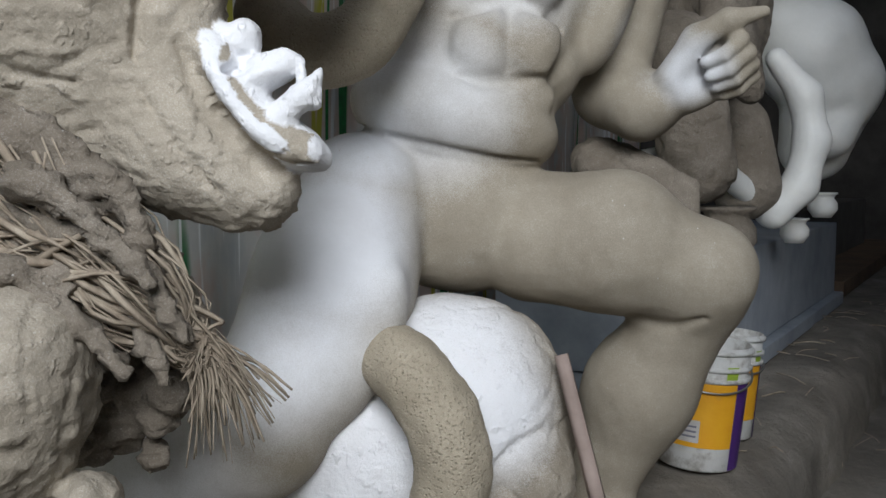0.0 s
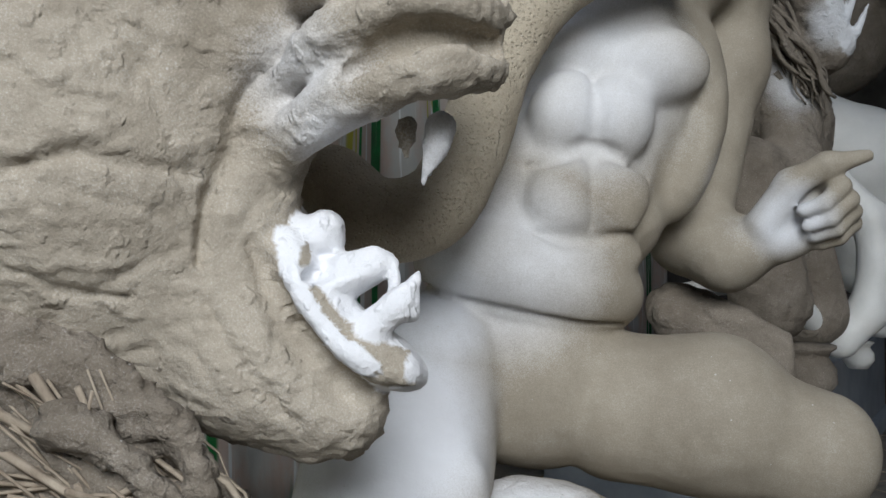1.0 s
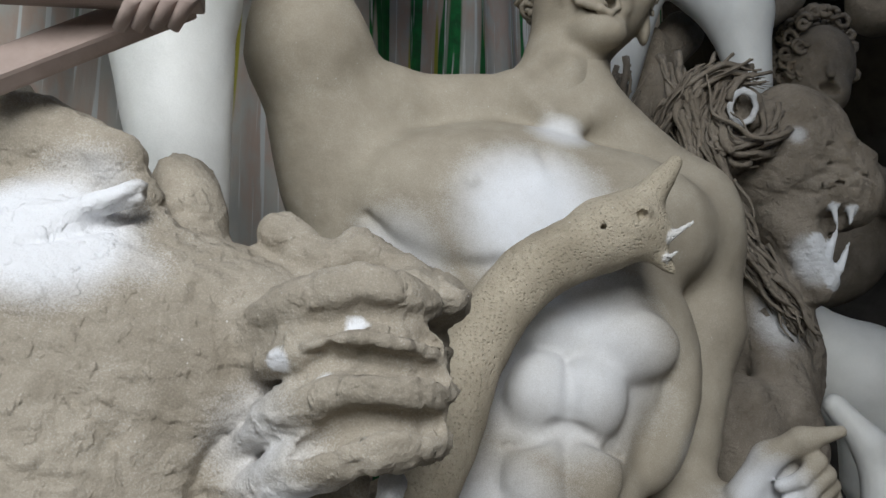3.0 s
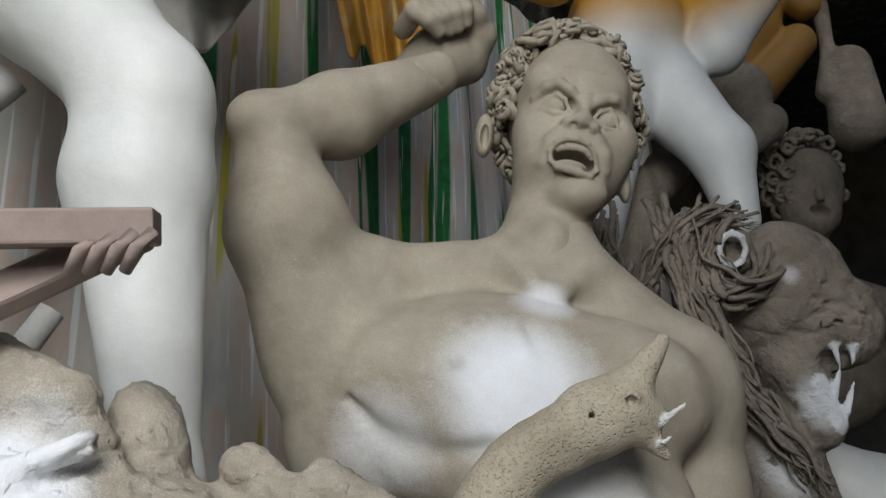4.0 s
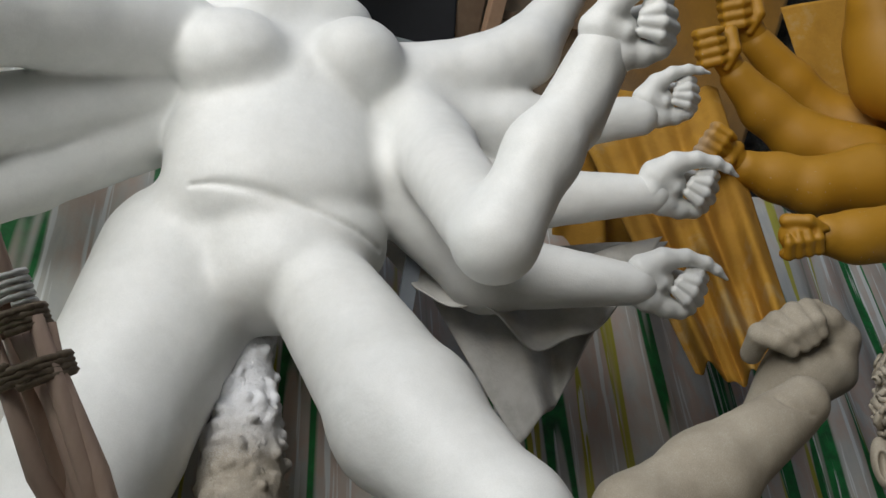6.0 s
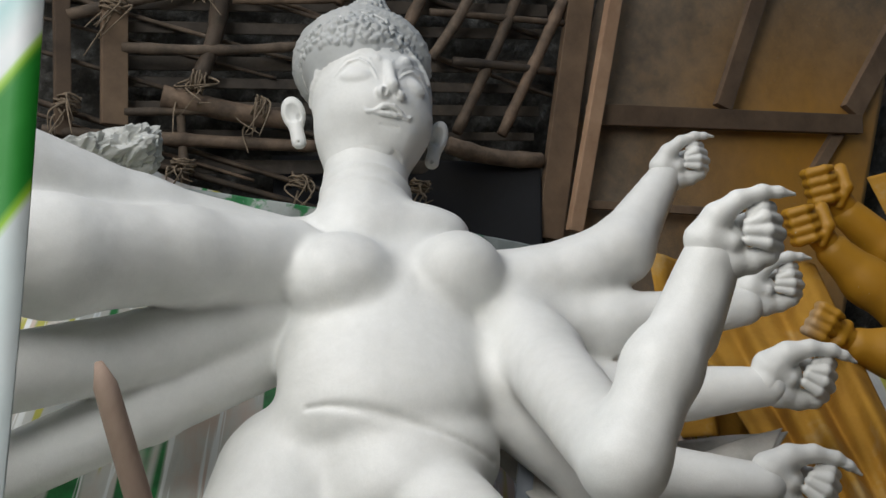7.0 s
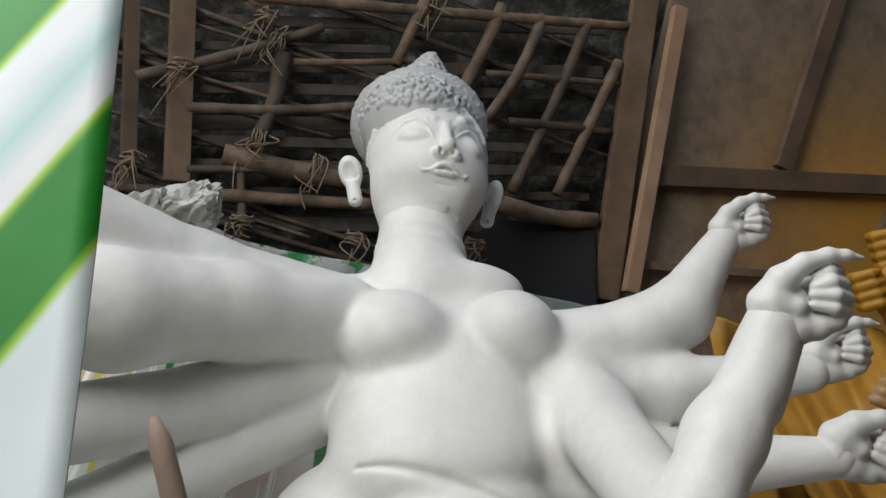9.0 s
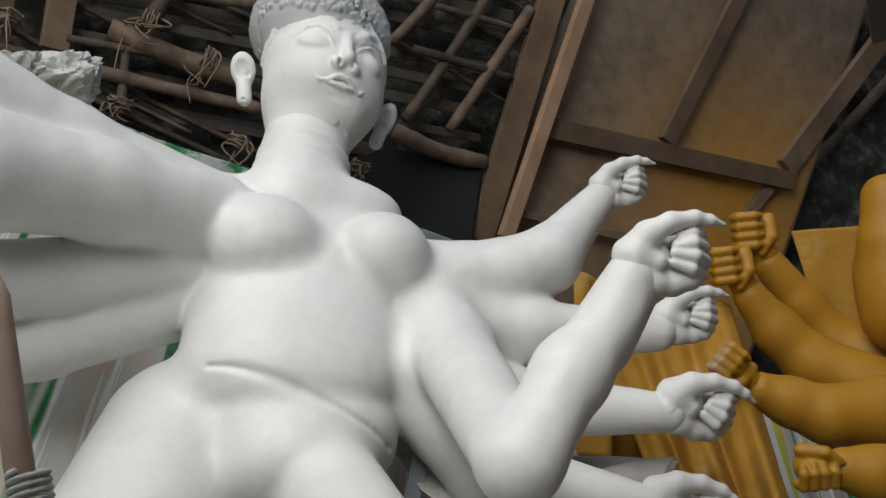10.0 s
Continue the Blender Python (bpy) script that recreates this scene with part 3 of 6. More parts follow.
# flat split slats that carry the matting
over = -F * math.sin(radians(48)) + UP * math.cos(radians(48))
for a, b, w in (((-1.781, 0.538, 5.302), (-0.424, 1.848, 5.774), 0.05), ((-1.802, 0.628, 5.229), (-1.212, 1.198, 5.433), 0.04), ((-1.856, 0.654, 5.162), (-0.522, 1.953, 5.619), 0.06), ((-1.879, 0.728, 5.097), (-0.570, 2.016, 5.536), 0.05), ((-1.951, 0.801, 4.985), (-0.645, 2.093, 5.419), 0.06),
                ((-1.980, 0.846, 4.930), (-0.700, 2.142, 5.339), 0.045), ((-2.019, 0.907, 4.857), (-0.754, 2.191, 5.258), 0.05), ((-2.047, 0.988, 4.783), (-0.824, 2.239, 5.164), 0.04), ((-2.098, 1.067, 4.688), (-0.885, 2.320, 5.059), 0.06), ((-2.047, 0.452, 5.107), (-1.853, 0.648, 5.169), 0.05)):
    tagged(part("roof_slat", beam(V(a) + over * 0.10, V(b) + over * 0.11, w, 0.014, tuple(over)), DARKSLAT), "dark flat split slat under the matting roof", "slat", "roof slats")
# thin laths of the matting roof
rng = random.Random(5)
for i in range(26):
    v = -1.7 + 3.0 * i / 26 + rng.uniform(-0.03, 0.03)
    a = ROOF + A * (-3.4 + rng.uniform(0, 1.0)) + SLOPE * v + V((0, 0, 0.12))
    b = a + A * rng.uniform(1.2, 2.6) + SLOPE * rng.uniform(-0.08, 0.08)
    pole("roof_lath", a, b, rng.uniform(0.008, 0.016), BAMBOO, "thin split bamboo lath under the roof", 6, 0.03, False)["category"] = "lath"


def lashing(c, way, r, seed, tails=3):
    """A rope lashing of several turns with loose ends."""
    rng = random.Random(seed)
    c, w = V(c), unit(way)
    u = unit(np.cross(w, (0.2, 0.3, 0.9)))
    v = np.cross(w, u)
    n = 60
    pts = [c + w * r * 1.6 * (t - 0.5) + (r * 1.15 + 0.006 * math.sin(9 * t * 6)) * (u * math.cos(t * 36) + v * math.sin(t * 36)) for t in np.linspace(0, 1, n)]
    root = new("rope_lashing")
    root.matrix_world = pose(*c)
    ob = tube_part("wrapping", [p + V([rng.gauss(0, 0.004) for _ in range(3)]) for p in pts], 0.0045, ROPE, sides=5)
    ob.parent, ob.matrix_parent_inverse = root, root.matrix_world.inverted()
    for i in range(tails):
        p = c + V([rng.uniform(-1, 1) * r for _ in range(3)])
        q = spline([p, p + V((rng.uniform(-0.08, 0.08), rng.uniform(-0.05, 0.03), -0.08)), p + V((rng.uniform(-0.12, 0.12), rng.uniform(-0.05, 0.03), rng.uniform(-0.3, -0.12)))], 6)
        e = tube_part("loose_end", q, np.linspace(0.006, 0.002, len(q)), ROPE, sides=5)
        e.parent, e.matrix_parent_inverse = root, root.matrix_world.inverted()
    return tagged(root, "frayed coir rope tied round roof poles", "rope", "roof lashings")


for i, (c, w) in enumerate((((-1.898, 0.671, 5.113), SLOPE), ((-1.582, 0.871, 5.287), A), ((-1.042, 1.220, 5.578), A), ((-1.801, 1.061, 4.968), A), ((-1.673, 1.291, 4.948), A), ((-1.979, 1.214, 4.709), SLOPE), ((-1.575, 0.779, 5.348), SLOPE), ((-2.169, 0.778, 4.797), SLOPE), ((-1.689, 1.579, 4.758), SLOPE), ((-1.343, 1.958, 4.852), SLOPE))):
    lashing(V(c) + F * 0.02, w, 0.036, i, 6)


# plywood panel with battens
def ply_at(u, v):
    p = ROOF + A * (-0.05 + 1.75 * u) + SLOPE * (-1.2 + 2.9 * v)
    return p + (-F * math.sin(radians(48)) + UP * math.cos(radians(48))) * 0.05


panel = sheet("plywood_panel", ply_at, 60, 60, YELLOW, "stained plywood ceiling panel with yellow overspray", "panel", thick=0.012)
pv = V([v.co for v in panel.data.vertices])
spot = V((0.164, 3.446, 5.354))
panel.data.attributes.new("spray", "FLOAT", "POINT").data.foreach_set("value", (0.8 * np.exp(-(np.linalg.norm(pv - spot, axis=1) / 0.75) ** 2)).astype(np.float32))
PLYSPRAY = painted_clay("plywood_with_overspray", (0.15, 0.12, 0.09), (0.27, 0.215, 0.16), (0.62, 0.30, 0.02), 0.05, 0.7)
panel.data.materials[0] = PLYSPRAY
for a, b, w in (((-0.225, 1.847, 5.959), (-1.012, 2.524, 4.817), 0.13), ((-0.631, 2.350, 5.278), (0.451, 3.488, 5.597), 0.10), ((0.635, 2.546, 6.337), (-0.103, 2.846, 5.468), 0.09), ((-0.865, 2.519, 4.957), (-0.256, 3.207, 5.108), 0.04), ((0.380, 3.437, 5.607), (0.131, 3.443, 5.372), 0.06), ((1.335, 3.366, 6.540), (0.440, 3.438, 5.662), 0.12)):
    part("batten", beam(a, b, w, 0.045, tuple(np.cross(A, SLOPE)), 0.004), WOOD, panel, "brown wooden batten nailed on the plywood")
for a, b in (((1.354, 3.737, 6.587), (0.462, 3.695, 5.781)), ((1.265, 4.123, 6.420), (0.572, 3.873, 5.925))):
    pole("bamboo_pole", a, b, 0.035, BAMBOO, BROWN)
tagged(part("wooden_pole", beam(V((-0.217, 2.040, 5.850)) + F * 0.08, V((-0.962, 2.601, 4.817)) + F * 0.08, 0.07, 0.05, tuple(np.cross(A, SLOPE)), 0.006), WARMWOOD), "square sawn pale wooden pole leaning on the panel", "pole")

# ---- statue of the demon ----


def demon():
    f = Form(0.006)
    # trunk
    f.ell((0.019, 1.800, 0.976), (0.215, 0.16, 0.17), (0, 12, 0), 0.03)
    f.ell((0.022, 1.775, 1.162), (0.215, 0.155, 0.115), (0, 14, 0), 0.008)
    f.ell((0.087, 1.830, 1.307), (0.205, 0.15, 0.17), (0, 14, 0), 0.035)
    f.ell((0.188, 1.900, 1.523), (0.235, 0.18, 0.24), (0, 12, 0), 0.05)
    f.ell((0.038, 1.980, 1.788), (0.39, 0.21, 0.25), (0, 8, 0), 0.06)
    f.ell((-0.277, 2.020, 1.796), (0.15, 0.15, 0.24), (0, -6, 0), 0.06)
    # chest plates and belly muscles
    f.ell((-0.083, 1.900, 1.848), (0.22, 0.13, 0.155), (0, 6, 0), 0.03)
    f.ell((0.262, 1.920, 1.802), (0.21, 0.13, 0.16), (0, 10, 0), 0.03)
    f.ell((-0.037, 1.775, 1.861), (0.014, 0.014, 0.014), k=0.012)
    for c, r in (((0.087, 1.715, 1.443), (0.067, 0.055, 0.077)), ((0.182, 1.718, 1.436), (0.061, 0.055, 0.077)), ((0.080, 1.681, 1.293), (0.065, 0.047, 0.073)), ((0.169, 1.688, 1.289), (0.059, 0.047, 0.069)), ((0.261, 1.737, 1.532), (0.085, 0.055, 0.067)), ((0.107, 1.756, 1.564), (0.081, 0.05, 0.050))):
        f.ell(c, r, (0, 5, 0), 0.024)
    f.ell((0.100, 1.715, 1.213), (0.12, 0.05, 0.05), (0, 10, 0), 0.025)
    f.ell((0.341, 1.840, 1.394), (0.05, 0.08, 0.14), (0, 16, 0), 0.04)
    f.ell((-0.023, 1.800, 1.307), (0.06, 0.08, 0.15), (0, 12, 0), 0.04)
    f.cap((0.156, 2.050, 2.097), 0.1145, (0.210, 2.100, 2.324), 0.0964, 0.04)
    f.cap((0.061, 1.980, 2.148), 0.0254, (0.156, 1.930, 2.025), 0.0194, 0.03)
    f.cap((0.262, 2.000, 2.104), 0.0254, (0.180, 1.930, 2.018), 0.0194, 0.03)
    f.cap((-0.188, 2.030, 2.095), 0.0907, (0.072, 2.060, 2.098), 0.0916, 0.06)
    f.cap((0.229, 2.060, 2.097), 0.0914, (0.430, 2.080, 1.893), 0.1018, 0.06)
    # neck and head
    # skull form
    h = Form(0.0036)
    h.cap((0.156, 2.050, 2.097), 0.1145, (0.210, 2.100, 2.324), 0.0964, 0.04)
    h.ell((0.182, 1.972, 2.163), (0.028, 0.035, 0.04), k=0.035)
    h.ell((0.268, 2.130, 2.540), (0.158, 0.185, 0.20), (-10, 10, 10), 0.04)
    h.ell((0.246, 2.050, 2.362), (0.132, 0.125, 0.105), (-8, 12, 8), 0.045)
    h.ell((0.255, 1.972, 2.261), (0.062, 0.05, 0.040), k=0.035)
    h.ell((0.168, 2.030, 2.449), (0.05, 0.06, 0.055), k=0.045)
    h.ell((0.366, 2.030, 2.409), (0.045, 0.06, 0.055), k=0.045)
    h.cap((0.193, 2.000, 2.570), 0.0343, (0.355, 2.000, 2.532), 0.0311, 0.04)
    # skull end
    # frowning brows, eyes in lids, nose
    h.ell((0.217, 1.953, 2.487), (0.040, 0.030, 0.024), (0, 12, 0), 0.014, -1).ell((0.216, 1.981, 2.491), (0.033, 0.027, 0.027), (0, 12, 0), 0.003)
    h.ell((0.332, 1.963, 2.443), (0.040, 0.030, 0.024), (0, 12, 0), 0.014, -1).ell((0.334, 1.992, 2.448), (0.033, 0.027, 0.027), (0, 12, 0), 0.003)
    h.chain([((0.171, 1.983, 2.518), 0.0078), ((0.197, 1.958, 2.535), 0.0103), ((0.227, 1.945, 2.536), 0.0108), ((0.251, 1.940, 2.513), 0.0101), ((0.275, 1.947, 2.483), 0.0063)], 0.012)
    h.chain([((0.303, 1.952, 2.476), 0.0063), ((0.323, 1.952, 2.488), 0.0101), ((0.354, 1.964, 2.494), 0.0101), ((0.378, 1.994, 2.486), 0.0077)], 0.012)
    h.chain([((0.183, 1.971, 2.486), 0.0046), ((0.199, 1.965, 2.505), 0.0059), ((0.221, 1.954, 2.511), 0.0062), ((0.238, 1.952, 2.495), 0.0059), ((0.246, 1.957, 2.468), 0.0046)], 0.003)
    h.chain([((0.303, 1.963, 2.450), 0.0045), ((0.320, 1.964, 2.465), 0.0058), ((0.342, 1.971, 2.472), 0.0062), ((0.354, 1.977, 2.455), 0.0058), ((0.357, 1.971, 2.423), 0.0045)], 0.003)
    h.chain([((0.184, 1.970, 2.483), 0.0046), ((0.212, 1.961, 2.466), 0.0055), ((0.244, 1.958, 2.464), 0.0046)], 0.006)
    h.chain([((0.305, 1.964, 2.443), 0.0045), ((0.326, 1.965, 2.422), 0.0054), ((0.355, 1.970, 2.418), 0.0045)], 0.006)
    h.cap((0.288, 1.953, 2.495), 0.0101, (0.275, 1.937, 2.442), 0.0137, 0.022).ell((0.269, 1.934, 2.430), (0.025, 0.025, 0.021), k=0.014)
    h.ell((0.241, 1.942, 2.428), (0.020, 0.022, 0.018), k=0.010).ell((0.292, 1.943, 2.411), (0.019, 0.022, 0.018), k=0.010)
    for c in ((0.248, 1.920, 2.412), (0.279, 1.920, 2.400)):
        h.ell(c, (0.009, 0.014, 0.009), (40, 0, 0), 0.004, -1)
    h.chain([((0.215, 1.941, 2.406), 0.0087), ((0.195, 1.943, 2.385), 0.0099), ((0.177, 1.959, 2.345), 0.0099)], 0.02)
    h.chain([((0.307, 1.947, 2.382), 0.0086), ((0.314, 1.953, 2.349), 0.0098), ((0.312, 1.967, 2.318), 0.0098)], 0.02)
    # shouting mouth: hollow, lips, teeth, tongue
    h.ell((0.243, 1.921, 2.335), (0.051, 0.085, 0.034), (0, 16, 0), 0.005, -1)
    h.chain([((0.192, 1.938, 2.336), 0.0055), ((0.204, 1.934, 2.320), 0.0079), ((0.228, 1.927, 2.309), 0.0091), ((0.252, 1.926, 2.298), 0.0090), ((0.275, 1.930, 2.290), 0.0072), ((0.294, 1.945, 2.309), 0.0055)], 0.006)
    h.chain([((0.192, 1.938, 2.336), 0.0055), ((0.191, 1.932, 2.359), 0.0055), ((0.208, 1.921, 2.374), 0.0061), ((0.230, 1.915, 2.379), 0.0067), ((0.253, 1.913, 2.375), 0.0067), ((0.276, 1.918, 2.364), 0.0061), ((0.291, 1.929, 2.342), 0.0054), ((0.294, 1.945, 2.309), 0.0055)], 0.006)
    for u in spline([(0.211, 1.934, 2.364), (0.230, 1.925, 2.363), (0.249, 1.924, 2.360), (0.268, 1.928, 2.353), (0.283, 1.939, 2.340)], 2):
        h.ell(u, (0.0085, 0.008, 0.0095), k=0.002)
    h.ell((0.237, 1.946, 2.322), (0.036, 0.03, 0.012), (0, 16, 0), 0.008)
    # ears
    h.ell((0.049, 2.100, 2.484), (0.024, 0.034, 0.058), (0, 8, 0), 0.012).ell((0.049, 2.072, 2.469), (0.010, 0.02, 0.032), (0, 8, 0), 0.006, -1)
    h.ell((0.377, 2.080, 2.323), (0.016, 0.03, 0.045), k=0.015)
    h.waves = [("lump", 0.05, 0.0012)]
    h.groove(0.008, 0.005, (0.240, 1.980, 2.580), (0.289, 1.960, 2.570), (0.345, 1.980, 2.555))
    f.join(h)
    # raised arm
    f.ell((-0.313, 2.000, 2.014), (0.15, 0.14, 0.2), (0, 14, 0), 0.07)
    f.cap((-0.342, 1.990, 1.937), 0.1218, (-0.399, 1.900, 2.198), 0.1265, 0.06).cap((-0.399, 1.900, 2.198), 0.1265, (-0.424, 1.840, 2.396), 0.0771, 0.06)
    f.ell((-0.452, 1.800, 2.412), (0.06, 0.06, 0.055), k=0.03)
    f.cap((-0.427, 1.850, 2.415), 0.0752, (-0.292, 1.950, 2.485), 0.0982, 0.04).cap((-0.292, 1.950, 2.485), 0.0982, (-0.068, 2.080, 2.648), 0.0603, 0.04)
    # closed fist, seen from the palm
    g = Form(0.0042)
    g.ell((-0.046, 2.231, 2.791), (0.105, 0.07, 0.08), k=0.04)
    g.chain([((-0.195, 2.290, 2.692), 0.0659), ((-0.119, 2.259, 2.745), 0.0682), ((-0.054, 2.231, 2.785), 0.0872)], 0.04)
    g.chain([((0.020, 2.260, 2.776), 0.0504), ((0.058, 2.206, 2.835), 0.0388), ((0.044, 2.147, 2.866), 0.0261), ((0.029, 2.107, 2.891), 0.0150)], 0.025)
    g.chain([((-0.150, 2.147, 2.832), 0.0281), ((-0.113, 2.077, 2.840), 0.0287), ((-0.077, 2.077, 2.811), 0.0243), ((-0.056, 2.104, 2.789), 0.0175)], 0.006)
    g.chain([((-0.108, 2.138, 2.871), 0.0281), ((-0.067, 2.082, 2.862), 0.0274), ((-0.038, 2.084, 2.826), 0.0243), ((-0.026, 2.112, 2.798), 0.0175)], 0.006)
    g.chain([((-0.063, 2.145, 2.889), 0.0267), ((-0.026, 2.089, 2.879), 0.0260), ((-0.009, 2.089, 2.837), 0.0229), ((-0.003, 2.115, 2.808), 0.0175)], 0.006)
    g.chain([((-0.025, 2.154, 2.901), 0.0253), ((0.007, 2.099, 2.886), 0.0233), ((0.019, 2.095, 2.847), 0.0202), ((0.021, 2.118, 2.820), 0.0148)], 0.006)
    f.join(g)
    # lowered arm
    f.ell((0.442, 2.060, 1.801), (0.135, 0.14, 0.17), (0, 20, 0), 0.06)
    f.cap((0.469, 2.080, 1.752), 0.1025, (0.469, 2.060, 1.603), 0.0906, 0.05).cap((0.469, 2.060, 1.603), 0.0906, (0.380, 2.000, 1.245), 0.0788, 0.05)
    f.cap((0.380, 2.000, 1.233), 0.0787, (0.436, 1.930, 1.197), 0.0709, 0.04).cap((0.436, 1.930, 1.197), 0.0709, (0.506, 1.880, 1.223), 0.0489, 0.04)
    hand(f, (0.489, 1.880, 1.226), (0.80, -0.1, 0.50), (0.25, -0.9, -0.35), 1.45, (70, 90, 40), flip=-1)
    # bent leg
    f.cap((0.189, 1.765, 0.922), 0.1337, (0.344, 1.720, 0.912), 0.1326, 0.016).cap((0.344, 1.720, 0.912), 0.1326, (0.503, 1.700, 0.846), 0.0892, 0.05)
    f.ell((0.511, 1.690, 0.859), (0.10, 0.10, 0.10), k=0.05)
    f.cap((0.505, 1.740, 0.784), 0.0892, (0.413, 1.800, 0.594), 0.1098, 0.05).cap((0.413, 1.800, 0.594), 0.1098, (0.320, 1.860, 0.312), 0.0687, 0.05)
    f.cap((0.320, 1.860, 0.312), 0.0687, (0.406, 1.740, 0.287), 0.0469, 0.05)
    # kneeling leg
    f.cap((-0.161, 1.720, 0.985), 0.1456, (-0.206, 1.620, 0.845), 0.1435, 0.022).cap((-0.206, 1.620, 0.845), 0.1435, (-0.313, 1.500, 0.614), 0.1178, 0.06)
    f.cap((-0.334, 1.500, 0.578), 0.1050, (-0.627, 1.550, 0.467), 0.0779, 0.05)
    f.ell((-0.143, 1.500, 0.751), (0.06, 0.05, 0.14), (0, 22, 0), 0.06)
    # curls of hair
    rng = random.Random(4)
    c0 = V((0.261, 2.140, 2.546))
    for i in range(1150):
        az, el = rng.uniform(0, 2 * math.pi), rng.uniform(-1.25, 1.35)
        d = V((math.cos(az) * math.cos(el), math.sin(az) * math.cos(el), math.sin(el)))
        face = d @ unit((0.12, -1, -0.22))
        if face > 0.50 or (el < -0.2 and (face > 0.12 or abs(d[0]) < 0.45)):
            continue
        p = c0 + d * V((0.175, 0.19, 0.212)) * rng.uniform(0.96, 1.12)
        ax, r0, turns = unit(d + V([rng.uniform(-0.8, 0.8) for _ in range(3)])), rng.uniform(0.016, 0.028), rng.uniform(1.1, 1.9)
        u = unit(np.cross(ax, (0.3, 0.5, 0.8)))
        w = np.cross(ax, u)
        pts = [p + ax * 0.025 * (t - 0.4) + r0 * (1 - 0.65 * t) * (u * math.cos(turns * 6.28 * t) + w * math.sin(turns * 6.28 * t)) for t in np.linspace(0, 1, 12)]
        f.tube(pts, np.linspace(0.0115, 0.004, 12) * rng.uniform(0.55, 1.15), 6)
    f.spray((0.129, 1.700, 1.511), 0.17, 0.6, 0.72).spray((-0.028, 1.660, 1.193), 0.15, 0.6, 0.62)
    f.spray((0.076, 1.780, 1.799), 0.13, 0.6, 0.9).spray((-0.219, 1.500, 0.939), 0.18, 0.5, 1.0).spray((-0.149, 1.600, 1.119), 0.12, 0.5, 0.9)
    f.spray((0.145, 1.900, 1.981), 0.06, 0.6, 0.7).spray((0.435, 1.800, 1.307), 0.07, 0.7, 0.7).spray((-0.185, 1.850, 1.720), 0.1, 0.6, 0.5)
    f.spray((0.516, 1.800, 1.254), 0.07, 0.5, 0.8).spray((-0.284, 1.420, 0.795), 0.17, 0.6, 0.85).spray((-0.469, 1.450, 0.555), 0.16, 0.6, 0.6)
    # folds of waist and groin, hollows of belly, chest and neck
    f.groove(0.008, 0.014, (-0.207, 1.650, 1.158), (-0.109, 1.620, 1.123), (-0.004, 1.620, 1.097), (0.101, 1.620, 1.077), (0.189, 1.660, 1.073))
    f.groove(0.02, 0.008, (0.134, 1.672, 1.505), (0.134, 1.679, 1.425), (0.127, 1.688, 1.335), (0.123, 1.700, 1.215))
    f.groove(0.016, 0.013, (0.016, 1.684, 1.350), (0.071, 1.684, 1.363), (0.124, 1.683, 1.383), (0.172, 1.686, 1.365), (0.232, 1.691, 1.330))
    f.groove(0.03, 0.01, (0.327, 1.680, 1.465), (0.302, 1.688, 1.375), (0.257, 1.695, 1.295), (0.211, 1.700, 1.235))
    f.groove(0.016, 0.011, (0.026, 1.695, 1.236), (0.071, 1.698, 1.223), (0.131, 1.699, 1.223), (0.196, 1.700, 1.231))
    f.groove(0.032, 0.013, (-0.256, 1.850, 1.802), (-0.182, 1.820, 1.728), (-0.069, 1.800, 1.689), (0.108, 1.800, 1.699))
    f.groove(0.034, 0.009, (0.106, 1.850, 1.932), (0.141, 1.820, 1.830), (0.152, 1.800, 1.713))
    f.groove(0.006, 0.006, (-0.116, 2.050, 2.641), (-0.090, 2.050, 2.614), (-0.049, 2.050, 2.593))
    f.groove(0.016, 0.010, (0.365, 1.650, 0.776), (0.431, 1.650, 0.754), (0.493, 1.660, 0.774))
    f.waves = [("lump", 0.09, 0.003), ("lump", 0.03, 0.0012)]
    return statue("demon_statue", f, CLAY, "shouting curly-haired demon statue in smooth grey clay with white primer patches")


demon()


# ---- statue of the near lion, and the snake in its mouth ----


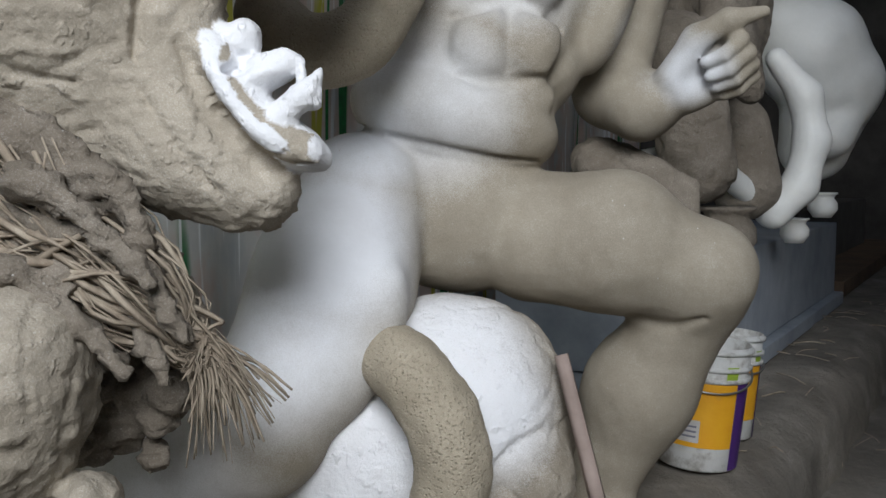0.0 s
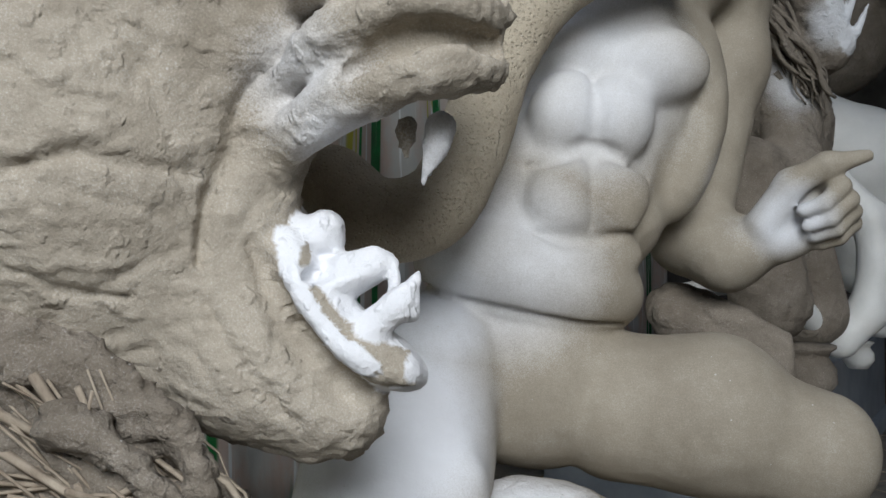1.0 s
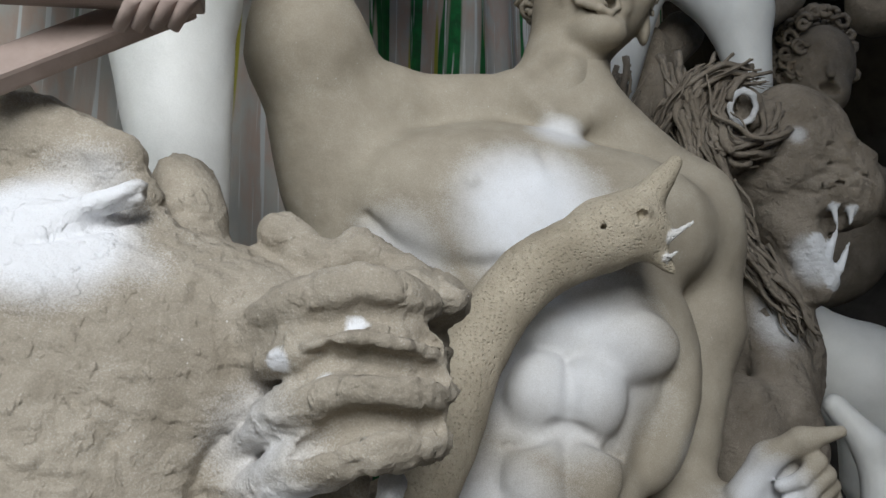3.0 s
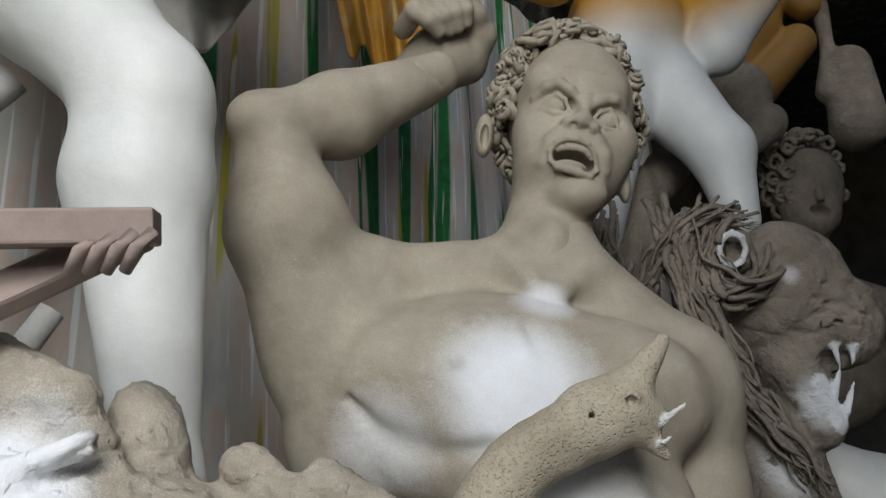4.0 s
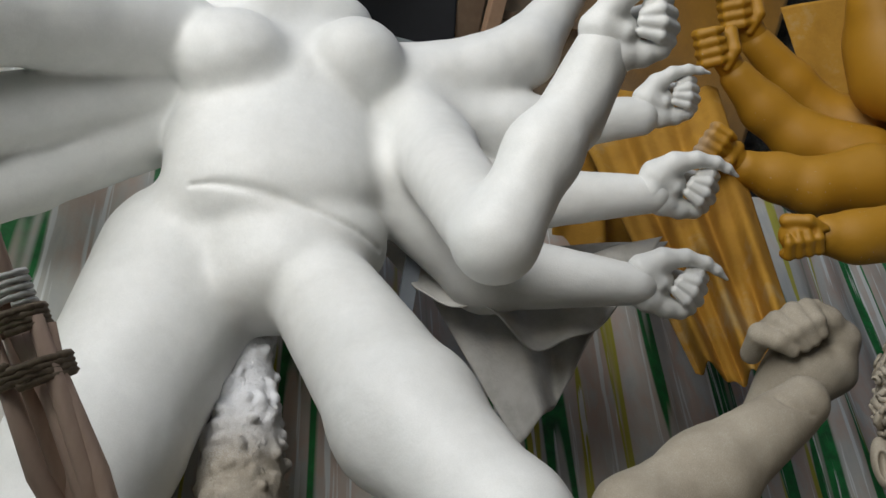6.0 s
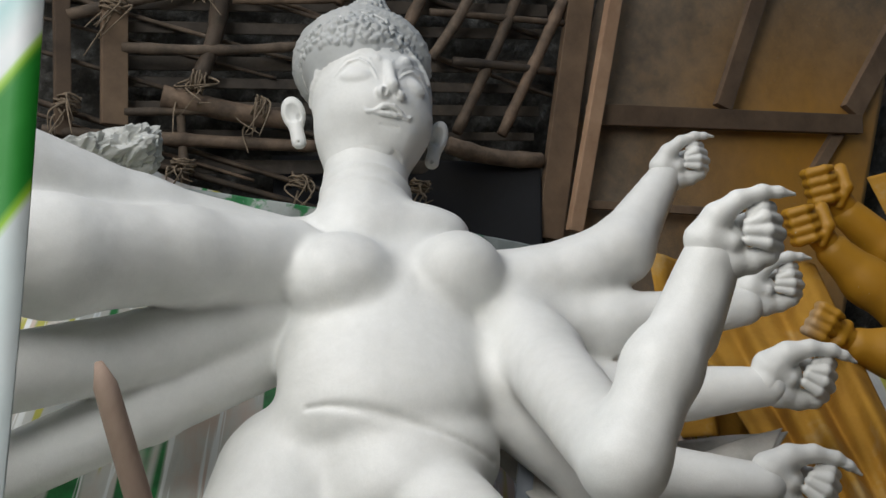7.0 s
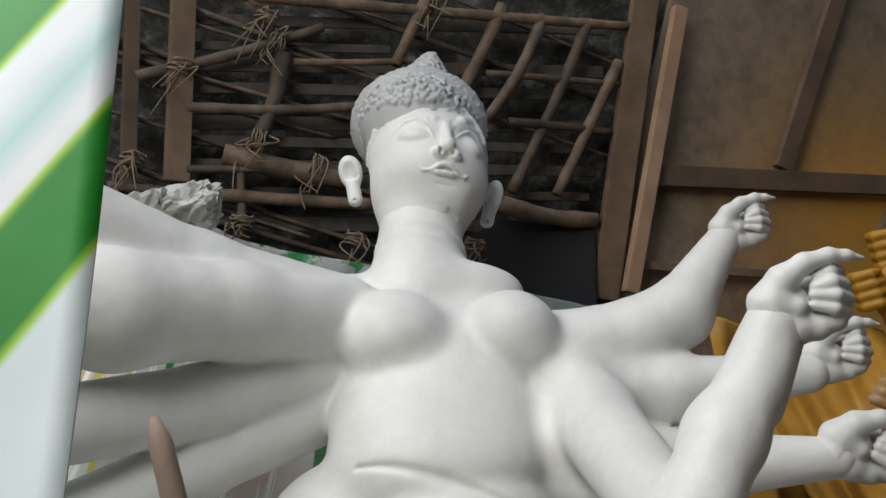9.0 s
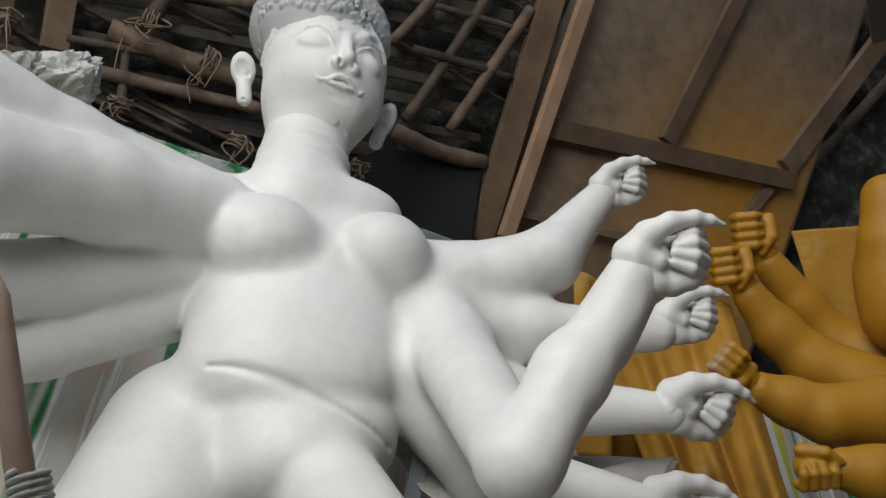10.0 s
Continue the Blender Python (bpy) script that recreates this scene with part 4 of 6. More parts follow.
def near_lion():
    f = Form(0.006)
    f.ell((-0.557, 1.220, 1.371), (0.25, 0.27, 0.36), (0, -8, 0), 0.05)
    f.cap((-0.330, 1.190, 1.474), 0.1187, (-0.156, 1.200, 1.471), 0.0898, 0.04)
    f.ell((-0.407, 1.190, 1.453), (0.17, 0.17, 0.17), k=0.06)
    f.cap((-0.284, 1.190, 1.631), 0.0298, (-0.217, 1.170, 1.589), 0.0277, 0.02).cap((-0.183, 1.180, 1.609), 0.0294, (-0.119, 1.170, 1.567), 0.0276, 0.02)
    f.ell((-0.099, 1.170, 1.546), (0.06, 0.07, 0.035), (0, 10, 0), 0.015)
    # folds of the snarl
    for pts, r in (([(-0.285, 1.069, 1.507), (-0.233, 1.024, 1.518), (-0.173, 1.009, 1.530), (-0.126, 1.010, 1.530), (-0.086, 1.052, 1.521)], 0.0206),
                   ([(-0.277, 1.064, 1.458), (-0.220, 1.018, 1.471), (-0.159, 0.997, 1.481), (-0.114, 1.000, 1.476), (-0.077, 1.037, 1.466)], 0.0178),
                   ([(-0.276, 1.065, 1.387), (-0.220, 1.022, 1.412), (-0.159, 0.997, 1.430), (-0.114, 0.996, 1.431), (-0.070, 1.032, 1.423)], 0.0212),
                   ([(-0.282, 1.072, 1.315), (-0.220, 1.028, 1.349), (-0.171, 1.009, 1.369), (-0.120, 1.007, 1.379), (-0.074, 1.036, 1.376)], 0.0229)):
        ridge = spline(pts, 4)
        for i in range(len(ridge) - 1):
            f.cap(ridge[i], r * (0.8 + 0.2 * math.sin(3.1 * i / len(ridge))), ridge[i + 1], r * (0.8 + 0.2 * math.sin(3.1 * (i + 1) / len(ridge))), 0.022)
    for pts in ([(-0.223, 0.994, 1.481), (-0.192, 0.983, 1.497), (-0.135, 0.980, 1.500), (-0.102, 0.992, 1.492), (-0.080, 1.016, 1.478)],
                [(-0.221, 0.999, 1.434), (-0.186, 0.985, 1.457), (-0.124, 0.982, 1.454), (-0.073, 1.009, 1.443)],
                [(-0.221, 1.006, 1.361), (-0.187, 0.995, 1.378), (-0.164, 0.989, 1.394), (-0.124, 0.984, 1.402), (-0.075, 1.012, 1.395)]):
        cut = spline(pts, 4)
        for i in range(len(cut) - 1):
            e = 0.005 + 0.012 * math.sin(math.pi * (i + 0.5) / len(cut))
            f.cap(cut[i], e, cut[i + 1], e, 0.008, -1)
    f.chain([((-0.106, 1.099, 1.543), 0.0230), ((-0.071, 1.101, 1.535), 0.0153), ((-0.055, 1.102, 1.533), 0.0102)], 0.02)
    # jaw and throat
    f.cap((-0.437, 1.170, 1.219), 0.1089, (-0.346, 1.150, 1.099), 0.0927, 0.05).cap((-0.346, 1.150, 1.099), 0.0927, (-0.257, 1.140, 1.034), 0.0669, 0.05)
    f.cap((-0.414, 1.160, 1.187), 0.0634, (-0.581, 1.250, 1.221), 0.1525, 0.06)
    f.cap((-0.354, 1.150, 1.387), 0.0942, (-0.337, 1.130, 1.217), 0.0461, 0.05)
    # lip, gums, tongue and teeth
    q = spline([(-0.291, 1.100, 1.212), (-0.275, 1.075, 1.165), (-0.246, 1.070, 1.119), (-0.211, 1.070, 1.092), (-0.167, 1.090, 1.079)], 4)
    for u, w in zip(q, q[1:]):
        f.cap(u, 0.013, w, 0.013, 0.012, w=1.0)
    f.ell((-0.254, 1.120, 1.144), (0.085, 0.05, 0.03), (0, 52, 0), 0.02, w=1.0)
    f.ell((-0.205, 1.120, 1.095), (0.07, 0.05, 0.03), (0, 30, 0), 0.02, w=1.0)
    f.ell((-0.234, 1.115, 1.174), (0.062, 0.04, 0.024), (0, -18, 0), 0.006, w=1.0)
    f.ell((-0.235, 1.085, 1.185), (0.045, 0.03, 0.010), (0, -18, 0), 0.008, -1)
    f.ell((-0.264, 1.130, 1.218), (0.034, 0.03, 0.020), (0, 25, 0), 0.005, w=1.0).ell((-0.254, 1.130, 1.225), (0.022, 0.03, 0.022), (0, -25, 0), 0.004, w=1.0)
    f.chain([((-0.254, 1.113, 1.148), 0.0244), ((-0.223, 1.105, 1.178), 0.0192), ((-0.199, 1.107, 1.202), 0.0064)], 0.008, w=1.0)
    f.chain([((-0.207, 1.090, 1.116), 0.0211), ((-0.174, 1.082, 1.145), 0.0160), ((-0.152, 1.085, 1.174), 0.0056)], 0.008, w=1.0)
    f.chain([((-0.128, 1.089, 1.331), 0.0167), ((-0.133, 1.082, 1.305), 0.0122), ((-0.148, 1.085, 1.269), 0.0031)], 0.006, w=0.85)
    f.chain([((-0.161, 1.089, 1.333), 0.0099), ((-0.166, 1.092, 1.299), 0.0031)], 0.006, w=0.1)
    f.chain([((-0.180, 1.097, 1.141), 0.0098), ((-0.174, 1.102, 1.191), 0.0043)], 0.006, w=1.0)
    f.chain([((-0.159, 1.088, 1.136), 0.0103), ((-0.153, 1.094, 1.177), 0.0043)], 0.006, w=1.0)
    # brow, lid and ear
    f.cap((-0.628, 1.150, 1.751), 0.0682, (-0.473, 1.120, 1.706), 0.0345, 0.03).cap((-0.473, 1.120, 1.706), 0.0345, (-0.395, 1.120, 1.603), 0.0148, 0.012)
    f.cap((-0.556, 1.050, 1.607), 0.0177, (-0.424, 1.060, 1.653), 0.0141, 0.012)
    f.ell((-0.420, 1.220, 1.661), (0.055, 0.06, 0.09), (0, -10, 0), 0.02)
    f.spray((-0.50, 1.000, 1.63), 0.105, 0.35, 1.0).spray((-0.40, 1.000, 1.61), 0.06, 0.5, 0.9).spray((-0.353, 0.950, 1.214), 0.045, 0.6, 0.8).spray((-0.358, 0.950, 1.179), 0.035, 0.6, 0.8)
    f.spray((-0.248, 1.000, 1.453), 0.02, 0.2).spray((-0.159, 1.000, 1.492), 0.012, 0.2).spray((-0.187, 1.000, 1.432), 0.012, 0.2)
    f.spray((-0.220, 1.050, 1.316), 0.05, 0.6, 0.9).spray((-0.251, 1.050, 1.373), 0.06, 0.7, 0.6)
    # runs of white slip
    for c, r in (((-0.484, 0.947, 1.567), 0.0105), ((-0.482, 0.949, 1.554), 0.0061), ((-0.479, 0.950, 1.544), 0.0035), ((-0.391, 0.950, 1.562), 0.0140), ((-0.387, 0.952, 1.540), 0.0088), ((-0.382, 0.954, 1.524), 0.0053), ((-0.456, 0.949, 1.562), 0.0070), ((-0.418, 0.950, 1.562), 0.0079), ((-0.336, 0.949, 1.589), 0.0123), ((-0.362, 0.981, 1.251), 0.0070), ((-0.366, 0.984, 1.224), 0.0079), ((-0.372, 0.987, 1.191), 0.0088), ((-0.373, 0.990, 1.164), 0.0088), ((-0.244, 0.966, 1.436), 0.0061), ((-0.243, 0.967, 1.422), 0.0044)):
        f.spray(c, r, 0.5)
    # chest, mane and fore paw
    f.cap((-0.541, 1.150, 1.033), 0.1121, (-0.749, 1.200, 0.786), 0.2063, 0.06)
    f.ell((-0.508, 1.000, 0.776), (0.085, 0.12, 0.15), (0, 10, 0), 0.02)
    f.ell((-0.418, 1.000, 0.667), (0.035, 0.05, 0.03), k=0.02)
    # creases of cheek and jaw
    f.groove(0.012, 0.016, (-0.283, 1.000, 1.410), (-0.323, 1.000, 1.352), (-0.336, 0.980, 1.302), (-0.357, 0.980, 1.261), (-0.370, 0.980, 1.189))
    f.groove(0.010, 0.008, (-0.551, 0.980, 1.262), (-0.474, 0.970, 1.289), (-0.413, 0.970, 1.283), (-0.354, 0.980, 1.276))
    f.groove(0.008, 0.007, (-0.520, 1.000, 1.184), (-0.483, 1.000, 1.162), (-0.430, 1.000, 1.157))
    f.groove(0.020, 0.012, (-0.322, 1.040, 1.210), (-0.287, 1.030, 1.133), (-0.235, 1.050, 1.064), (-0.203, 1.070, 1.052))
    f.groove(0.014, 0.010, (-0.364, 1.030, 1.149), (-0.326, 1.030, 1.084), (-0.276, 1.060, 1.023))
    f.groove(0.006, 0.006, (-0.456, 1.000, 1.428), (-0.418, 1.000, 1.390), (-0.397, 1.000, 1.363))
    f.groove(0.006, 0.005, (-0.520, 1.000, 1.375), (-0.472, 1.000, 1.343), (-0.434, 1.000, 1.337))
    f.groove(0.010, 0.008, (-0.526, 1.000, 1.587), (-0.474, 1.000, 1.608), (-0.405, 1.020, 1.658))
    f.waves = [("lump", 0.13, 0.008), ("lump", 0.04, 0.0022), ("crack", (0.22, 0.15, 0.07), 0.0035), ("crack", (0.07, 0.12, 0.2), 0.003), ("flake", (0.045, 0.04, 0.02), 0.004), ("flake", (0.014, 0.014, 0.010), 0.0022), ("crack", (0.05, 0.05, 0.025), 0.0018)]
    return statue("lion_statue", f, ROUGH, "snarling lion statue of rough cracked grey clay with white teeth")


near_lion()


def snake():
    f = Form(0.005)
    pts = spline([(-0.293, 1.450, 1.308), (-0.223, 1.420, 1.246), (-0.138, 1.440, 1.266), (-0.083, 1.520, 1.372), (-0.036, 1.580, 1.508), (0.052, 1.610, 1.637), (0.159, 1.620, 1.698), (0.226, 1.620, 1.722)], 6)
    for i, (a, b) in enumerate(zip(pts, pts[1:])):
        f.cap(a, 0.050, b, 0.050, 0.02)
    # head with open jaws and fang
    f.ell((0.232, 1.620, 1.735), (0.085, 0.055, 0.05), (0, 10, 0), 0.03)
    f.cap((0.252, 1.620, 1.760), 0.0396, (0.326, 1.620, 1.849), 0.0139, 0.03)
    f.cap((0.261, 1.620, 1.714), 0.0335, (0.312, 1.620, 1.654), 0.0088, 0.02)
    f.cap((0.305, 1.600, 1.709), 0.0087, (0.349, 1.600, 1.737), 0.0029, 0.006, w=0.7)
    f.cap((0.299, 1.600, 1.672), 0.0058, (0.319, 1.600, 1.684), 0.0029, 0.006, w=0.7)
    f.ell((0.253, 1.572, 1.746), (0.02, 0.02, 0.014), k=0.008).ell((0.251, 1.560, 1.741), (0.009, 0.014, 0.008), k=0.004, op=-1)
    f.ell((0.187, 1.575, 1.720), (0.007, 0.02, 0.006), k=0.004, op=-1)
    f.waves = [("lump", 0.03, 0.002)]
    return statue("snake_statue", f, SCALE, "clay snake with open jaws, dimpled scales and sackcloth body")


snake()


def snake_coil():
    f = Form(0.006)
    pts = spline([(-0.152, 1.596, 0.700), (-0.093, 1.498, 0.729), (-0.044, 1.435, 0.701), (0.001, 1.409, 0.636), (0.017, 1.403, 0.561), (0.001, 1.415, 0.469)], 5)
    for a, b in zip(pts, pts[1:]):
        f.cap(a, 0.055, b, 0.055, 0.02)
    f.waves = [("lump", 0.05, 0.004), ("lump", 0.02, 0.002)]
    return statue("snake_tail_statue", f, SCALE, "thick clay snake coil pressed against the whitened buffalo")


snake_coil()


def buffalo():
    f = Form(0.008)
    f.ell((0.018, 1.660, 0.551), (0.24, 0.18, 0.27), (0, 10, 0), 0.03)
    f.ell((-0.154, 1.600, 0.503), (0.16, 0.12, 0.2), (0, 20, 0), 0.03)
    f.ell((0.154, 1.580, 0.488), (0.09, 0.09, 0.11), (0, 20, 0), 0.015)
    f.ell((-0.028, 1.700, 0.257), (0.4, 0.2, 0.2), k=0.05)
    f.spray((-0.024, 1.500, 0.721), 0.2, 0.5).spray((-0.164, 1.500, 0.558), 0.16, 0.5).spray((0.076, 1.500, 0.640), 0.12, 0.6)
    f.groove(0.010, 0.016, (0.182, 1.465, 0.589), (0.138, 1.464, 0.570), (0.099, 1.461, 0.536), (0.074, 1.457, 0.490))
    f.waves = [("lump", 0.09, 0.010), ("lump", 0.03, 0.004), ("crack", 0.12, 0.006)]
    return statue("buffalo_statue", f, ROUGH, "slumped buffalo body in whitened rough clay beneath the demon")


buffalo()


# ---- statue of the white goddess ----


def goddess_head():
    f = Form(0.0045)
    # face form
    f.ell((-1.078, 1.294, 4.504), (0.213, 0.215, 0.25), (-8, -4, 33), 0.04)
    f.ell((-1.080, 1.313, 4.348), (0.196, 0.17, 0.13), (0, -4, 33), 0.06)
    f.ell((-1.015, 1.323, 4.264), (0.07, 0.055, 0.045), (0, 8, 33), 0.05)
    f.cap((-1.163, 1.384, 4.157), 0.1336, (-1.148, 1.364, 4.294), 0.1436, 0.07)
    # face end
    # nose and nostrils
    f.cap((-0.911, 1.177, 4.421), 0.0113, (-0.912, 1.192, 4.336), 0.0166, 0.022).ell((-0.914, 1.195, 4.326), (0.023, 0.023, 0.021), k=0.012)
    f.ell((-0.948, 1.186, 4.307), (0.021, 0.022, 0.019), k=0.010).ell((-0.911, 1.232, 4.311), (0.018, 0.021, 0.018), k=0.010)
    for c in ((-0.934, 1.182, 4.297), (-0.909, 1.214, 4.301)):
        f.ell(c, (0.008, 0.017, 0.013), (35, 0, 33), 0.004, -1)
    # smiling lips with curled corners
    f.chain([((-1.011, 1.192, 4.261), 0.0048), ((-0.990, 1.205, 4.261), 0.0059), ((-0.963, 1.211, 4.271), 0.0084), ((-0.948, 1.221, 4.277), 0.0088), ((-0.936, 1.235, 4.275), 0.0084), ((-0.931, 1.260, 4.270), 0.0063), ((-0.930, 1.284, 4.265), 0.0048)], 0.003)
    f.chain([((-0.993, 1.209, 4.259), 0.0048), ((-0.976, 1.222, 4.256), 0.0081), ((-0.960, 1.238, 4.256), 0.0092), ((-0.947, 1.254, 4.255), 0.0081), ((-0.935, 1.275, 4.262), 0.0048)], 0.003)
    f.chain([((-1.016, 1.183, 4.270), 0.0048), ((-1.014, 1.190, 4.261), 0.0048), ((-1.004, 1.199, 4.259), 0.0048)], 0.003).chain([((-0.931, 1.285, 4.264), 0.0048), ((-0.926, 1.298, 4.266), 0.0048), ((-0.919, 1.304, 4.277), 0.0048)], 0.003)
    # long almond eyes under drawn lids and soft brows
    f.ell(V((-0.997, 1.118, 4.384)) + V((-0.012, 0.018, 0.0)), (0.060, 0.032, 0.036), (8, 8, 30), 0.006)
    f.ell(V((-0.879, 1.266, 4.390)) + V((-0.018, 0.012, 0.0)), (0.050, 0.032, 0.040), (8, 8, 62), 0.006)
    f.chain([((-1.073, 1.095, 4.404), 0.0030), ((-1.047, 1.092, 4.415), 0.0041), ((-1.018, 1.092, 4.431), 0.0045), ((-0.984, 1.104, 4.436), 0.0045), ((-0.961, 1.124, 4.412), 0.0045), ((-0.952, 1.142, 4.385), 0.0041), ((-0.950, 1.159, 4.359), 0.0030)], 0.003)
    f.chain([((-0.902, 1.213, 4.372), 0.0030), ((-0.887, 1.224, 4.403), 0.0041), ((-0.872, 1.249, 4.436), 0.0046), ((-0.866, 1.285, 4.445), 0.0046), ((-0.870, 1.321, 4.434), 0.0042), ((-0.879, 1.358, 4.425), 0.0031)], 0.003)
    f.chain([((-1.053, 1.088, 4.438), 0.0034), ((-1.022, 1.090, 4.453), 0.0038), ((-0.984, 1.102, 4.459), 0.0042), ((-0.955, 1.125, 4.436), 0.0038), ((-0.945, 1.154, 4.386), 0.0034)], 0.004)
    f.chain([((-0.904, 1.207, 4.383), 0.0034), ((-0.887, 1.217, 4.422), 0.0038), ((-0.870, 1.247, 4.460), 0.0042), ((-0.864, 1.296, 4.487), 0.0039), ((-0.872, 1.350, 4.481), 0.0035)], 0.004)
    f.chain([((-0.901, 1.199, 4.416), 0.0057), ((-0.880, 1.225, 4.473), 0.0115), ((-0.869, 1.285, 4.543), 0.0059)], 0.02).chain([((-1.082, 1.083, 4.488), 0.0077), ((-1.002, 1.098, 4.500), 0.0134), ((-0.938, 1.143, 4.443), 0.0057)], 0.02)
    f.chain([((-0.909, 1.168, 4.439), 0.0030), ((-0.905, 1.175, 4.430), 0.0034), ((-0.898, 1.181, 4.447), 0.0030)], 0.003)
    # rolled edge, smooth band and rough cap of hair rising to a point
    rim = spline([(-1.234, 1.160, 4.444), (-1.193, 1.120, 4.457), (-1.146, 1.093, 4.481), (-1.115, 1.087, 4.547), (-1.053, 1.089, 4.566), (-1.006, 1.118, 4.614), (-0.952, 1.131, 4.566), (-0.919, 1.165, 4.568), (-0.894, 1.199, 4.560), (-0.874, 1.241, 4.537), (-0.865, 1.292, 4.511), (-0.870, 1.340, 4.477)], 3)
    for a, b in zip(rim, rim[1:]):
        f.cap(a, 0.010, b, 0.010, 0.008)
    # hair form
    f.ell((-1.081, 1.235, 4.650), (0.25, 0.215, 0.110), (-20, 2, 33), 0.006, w=1.0)
    f.cap((-1.063, 1.209, 4.624), 0.207, (-0.954, 1.134, 4.905), 0.0106, 0.02, w=1.0)
    # hair end
    lump = random.Random(6)
    top = V((-1.081, 1.235, 4.650))
    turned = V(Euler([radians(x) for x in (-20, 2, 33)]).to_matrix())
    for i in range(520):
        d = unit(V([lump.gauss(0, 1) for _ in range(3)]) + V((0, -0.5, 0.3)))
        f.ell(top + turned @ (1.01 * d * V((0.243, 0.208, 0.104))), [lump.uniform(0.006, 0.010) for _ in range(3)], [lump.uniform(0, 180) for _ in range(3)], 0.005, w=1.0)
    low, tip = V((-1.063, 1.209, 4.624)), V((-0.954, 1.134, 4.905))
    rise = unit(tip - low)
    for i in range(1100):
        d = unit(V([lump.gauss(0, 1) for _ in range(3)]) + V((0.2, -0.5, 0.1)))
        if d @ rise < 0.15:
            c = low + d * 0.206
        else:
            t = lump.random() ** 1.2
            d = unit(d - rise * (d @ rise))
            c = low + (tip - low) * t + d * (0.207 - 0.196 * t)
        if d @ rise > -0.3:
            f.ell(c, [lump.uniform(0.006, 0.013) for _ in range(3)], [lump.uniform(0, 180) for _ in range(3)], 0.005, w=1.0)
    # ears with hollow shells and pierced long lobes
    side, front, rise = V((0.83, 0.557, 0.0)), V((0.36, -0.535, -0.765)), V((0.426, -0.635, 0.644))
    for c, w, lobe, canal in ((V((-1.311, 1.152, 4.458)), 0.041, V((-1.328, 1.212, 4.370)), V((-1.292, 1.157, 4.431))), (V((-0.955, 1.523, 4.440)), 0.034, V((-1.003, 1.550, 4.360)), V((-0.962, 1.507, 4.415)))):
        lean = unit(c - lobe)
        axes = [np.cross(lean, front), front, lean]
        f.ell(c, (w, 0.024, 0.056), axes, 0.008).cap(c - lean * 0.02, 0.024, lobe, 0.025, 0.02)
        f.ell(c + front * 0.026, (w * 0.62, 0.016, 0.034), axes, 0.006, -1)
        f.ell(canal, (0.010, 0.022, 0.015), axes, 0.004, -1)
        f.ell(lobe + front * 0.026, (0.005, 0.02, 0.005), axes, 0.003, -1)
    f.grooves = [(((-1.074, 1.259, 4.185), (-1.055, 1.286, 4.171), (-1.033, 1.318, 4.170), (-1.005, 1.367, 4.196)), 0.005, 0.006), (((-0.999, 1.245, 4.236), (-0.980, 1.266, 4.235), (-0.960, 1.286, 4.238)), 0.008, 0.004)]
    f.waves = [("lump", 0.1, 0.001)]
    return f


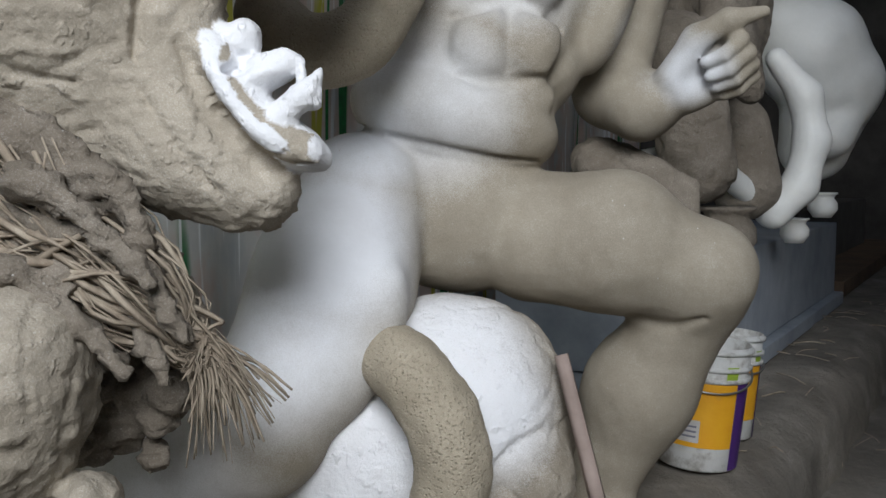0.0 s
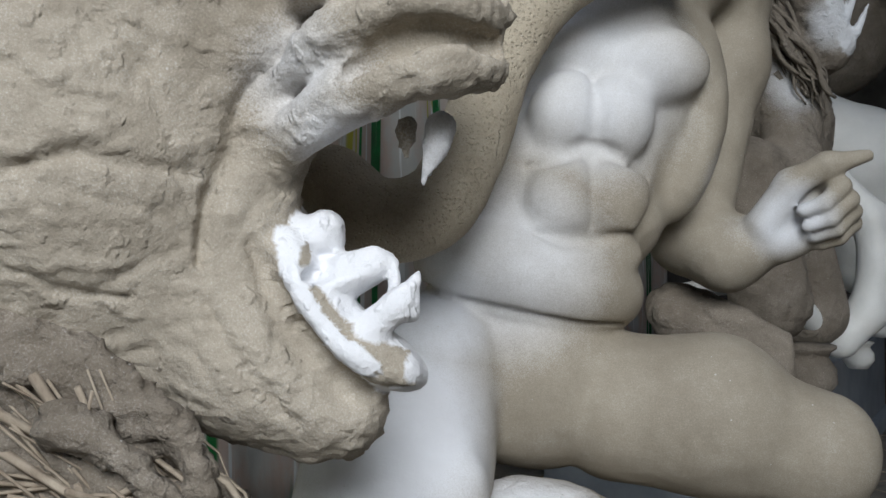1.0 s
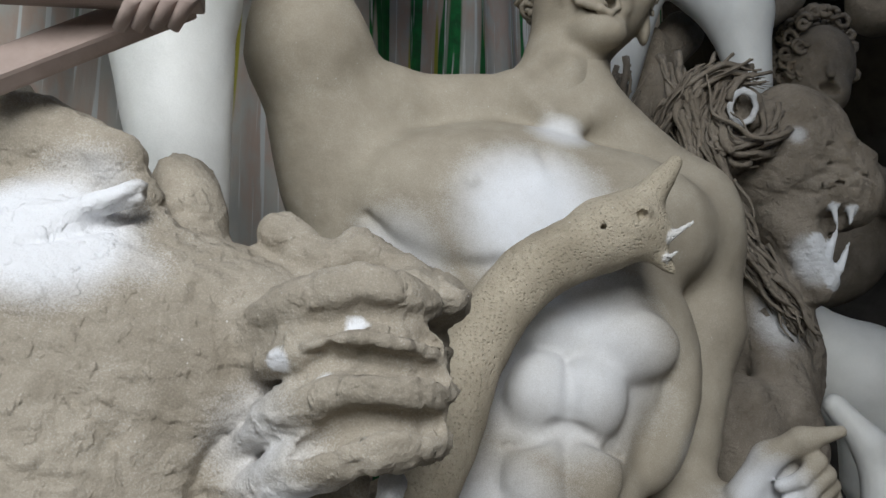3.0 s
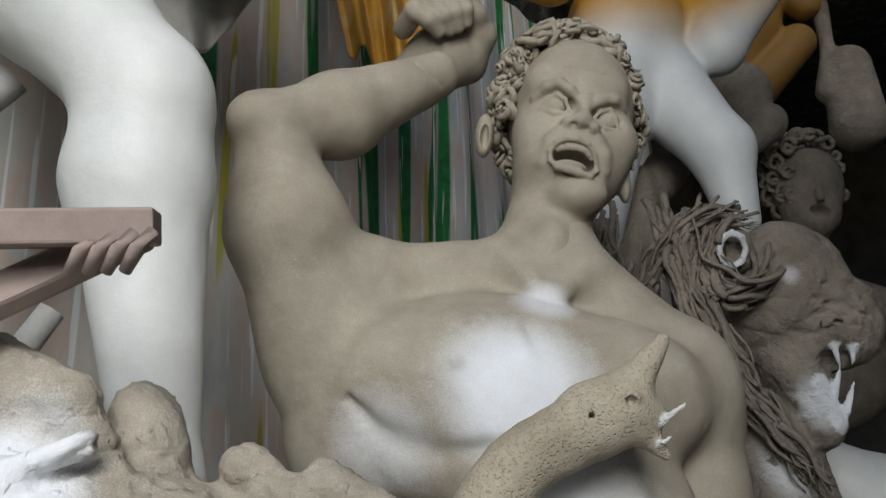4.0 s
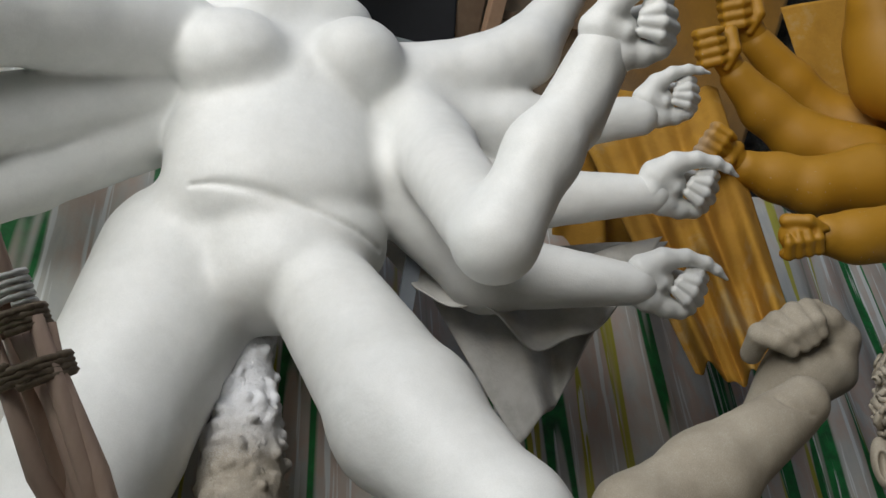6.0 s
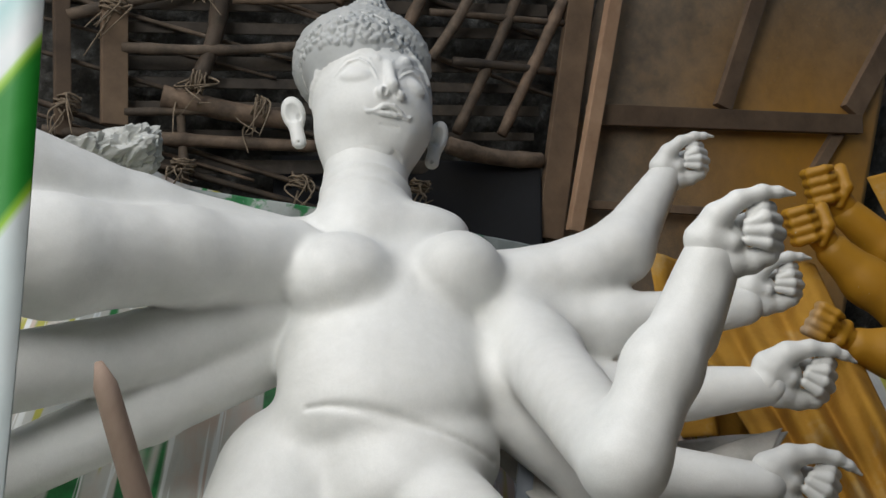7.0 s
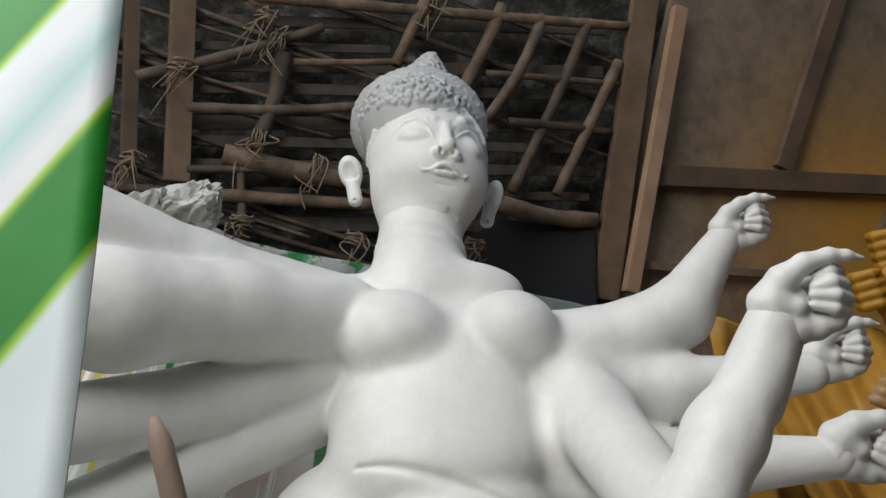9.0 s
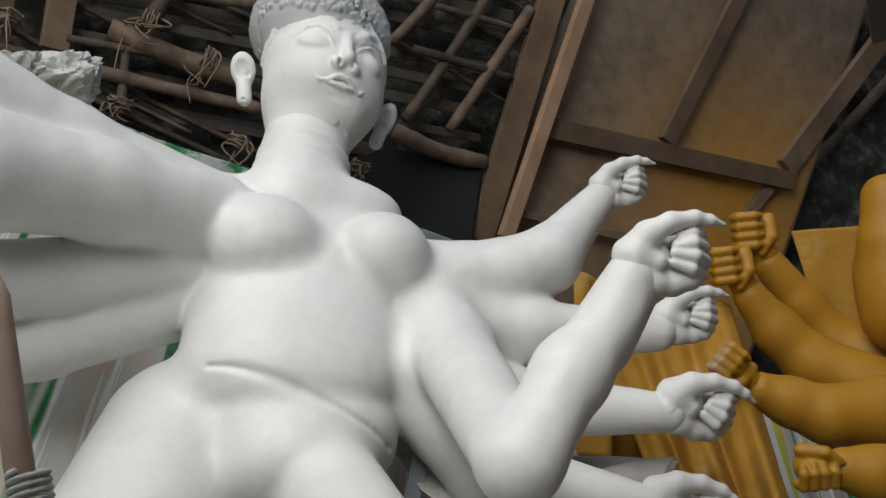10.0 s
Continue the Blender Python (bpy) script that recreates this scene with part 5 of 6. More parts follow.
def goddess():
    f = Form(0.008)
    # trunk
    f.ell((-1.202, 1.620, 3.238), (0.275, 0.21, 0.19), (0, -6, 33), 0.04)
    f.ell((-1.193, 1.519, 3.350), (0.285, 0.185, 0.17), (0, -4, 33), 0.02)
    f.ell((-1.186, 1.500, 3.530), (0.295, 0.175, 0.27), (0, -4, 33), 0.09)
    f.ell((-1.168, 1.498, 3.782), (0.32, 0.17, 0.22), (0, -2, 33), 0.09)
    f.ell((-1.150, 1.437, 3.960), (0.29, 0.13, 0.10), (0, -2, 33), 0.08)
    f.ell((-1.197, 1.312, 3.715), (0.162, 0.125, 0.138), (0, 0, 33), 0.045).ell((-0.935, 1.548, 3.755), (0.14, 0.14, 0.125), (0, 0, 33), 0.03)
    # fold of the belly
    f.groove(0.015, 0.009, (-1.280, 1.321, 3.281), (-1.208, 1.370, 3.268), (-1.150, 1.414, 3.253), (-1.074, 1.473, 3.233), (-1.000, 1.535, 3.209), (-0.910, 1.612, 3.179))
    # neck
    f.cap((-1.186, 1.411, 3.946), 0.1576, (-1.152, 1.366, 4.252), 0.1383, 0.05)
    for c in ((-1.163, 1.387, 4.116), (-1.170, 1.391, 4.059)):
        f.ell(c, (0.152, 0.152, 0.012), k=0.014)
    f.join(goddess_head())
    # legs
    f.cap((-1.495, 1.560, 3.236), 0.2576, (-1.556, 1.400, 2.661), 0.1968, 0.05).cap((-1.556, 1.400, 2.661), 0.1968, (-1.596, 1.300, 2.228), 0.1166, 0.05)
    f.cap((-1.596, 1.300, 2.228), 0.1166, (-0.916, 1.350, 1.487), 0.0486, 0.05)
    f.ell((-1.185, 1.600, 3.110), (0.20, 0.17, 0.13), (0, -6, 33), 0.05)
    f.cap((-1.060, 1.630, 3.013), 0.1439, (-0.798, 1.540, 2.599), 0.1551, 0.035).cap((-0.798, 1.540, 2.599), 0.1551, (-0.557, 1.500, 2.296), 0.1012, 0.05)
    f.cap((-0.574, 1.500, 2.324), 0.1149, (-0.579, 1.520, 2.158), 0.1217, 0.05).cap((-0.579, 1.520, 2.158), 0.1217, (-0.520, 1.550, 1.640), 0.0618, 0.05)
    f.cap((-0.520, 1.550, 1.640), 0.0618, (-0.516, 1.550, 1.256), 0.0505, 0.05)
    # arms stretched to the open side
    f.cap((-0.930, 1.741, 3.816), 0.1276, (-0.797, 1.747, 3.489), 0.1198, 0.04).cap((-0.797, 1.747, 3.489), 0.1198, (-0.488, 1.360, 2.828), 0.0819, 0.05)
    f.cap((-0.482, 1.360, 2.826), 0.0774, (-0.366, 1.370, 3.008), 0.0760, 0.04).cap((-0.366, 1.370, 3.008), 0.0760, (-0.208, 1.400, 3.214), 0.0507, 0.04)
    ringed_hand(f, (-0.209, 1.354, 3.226), (-0.006, 1.374, 3.290), (0.290, -0.624, -0.726), 0.214)
    f.cap((-0.312, 1.426, 3.109), 0.0699, (-0.211, 1.365, 3.216), 0.0521, 0.04)
    f.cap((-0.968, 1.680, 3.766), 0.1388, (-0.637, 1.850, 3.836), 0.1082, 0.05).cap((-0.637, 1.850, 3.836), 0.1082, (-0.527, 1.880, 3.883), 0.1016, 0.05).cap((-0.527, 1.880, 3.883), 0.1016, (-0.329, 1.920, 4.144), 0.0554, 0.04)
    ringed_hand(f, (-0.331, 1.907, 4.149), (-0.143, 1.919, 4.214), (0.290, -0.624, -0.726), 0.199)
    f.cap((-0.958, 1.720, 3.698), 0.1198, (-0.626, 1.950, 3.673), 0.0982, 0.05).cap((-0.626, 1.950, 3.673), 0.0982, (-0.270, 2.120, 3.680), 0.0599, 0.04)
    ringed_hand(f, (-0.249, 2.115, 3.700), (-0.049, 2.139, 3.759), (0.290, -0.624, -0.726), 0.210)
    f.cap((-0.972, 1.720, 3.533), 0.1143, (-0.740, 1.980, 3.454), 0.1070, 0.05).cap((-0.740, 1.980, 3.454), 0.1070, (-0.294, 2.170, 3.417), 0.0560, 0.04)
    ringed_hand(f, (-0.295, 2.147, 3.433), (-0.071, 2.244, 3.440), (0.290, -0.624, -0.726), 0.244)
    f.cap((-0.959, 1.740, 3.458), 0.1145, (-0.787, 2.020, 3.239), 0.1186, 0.05).cap((-0.787, 2.020, 3.239), 0.1186, (-0.393, 2.170, 3.132), 0.0571, 0.04)
    ringed_hand(f, (-0.396, 2.163, 3.145), (-0.184, 2.274, 3.135), (0.357, -0.734, -0.578), 0.240)
    # arms stretched towards the lane
    f.cap((-1.340, 1.230, 3.796), 0.1355, (-1.442, 0.944, 3.649), 0.1271, 0.03).cap((-1.442, 0.944, 3.649), 0.1271, (-1.551, 0.666, 3.481), 0.1456, 0.05).cap((-1.551, 0.666, 3.481), 0.1456, (-1.705, 0.284, 3.333), 0.1237, 0.05)
    f.cap((-1.415, 1.331, 3.718), 0.1058, (-1.628, 1.029, 3.475), 0.1014, 0.025).cap((-1.628, 1.029, 3.475), 0.1014, (-1.842, 0.615, 3.176), 0.0990, 0.025)
    f.cap((-1.449, 1.385, 3.640), 0.1050, (-1.703, 1.151, 3.384), 0.0961, 0.025).cap((-1.703, 1.151, 3.384), 0.0961, (-1.994, 0.852, 3.074), 0.0848, 0.025)
    f.cap((-1.400, 1.282, 3.913), 0.1160, (-1.563, 0.865, 3.797), 0.1237, 0.05).cap((-1.563, 0.865, 3.797), 0.1237, (-1.638, 0.467, 3.699), 0.1348, 0.05)
    f.waves = [("lump", 0.1, 0.0013), ("lump", 0.035, 0.001)]
    return statue("goddess_statue", f, WHITE, "many-armed goddess statue coated in smooth white primer")


goddess()


# ---- statue of the yellow goddess ----


def yellow_goddess():
    f = Form(0.012)
    f.ell((0.640, 3.050, 3.356), (0.24, 0.2, 0.2), (0, 0, 33), 0.05)
    f.ell((0.688, 3.050, 3.702), (0.24, 0.18, 0.26), (0, 0, 33), 0.05)
    f.ell((0.676, 3.050, 4.288), (0.27, 0.2, 0.36), (0, 0, 33), 0.06)
    f.ell((0.744, 2.900, 3.676), (0.12, 0.12, 0.11), k=0.03)
    f.cap((0.636, 3.050, 3.326), 0.2049, (0.490, 3.000, 2.975), 0.1853, 0.05)
    f.cap((0.490, 3.000, 2.975), 0.1853, (0.382, 2.950, 2.485), 0.1352, 0.05)
    f.cap((0.719, 3.050, 3.104), 0.1688, (0.891, 2.950, 2.783), 0.1109, 0.05).cap((0.891, 2.950, 2.783), 0.1109, (0.922, 2.950, 2.518), 0.0694, 0.05)
    # arms with closed fists
    f.chain([((0.157, 2.928, 4.555), 0.0675), ((0.233, 3.100, 4.437), 0.0868), ((0.313, 3.254, 4.309), 0.1103), ((0.456, 3.308, 4.210), 0.1407)], 0.04)
    fist(f, (0.154, 2.911, 4.568), (0.135, 2.788, 4.639), (-0.940, -0.348, -0.077), (0.290, -0.624, -0.726), 0.1350)
    f.chain([((0.038, 2.783, 4.287), 0.0674), ((0.094, 2.916, 4.195), 0.0899), ((0.186, 3.039, 4.085), 0.1069), ((0.371, 3.141, 3.974), 0.1309)], 0.04)
    fist(f, (0.032, 2.763, 4.303), (0.004, 2.650, 4.360), (-0.955, -0.314, -0.111), (0.290, -0.624, -0.726), 0.1258)
    f.chain([((-0.035, 2.736, 3.816), 0.0646), ((0.053, 2.811, 3.787), 0.0848), ((0.158, 2.878, 3.744), 0.1003), ((0.336, 2.969, 3.764), 0.1333)], 0.04)
    fist(f, (-0.049, 2.717, 3.827), (-0.096, 2.623, 3.861), (-0.506, -0.708, 0.407), (0.290, -0.624, -0.726), 0.1090)
    f.chain([((0.137, 2.704, 3.430), 0.0681), ((0.215, 2.751, 3.421), 0.0824), ((0.337, 2.806, 3.422), 0.1003)], 0.04)
    fist(f, (0.122, 2.694, 3.432), (0.050, 2.638, 3.424), (-0.204, 0.704, -0.687), (0.290, -0.624, -0.726), 0.1075)
    f.chain([((0.655, 2.785, 4.601), 0.0957), ((0.606, 2.871, 4.439), 0.1124), ((0.542, 3.034, 4.204), 0.1373)], 0.04)
    f.cap((0.906, 3.100, 3.639), 0.1305, (0.948, 3.000, 3.218), 0.1004, 0.05).cap((0.948, 3.000, 3.218), 0.1004, (1.206, 3.000, 3.511), 0.0699, 0.04)
    f.spray((0.664, 3.000, 4.249), 1.0, 0.15).spray((0.203, 2.700, 3.652), 0.45, 0.2).spray((0.100, 2.650, 3.411), 0.3, 0.2)
    return statue("yellow_goddess_statue", f, YELLOW, "many-armed goddess statue sprayed yellow above a white primed hip and leg")


yellow_goddess()


# ---- statue of the far lion ----


def far_lion():
    f = Form(0.009)
    f.ell((0.958, 2.820, 2.222), (0.20, 0.2, 0.24), (0, 30, 0), 0.05)
    f.ell((1.083, 2.800, 2.123), (0.17, 0.15, 0.16), (0, 30, 0), 0.05)
    f.chain([((1.020, 2.727, 2.249), 0.0260), ((1.098, 2.673, 2.229), 0.0254), ((1.181, 2.712, 2.183), 0.0256), ((1.237, 2.787, 2.155), 0.0262)], 0.008)
    f.chain([((1.019, 2.735, 2.193), 0.0259), ((1.090, 2.674, 2.177), 0.0253), ((1.170, 2.706, 2.138), 0.0254), ((1.233, 2.793, 2.103), 0.0261)], 0.008)
    f.chain([((1.010, 2.753, 2.138), 0.0259), ((1.076, 2.685, 2.125), 0.0252), ((1.164, 2.718, 2.098), 0.0254), ((1.223, 2.805, 2.065), 0.0261)], 0.008)
    f.chain([((0.999, 2.781, 2.081), 0.0260), ((1.067, 2.707, 2.072), 0.0253), ((1.157, 2.730, 2.063), 0.0254), ((1.208, 2.802, 2.040), 0.0260)], 0.008)
    for a, b in zip(*[spline([(1.018, 2.649, 2.200), (1.087, 2.637, 2.193), (1.166, 2.671, 2.147)], 4)[k:] for k in (0, 1)]):
        f.cap(a, 0.007, b, 0.007, 0.006, -1)
    for a, b in zip(*[spline([(1.013, 2.661, 2.146), (1.082, 2.648, 2.143), (1.161, 2.679, 2.106)], 4)[k:] for k in (0, 1)]):
        f.cap(a, 0.007, b, 0.007, 0.006, -1)
    for a, b in zip(*[spline([(1.002, 2.679, 2.089), (1.071, 2.665, 2.090), (1.151, 2.691, 2.068)], 4)[k:] for k in (0, 1)]):
        f.cap(a, 0.007, b, 0.007, 0.006, -1)
    f.ell((0.956, 2.660, 2.239), (0.035, 0.03, 0.03), k=0.02, w=0.7)
    f.cap((0.958, 2.780, 1.993), 0.0963, (1.017, 2.760, 1.797), 0.0580, 0.04)
    f.cap((0.991, 2.720, 1.920), 0.0306, (1.038, 2.725, 1.806), 0.0303, 0.02, w=0.8)
    f.ell((1.074, 2.680, 1.972), (0.07, 0.09, 0.05), (0, 30, 0), 0.01, -1)
    f.cap((1.033, 2.710, 1.876), 0.0152, (1.064, 2.710, 1.952), 0.0068, 0.004, w=1.0).cap((1.062, 2.710, 1.833), 0.0151, (1.101, 2.710, 1.918), 0.0051, 0.004, w=1.0)
    f.cap((1.058, 2.700, 2.028), 0.0136, (1.065, 2.700, 1.963), 0.0051, 0.004, w=0.9).cap((1.110, 2.700, 2.028), 0.0136, (1.105, 2.700, 1.968), 0.0051, 0.004, w=0.9)
    f.ell((0.797, 2.660, 2.322), (0.06, 0.05, 0.07), k=0.02).ell((0.777, 2.600, 2.305), (0.036, 0.05, 0.045), k=0.008, op=-1)
    f.chain([((0.808, 2.587, 2.302), 0.010), ((0.794, 2.597, 2.269), 0.010), ((0.765, 2.601, 2.256), 0.010), ((0.738, 2.595, 2.271), 0.010), ((0.728, 2.583, 2.305), 0.010), ((0.742, 2.573, 2.338), 0.010), ((0.770, 2.570, 2.351), 0.010), ((0.798, 2.576, 2.336), 0.010), ((0.808, 2.587, 2.302), 0.010)], 0.004, w=0.85)
    # body and fore leg
    f.ell((0.843, 2.900, 1.620), (0.22, 0.2, 0.34), (0, -10, 0), 0.05)
    f.cap((0.839, 2.800, 1.744), 0.1045, (0.853, 2.600, 1.423), 0.0635, 0.04).cap((0.853, 2.600, 1.423), 0.0635, (0.910, 2.600, 1.297), 0.0473, 0.04)
    f.cap((0.694, 2.600, 1.393), 0.1334, (0.739, 2.500, 1.061), 0.0973, 0.05)
    for i in range(4):
        f.cap(V((0.419, 1.980, 1.059)) + UP * -0.028 * i, 0.03, V((0.559, 1.950, 1.021)) + UP * -0.024 * i, 0.021, 0.008)
    f.cap((0.367, 2.050, 1.072), 0.0664, (0.462, 2.000, 1.033), 0.0597, 0.03)
    # mane of straw locks dipped in clay
    rng = random.Random(7)
    guide = [spline(q, 7) for q in ([(0.593, 2.720, 2.495), (0.624, 2.640, 2.298), (0.664, 2.620, 2.098), (0.741, 2.600, 1.892), (0.855, 2.600, 1.730), (0.924, 2.620, 1.621)],
                                    [(0.724, 2.680, 2.478), (0.639, 2.620, 2.346), (0.647, 2.600, 2.162), (0.711, 2.580, 1.987), (0.769, 2.600, 1.843)],
                                    [(0.838, 2.660, 2.450), (0.698, 2.600, 2.410), (0.597, 2.620, 2.346), (0.521, 2.700, 2.227), (0.555, 2.720, 2.142)],
                                    [(0.894, 2.660, 2.303), (0.829, 2.620, 2.193), (0.725, 2.580, 2.173), (0.688, 2.600, 2.267), (0.753, 2.620, 2.399), (0.862, 2.640, 2.406)],
                                    [(0.436, 2.750, 2.489), (0.421, 2.750, 2.336), (0.464, 2.780, 2.214)])]
    for i in range(520):
        g = guide[rng.choice((0, 0, 0, 1, 1, 2, 3, 3, 4))]
        i0 = rng.randrange(0, len(g) - 9)
        n = rng.randrange(9, min(22, len(g) - i0) + 1)
        o, e = V([rng.gauss(0, 0.026) for _ in range(3)]), V([rng.gauss(0, 0.022) for _ in range(3)])
        wob = rng.uniform(0, 6)
        pts = [g[i0 + j] + o * (1 - j / n) + e * j / n + 0.008 * V((math.sin(j * 0.9 + wob), 0, math.cos(j * 0.7 + wob))) for j in range(n)]
        f.tube(pts, np.linspace(1, 0.35, n) * rng.choice((0.003, 0.004, 0.006, 0.010, 0.013)), 5)
    f.spray((0.964, 2.650, 1.850), 0.08, 0.5, 0.8).spray((0.830, 2.550, 1.641), 0.07, 0.6, 0.6).spray((0.934, 2.600, 2.230), 0.03, 0.6, 0.7)
    f.waves = [("lump", 0.1, 0.012), ("lump", 0.03, 0.004), ("crack", (0.14, 0.12, 0.06), 0.006)]
    return statue("lion_statue", f, DARKCLAY, "roaring lion statue of dark brown clay with straw mane")


far_lion()

# ---- walls and covers added to close the place and block light ----


def wall(name, a, b, z0, z1, mat, label, thick=0.2):
    a, b = V((*a, 0.0)), V((*b, 0.0))
    m = Vector((a + b) / 2)
    m.z = (z0 + z1) / 2
    d = Vector(b - a)
    size = (d.length, thick, z1 - z0)
    pm = Matrix.Translation(m) @ Matrix.Rotation(math.atan2(d.y, d.x), 4, "Z")
    return tagged(part(name, slab(size, pm, 0.01, 1), mat), label, kind="structure")


W0 = BACK - F * 0.35
# added enclosing walls; their near-black colour stands for the deep interior's shade
wall("wall_back", (W0 - A * 2.6)[:2], (W0 + A * 8)[:2], 0, 6.0, DARK, "near-black wall added behind the backdrop, interior shade in its colour")
wall("wall_end", (W0 + A * 8)[:2], (W0 + A * 8 + F * 6)[:2], 0, 6.0, DARK, "near-black wall added to close the far end, interior shade in its colour")
# unseen wall, added to close off light from the lane side
wall("wall_lane_block", (W0 + A * 8 + F * 5.2)[:2], (W0 - A * 1.0 + F * 5.2)[:2], 0, 4.2, PALEWALL, "unseen pale wall added across the lane to close off light")


# cover added to keep sky light off the far end
def shade_cover_at(u, v):
    p = W0 + A * (3.0 + 5.0 * u) + F * (5.2 * v) + UP * (5.6 - 0.9 * v)
    return p + UP * 0.05 * math.sin(9 * u + 2 * v)


sheet("ceiling_shade_cover", shade_cover_at, 60, 40, THATCH, "dark matting cover added over the far end of the lane to block light", kind="structure", thick=0.02)

# unseen wall, added only to shade the far statues on the right
wall("wall_light_block", (1.22, -2.48), (1.22, 1.6), 0, 4.6, DARK, "unseen dark wall added to keep light off the far right")
# unseen walls added round the area lamp behind, leaving a wide opening
wall("wall_lamp_side", (1.55, -2.6), (1.8, -2.6), 0, 4.6, PALEWALL, "unseen pale wall added beside the lamp opening")
wall("wall_lamp_side_2", (-3.6, -2.6), (-1.75, -2.6), 0, 4.6, PALEWALL, "unseen pale wall added beside the lamp opening")
wall("wall_lamp_sill", (-1.74, -2.6), (1.54, -2.6), 0, 2.2, PALEWALL, "unseen low wall added under the lamp opening")
# unseen cover, added to cut the light from above on the right
tagged(part("ceiling_light_block", slab((2.6, 4.0, 0.02), pose(2.0, 0.1, 4.65, 0, 2, 0), 0.004, 1), DARK), "unseen dark cover added over the right side to block light", kind="structure")

# ---- white and green printed banner, near ----


def banner_print():
    m, t, b = material("printed_banner", 0.6)
    c, sep, s = t.nodes.new("ShaderNodeTexCoord"), t.nodes.new("ShaderNodeSeparateXYZ"), t.nodes.new("ShaderNodeMath")
    t.links.new(c.outputs["Object"], sep.inputs[0])
    s.operation = "MULTIPLY_ADD"
    curve = t.nodes.new("ShaderNodeMath")
    curve.operation = "MULTIPLY"
    t.links.new(sep.outputs[0], curve.inputs[0])
    curve.inputs[1].default_value = -0.85
    t.links.new(sep.outputs[2], s.inputs[0])
    s.inputs[1].default_value = 0.55
    t.links.new(curve.outputs[0], s.inputs[2])
    off = t.nodes.new("ShaderNodeMath")
    off.inputs[1].default_value = 0.5
    t.links.new(s.outputs[0], off.inputs[0])
    white, green, lime = (0.74, 0.77, 0.78), (0.004, 0.21, 0.008), (0.35, 0.6, 0.03)
    col = ramp(t, off.outputs[0], [(0.3, (0.62, 0.7, 0.7)), (0.45, white), (0.497, white), (0.503, lime), (0.511, green), (0.585, green), (0.593, lime), (0.598, white), (0.612, white), (0.64, (0.42, 0.62, 0.62)), (0.675, white), (0.70, white), (0.706, lime), (0.713, green)])
    shade = ramp(t, tex(t, 4, 2), [(0.45, (1, 1, 1)), (0.7, (0.35, 0.66, 0.64))])
    t.links.new(mix(t, 0.3, col, shade, "MULTIPLY"), b.inputs["Base Color"])
    bump(t, b, [(tex(t, 8, 3), 0.25, 0.01)])
    return m


q0, q1 = V((-0.511, 0.051, 2.845)), V((-0.638, 0.281, 2.332))
bz = unit(q0 - q1)
bx = unit(V((-0.723, 0.063, 2.538)) - V((-0.569, 0.175, 2.540)))
bx = unit(bx - (bx @ bz) * bz)
width = np.linalg.norm(q0 - q1)
mid = V((-0.576, 0.178, 2.548))
banner = sheet("printed_banner", lambda u, v: V((-0.6 * u, 0.008 * math.sin(9 * u + 4 * v), (v - 0.5) * width * 1.3)), 24, 24, banner_print(), "glossy white banner printed with a green lime-edged band", "banner", thick=0.003)
banner.matrix_world = frame_of(mid, -bx, bz)

# ---- paint buckets on the ledge ----


def lathe(profile, n=36, a0=0.0, a1=2 * math.pi):
    bm = bmesh.new()
    full = abs(a1 - a0 - 2 * math.pi) < 1e-6
    cols = []
    for i in range(n if full else n + 1):
        a = a0 + (a1 - a0) * i / n
        cols.append([bm.verts.new((r * math.cos(a), r * math.sin(a), z)) for r, z in profile])
    for i in range(n):
        c, d = cols[i], cols[(i + 1) % len(cols)]
        for j in range(len(profile) - 1):
            bm.faces.new((c[j], d[j], d[j + 1], c[j + 1])).smooth = True
    bmesh.ops.recalc_face_normals(bm, faces=bm.faces[:])
    return bm


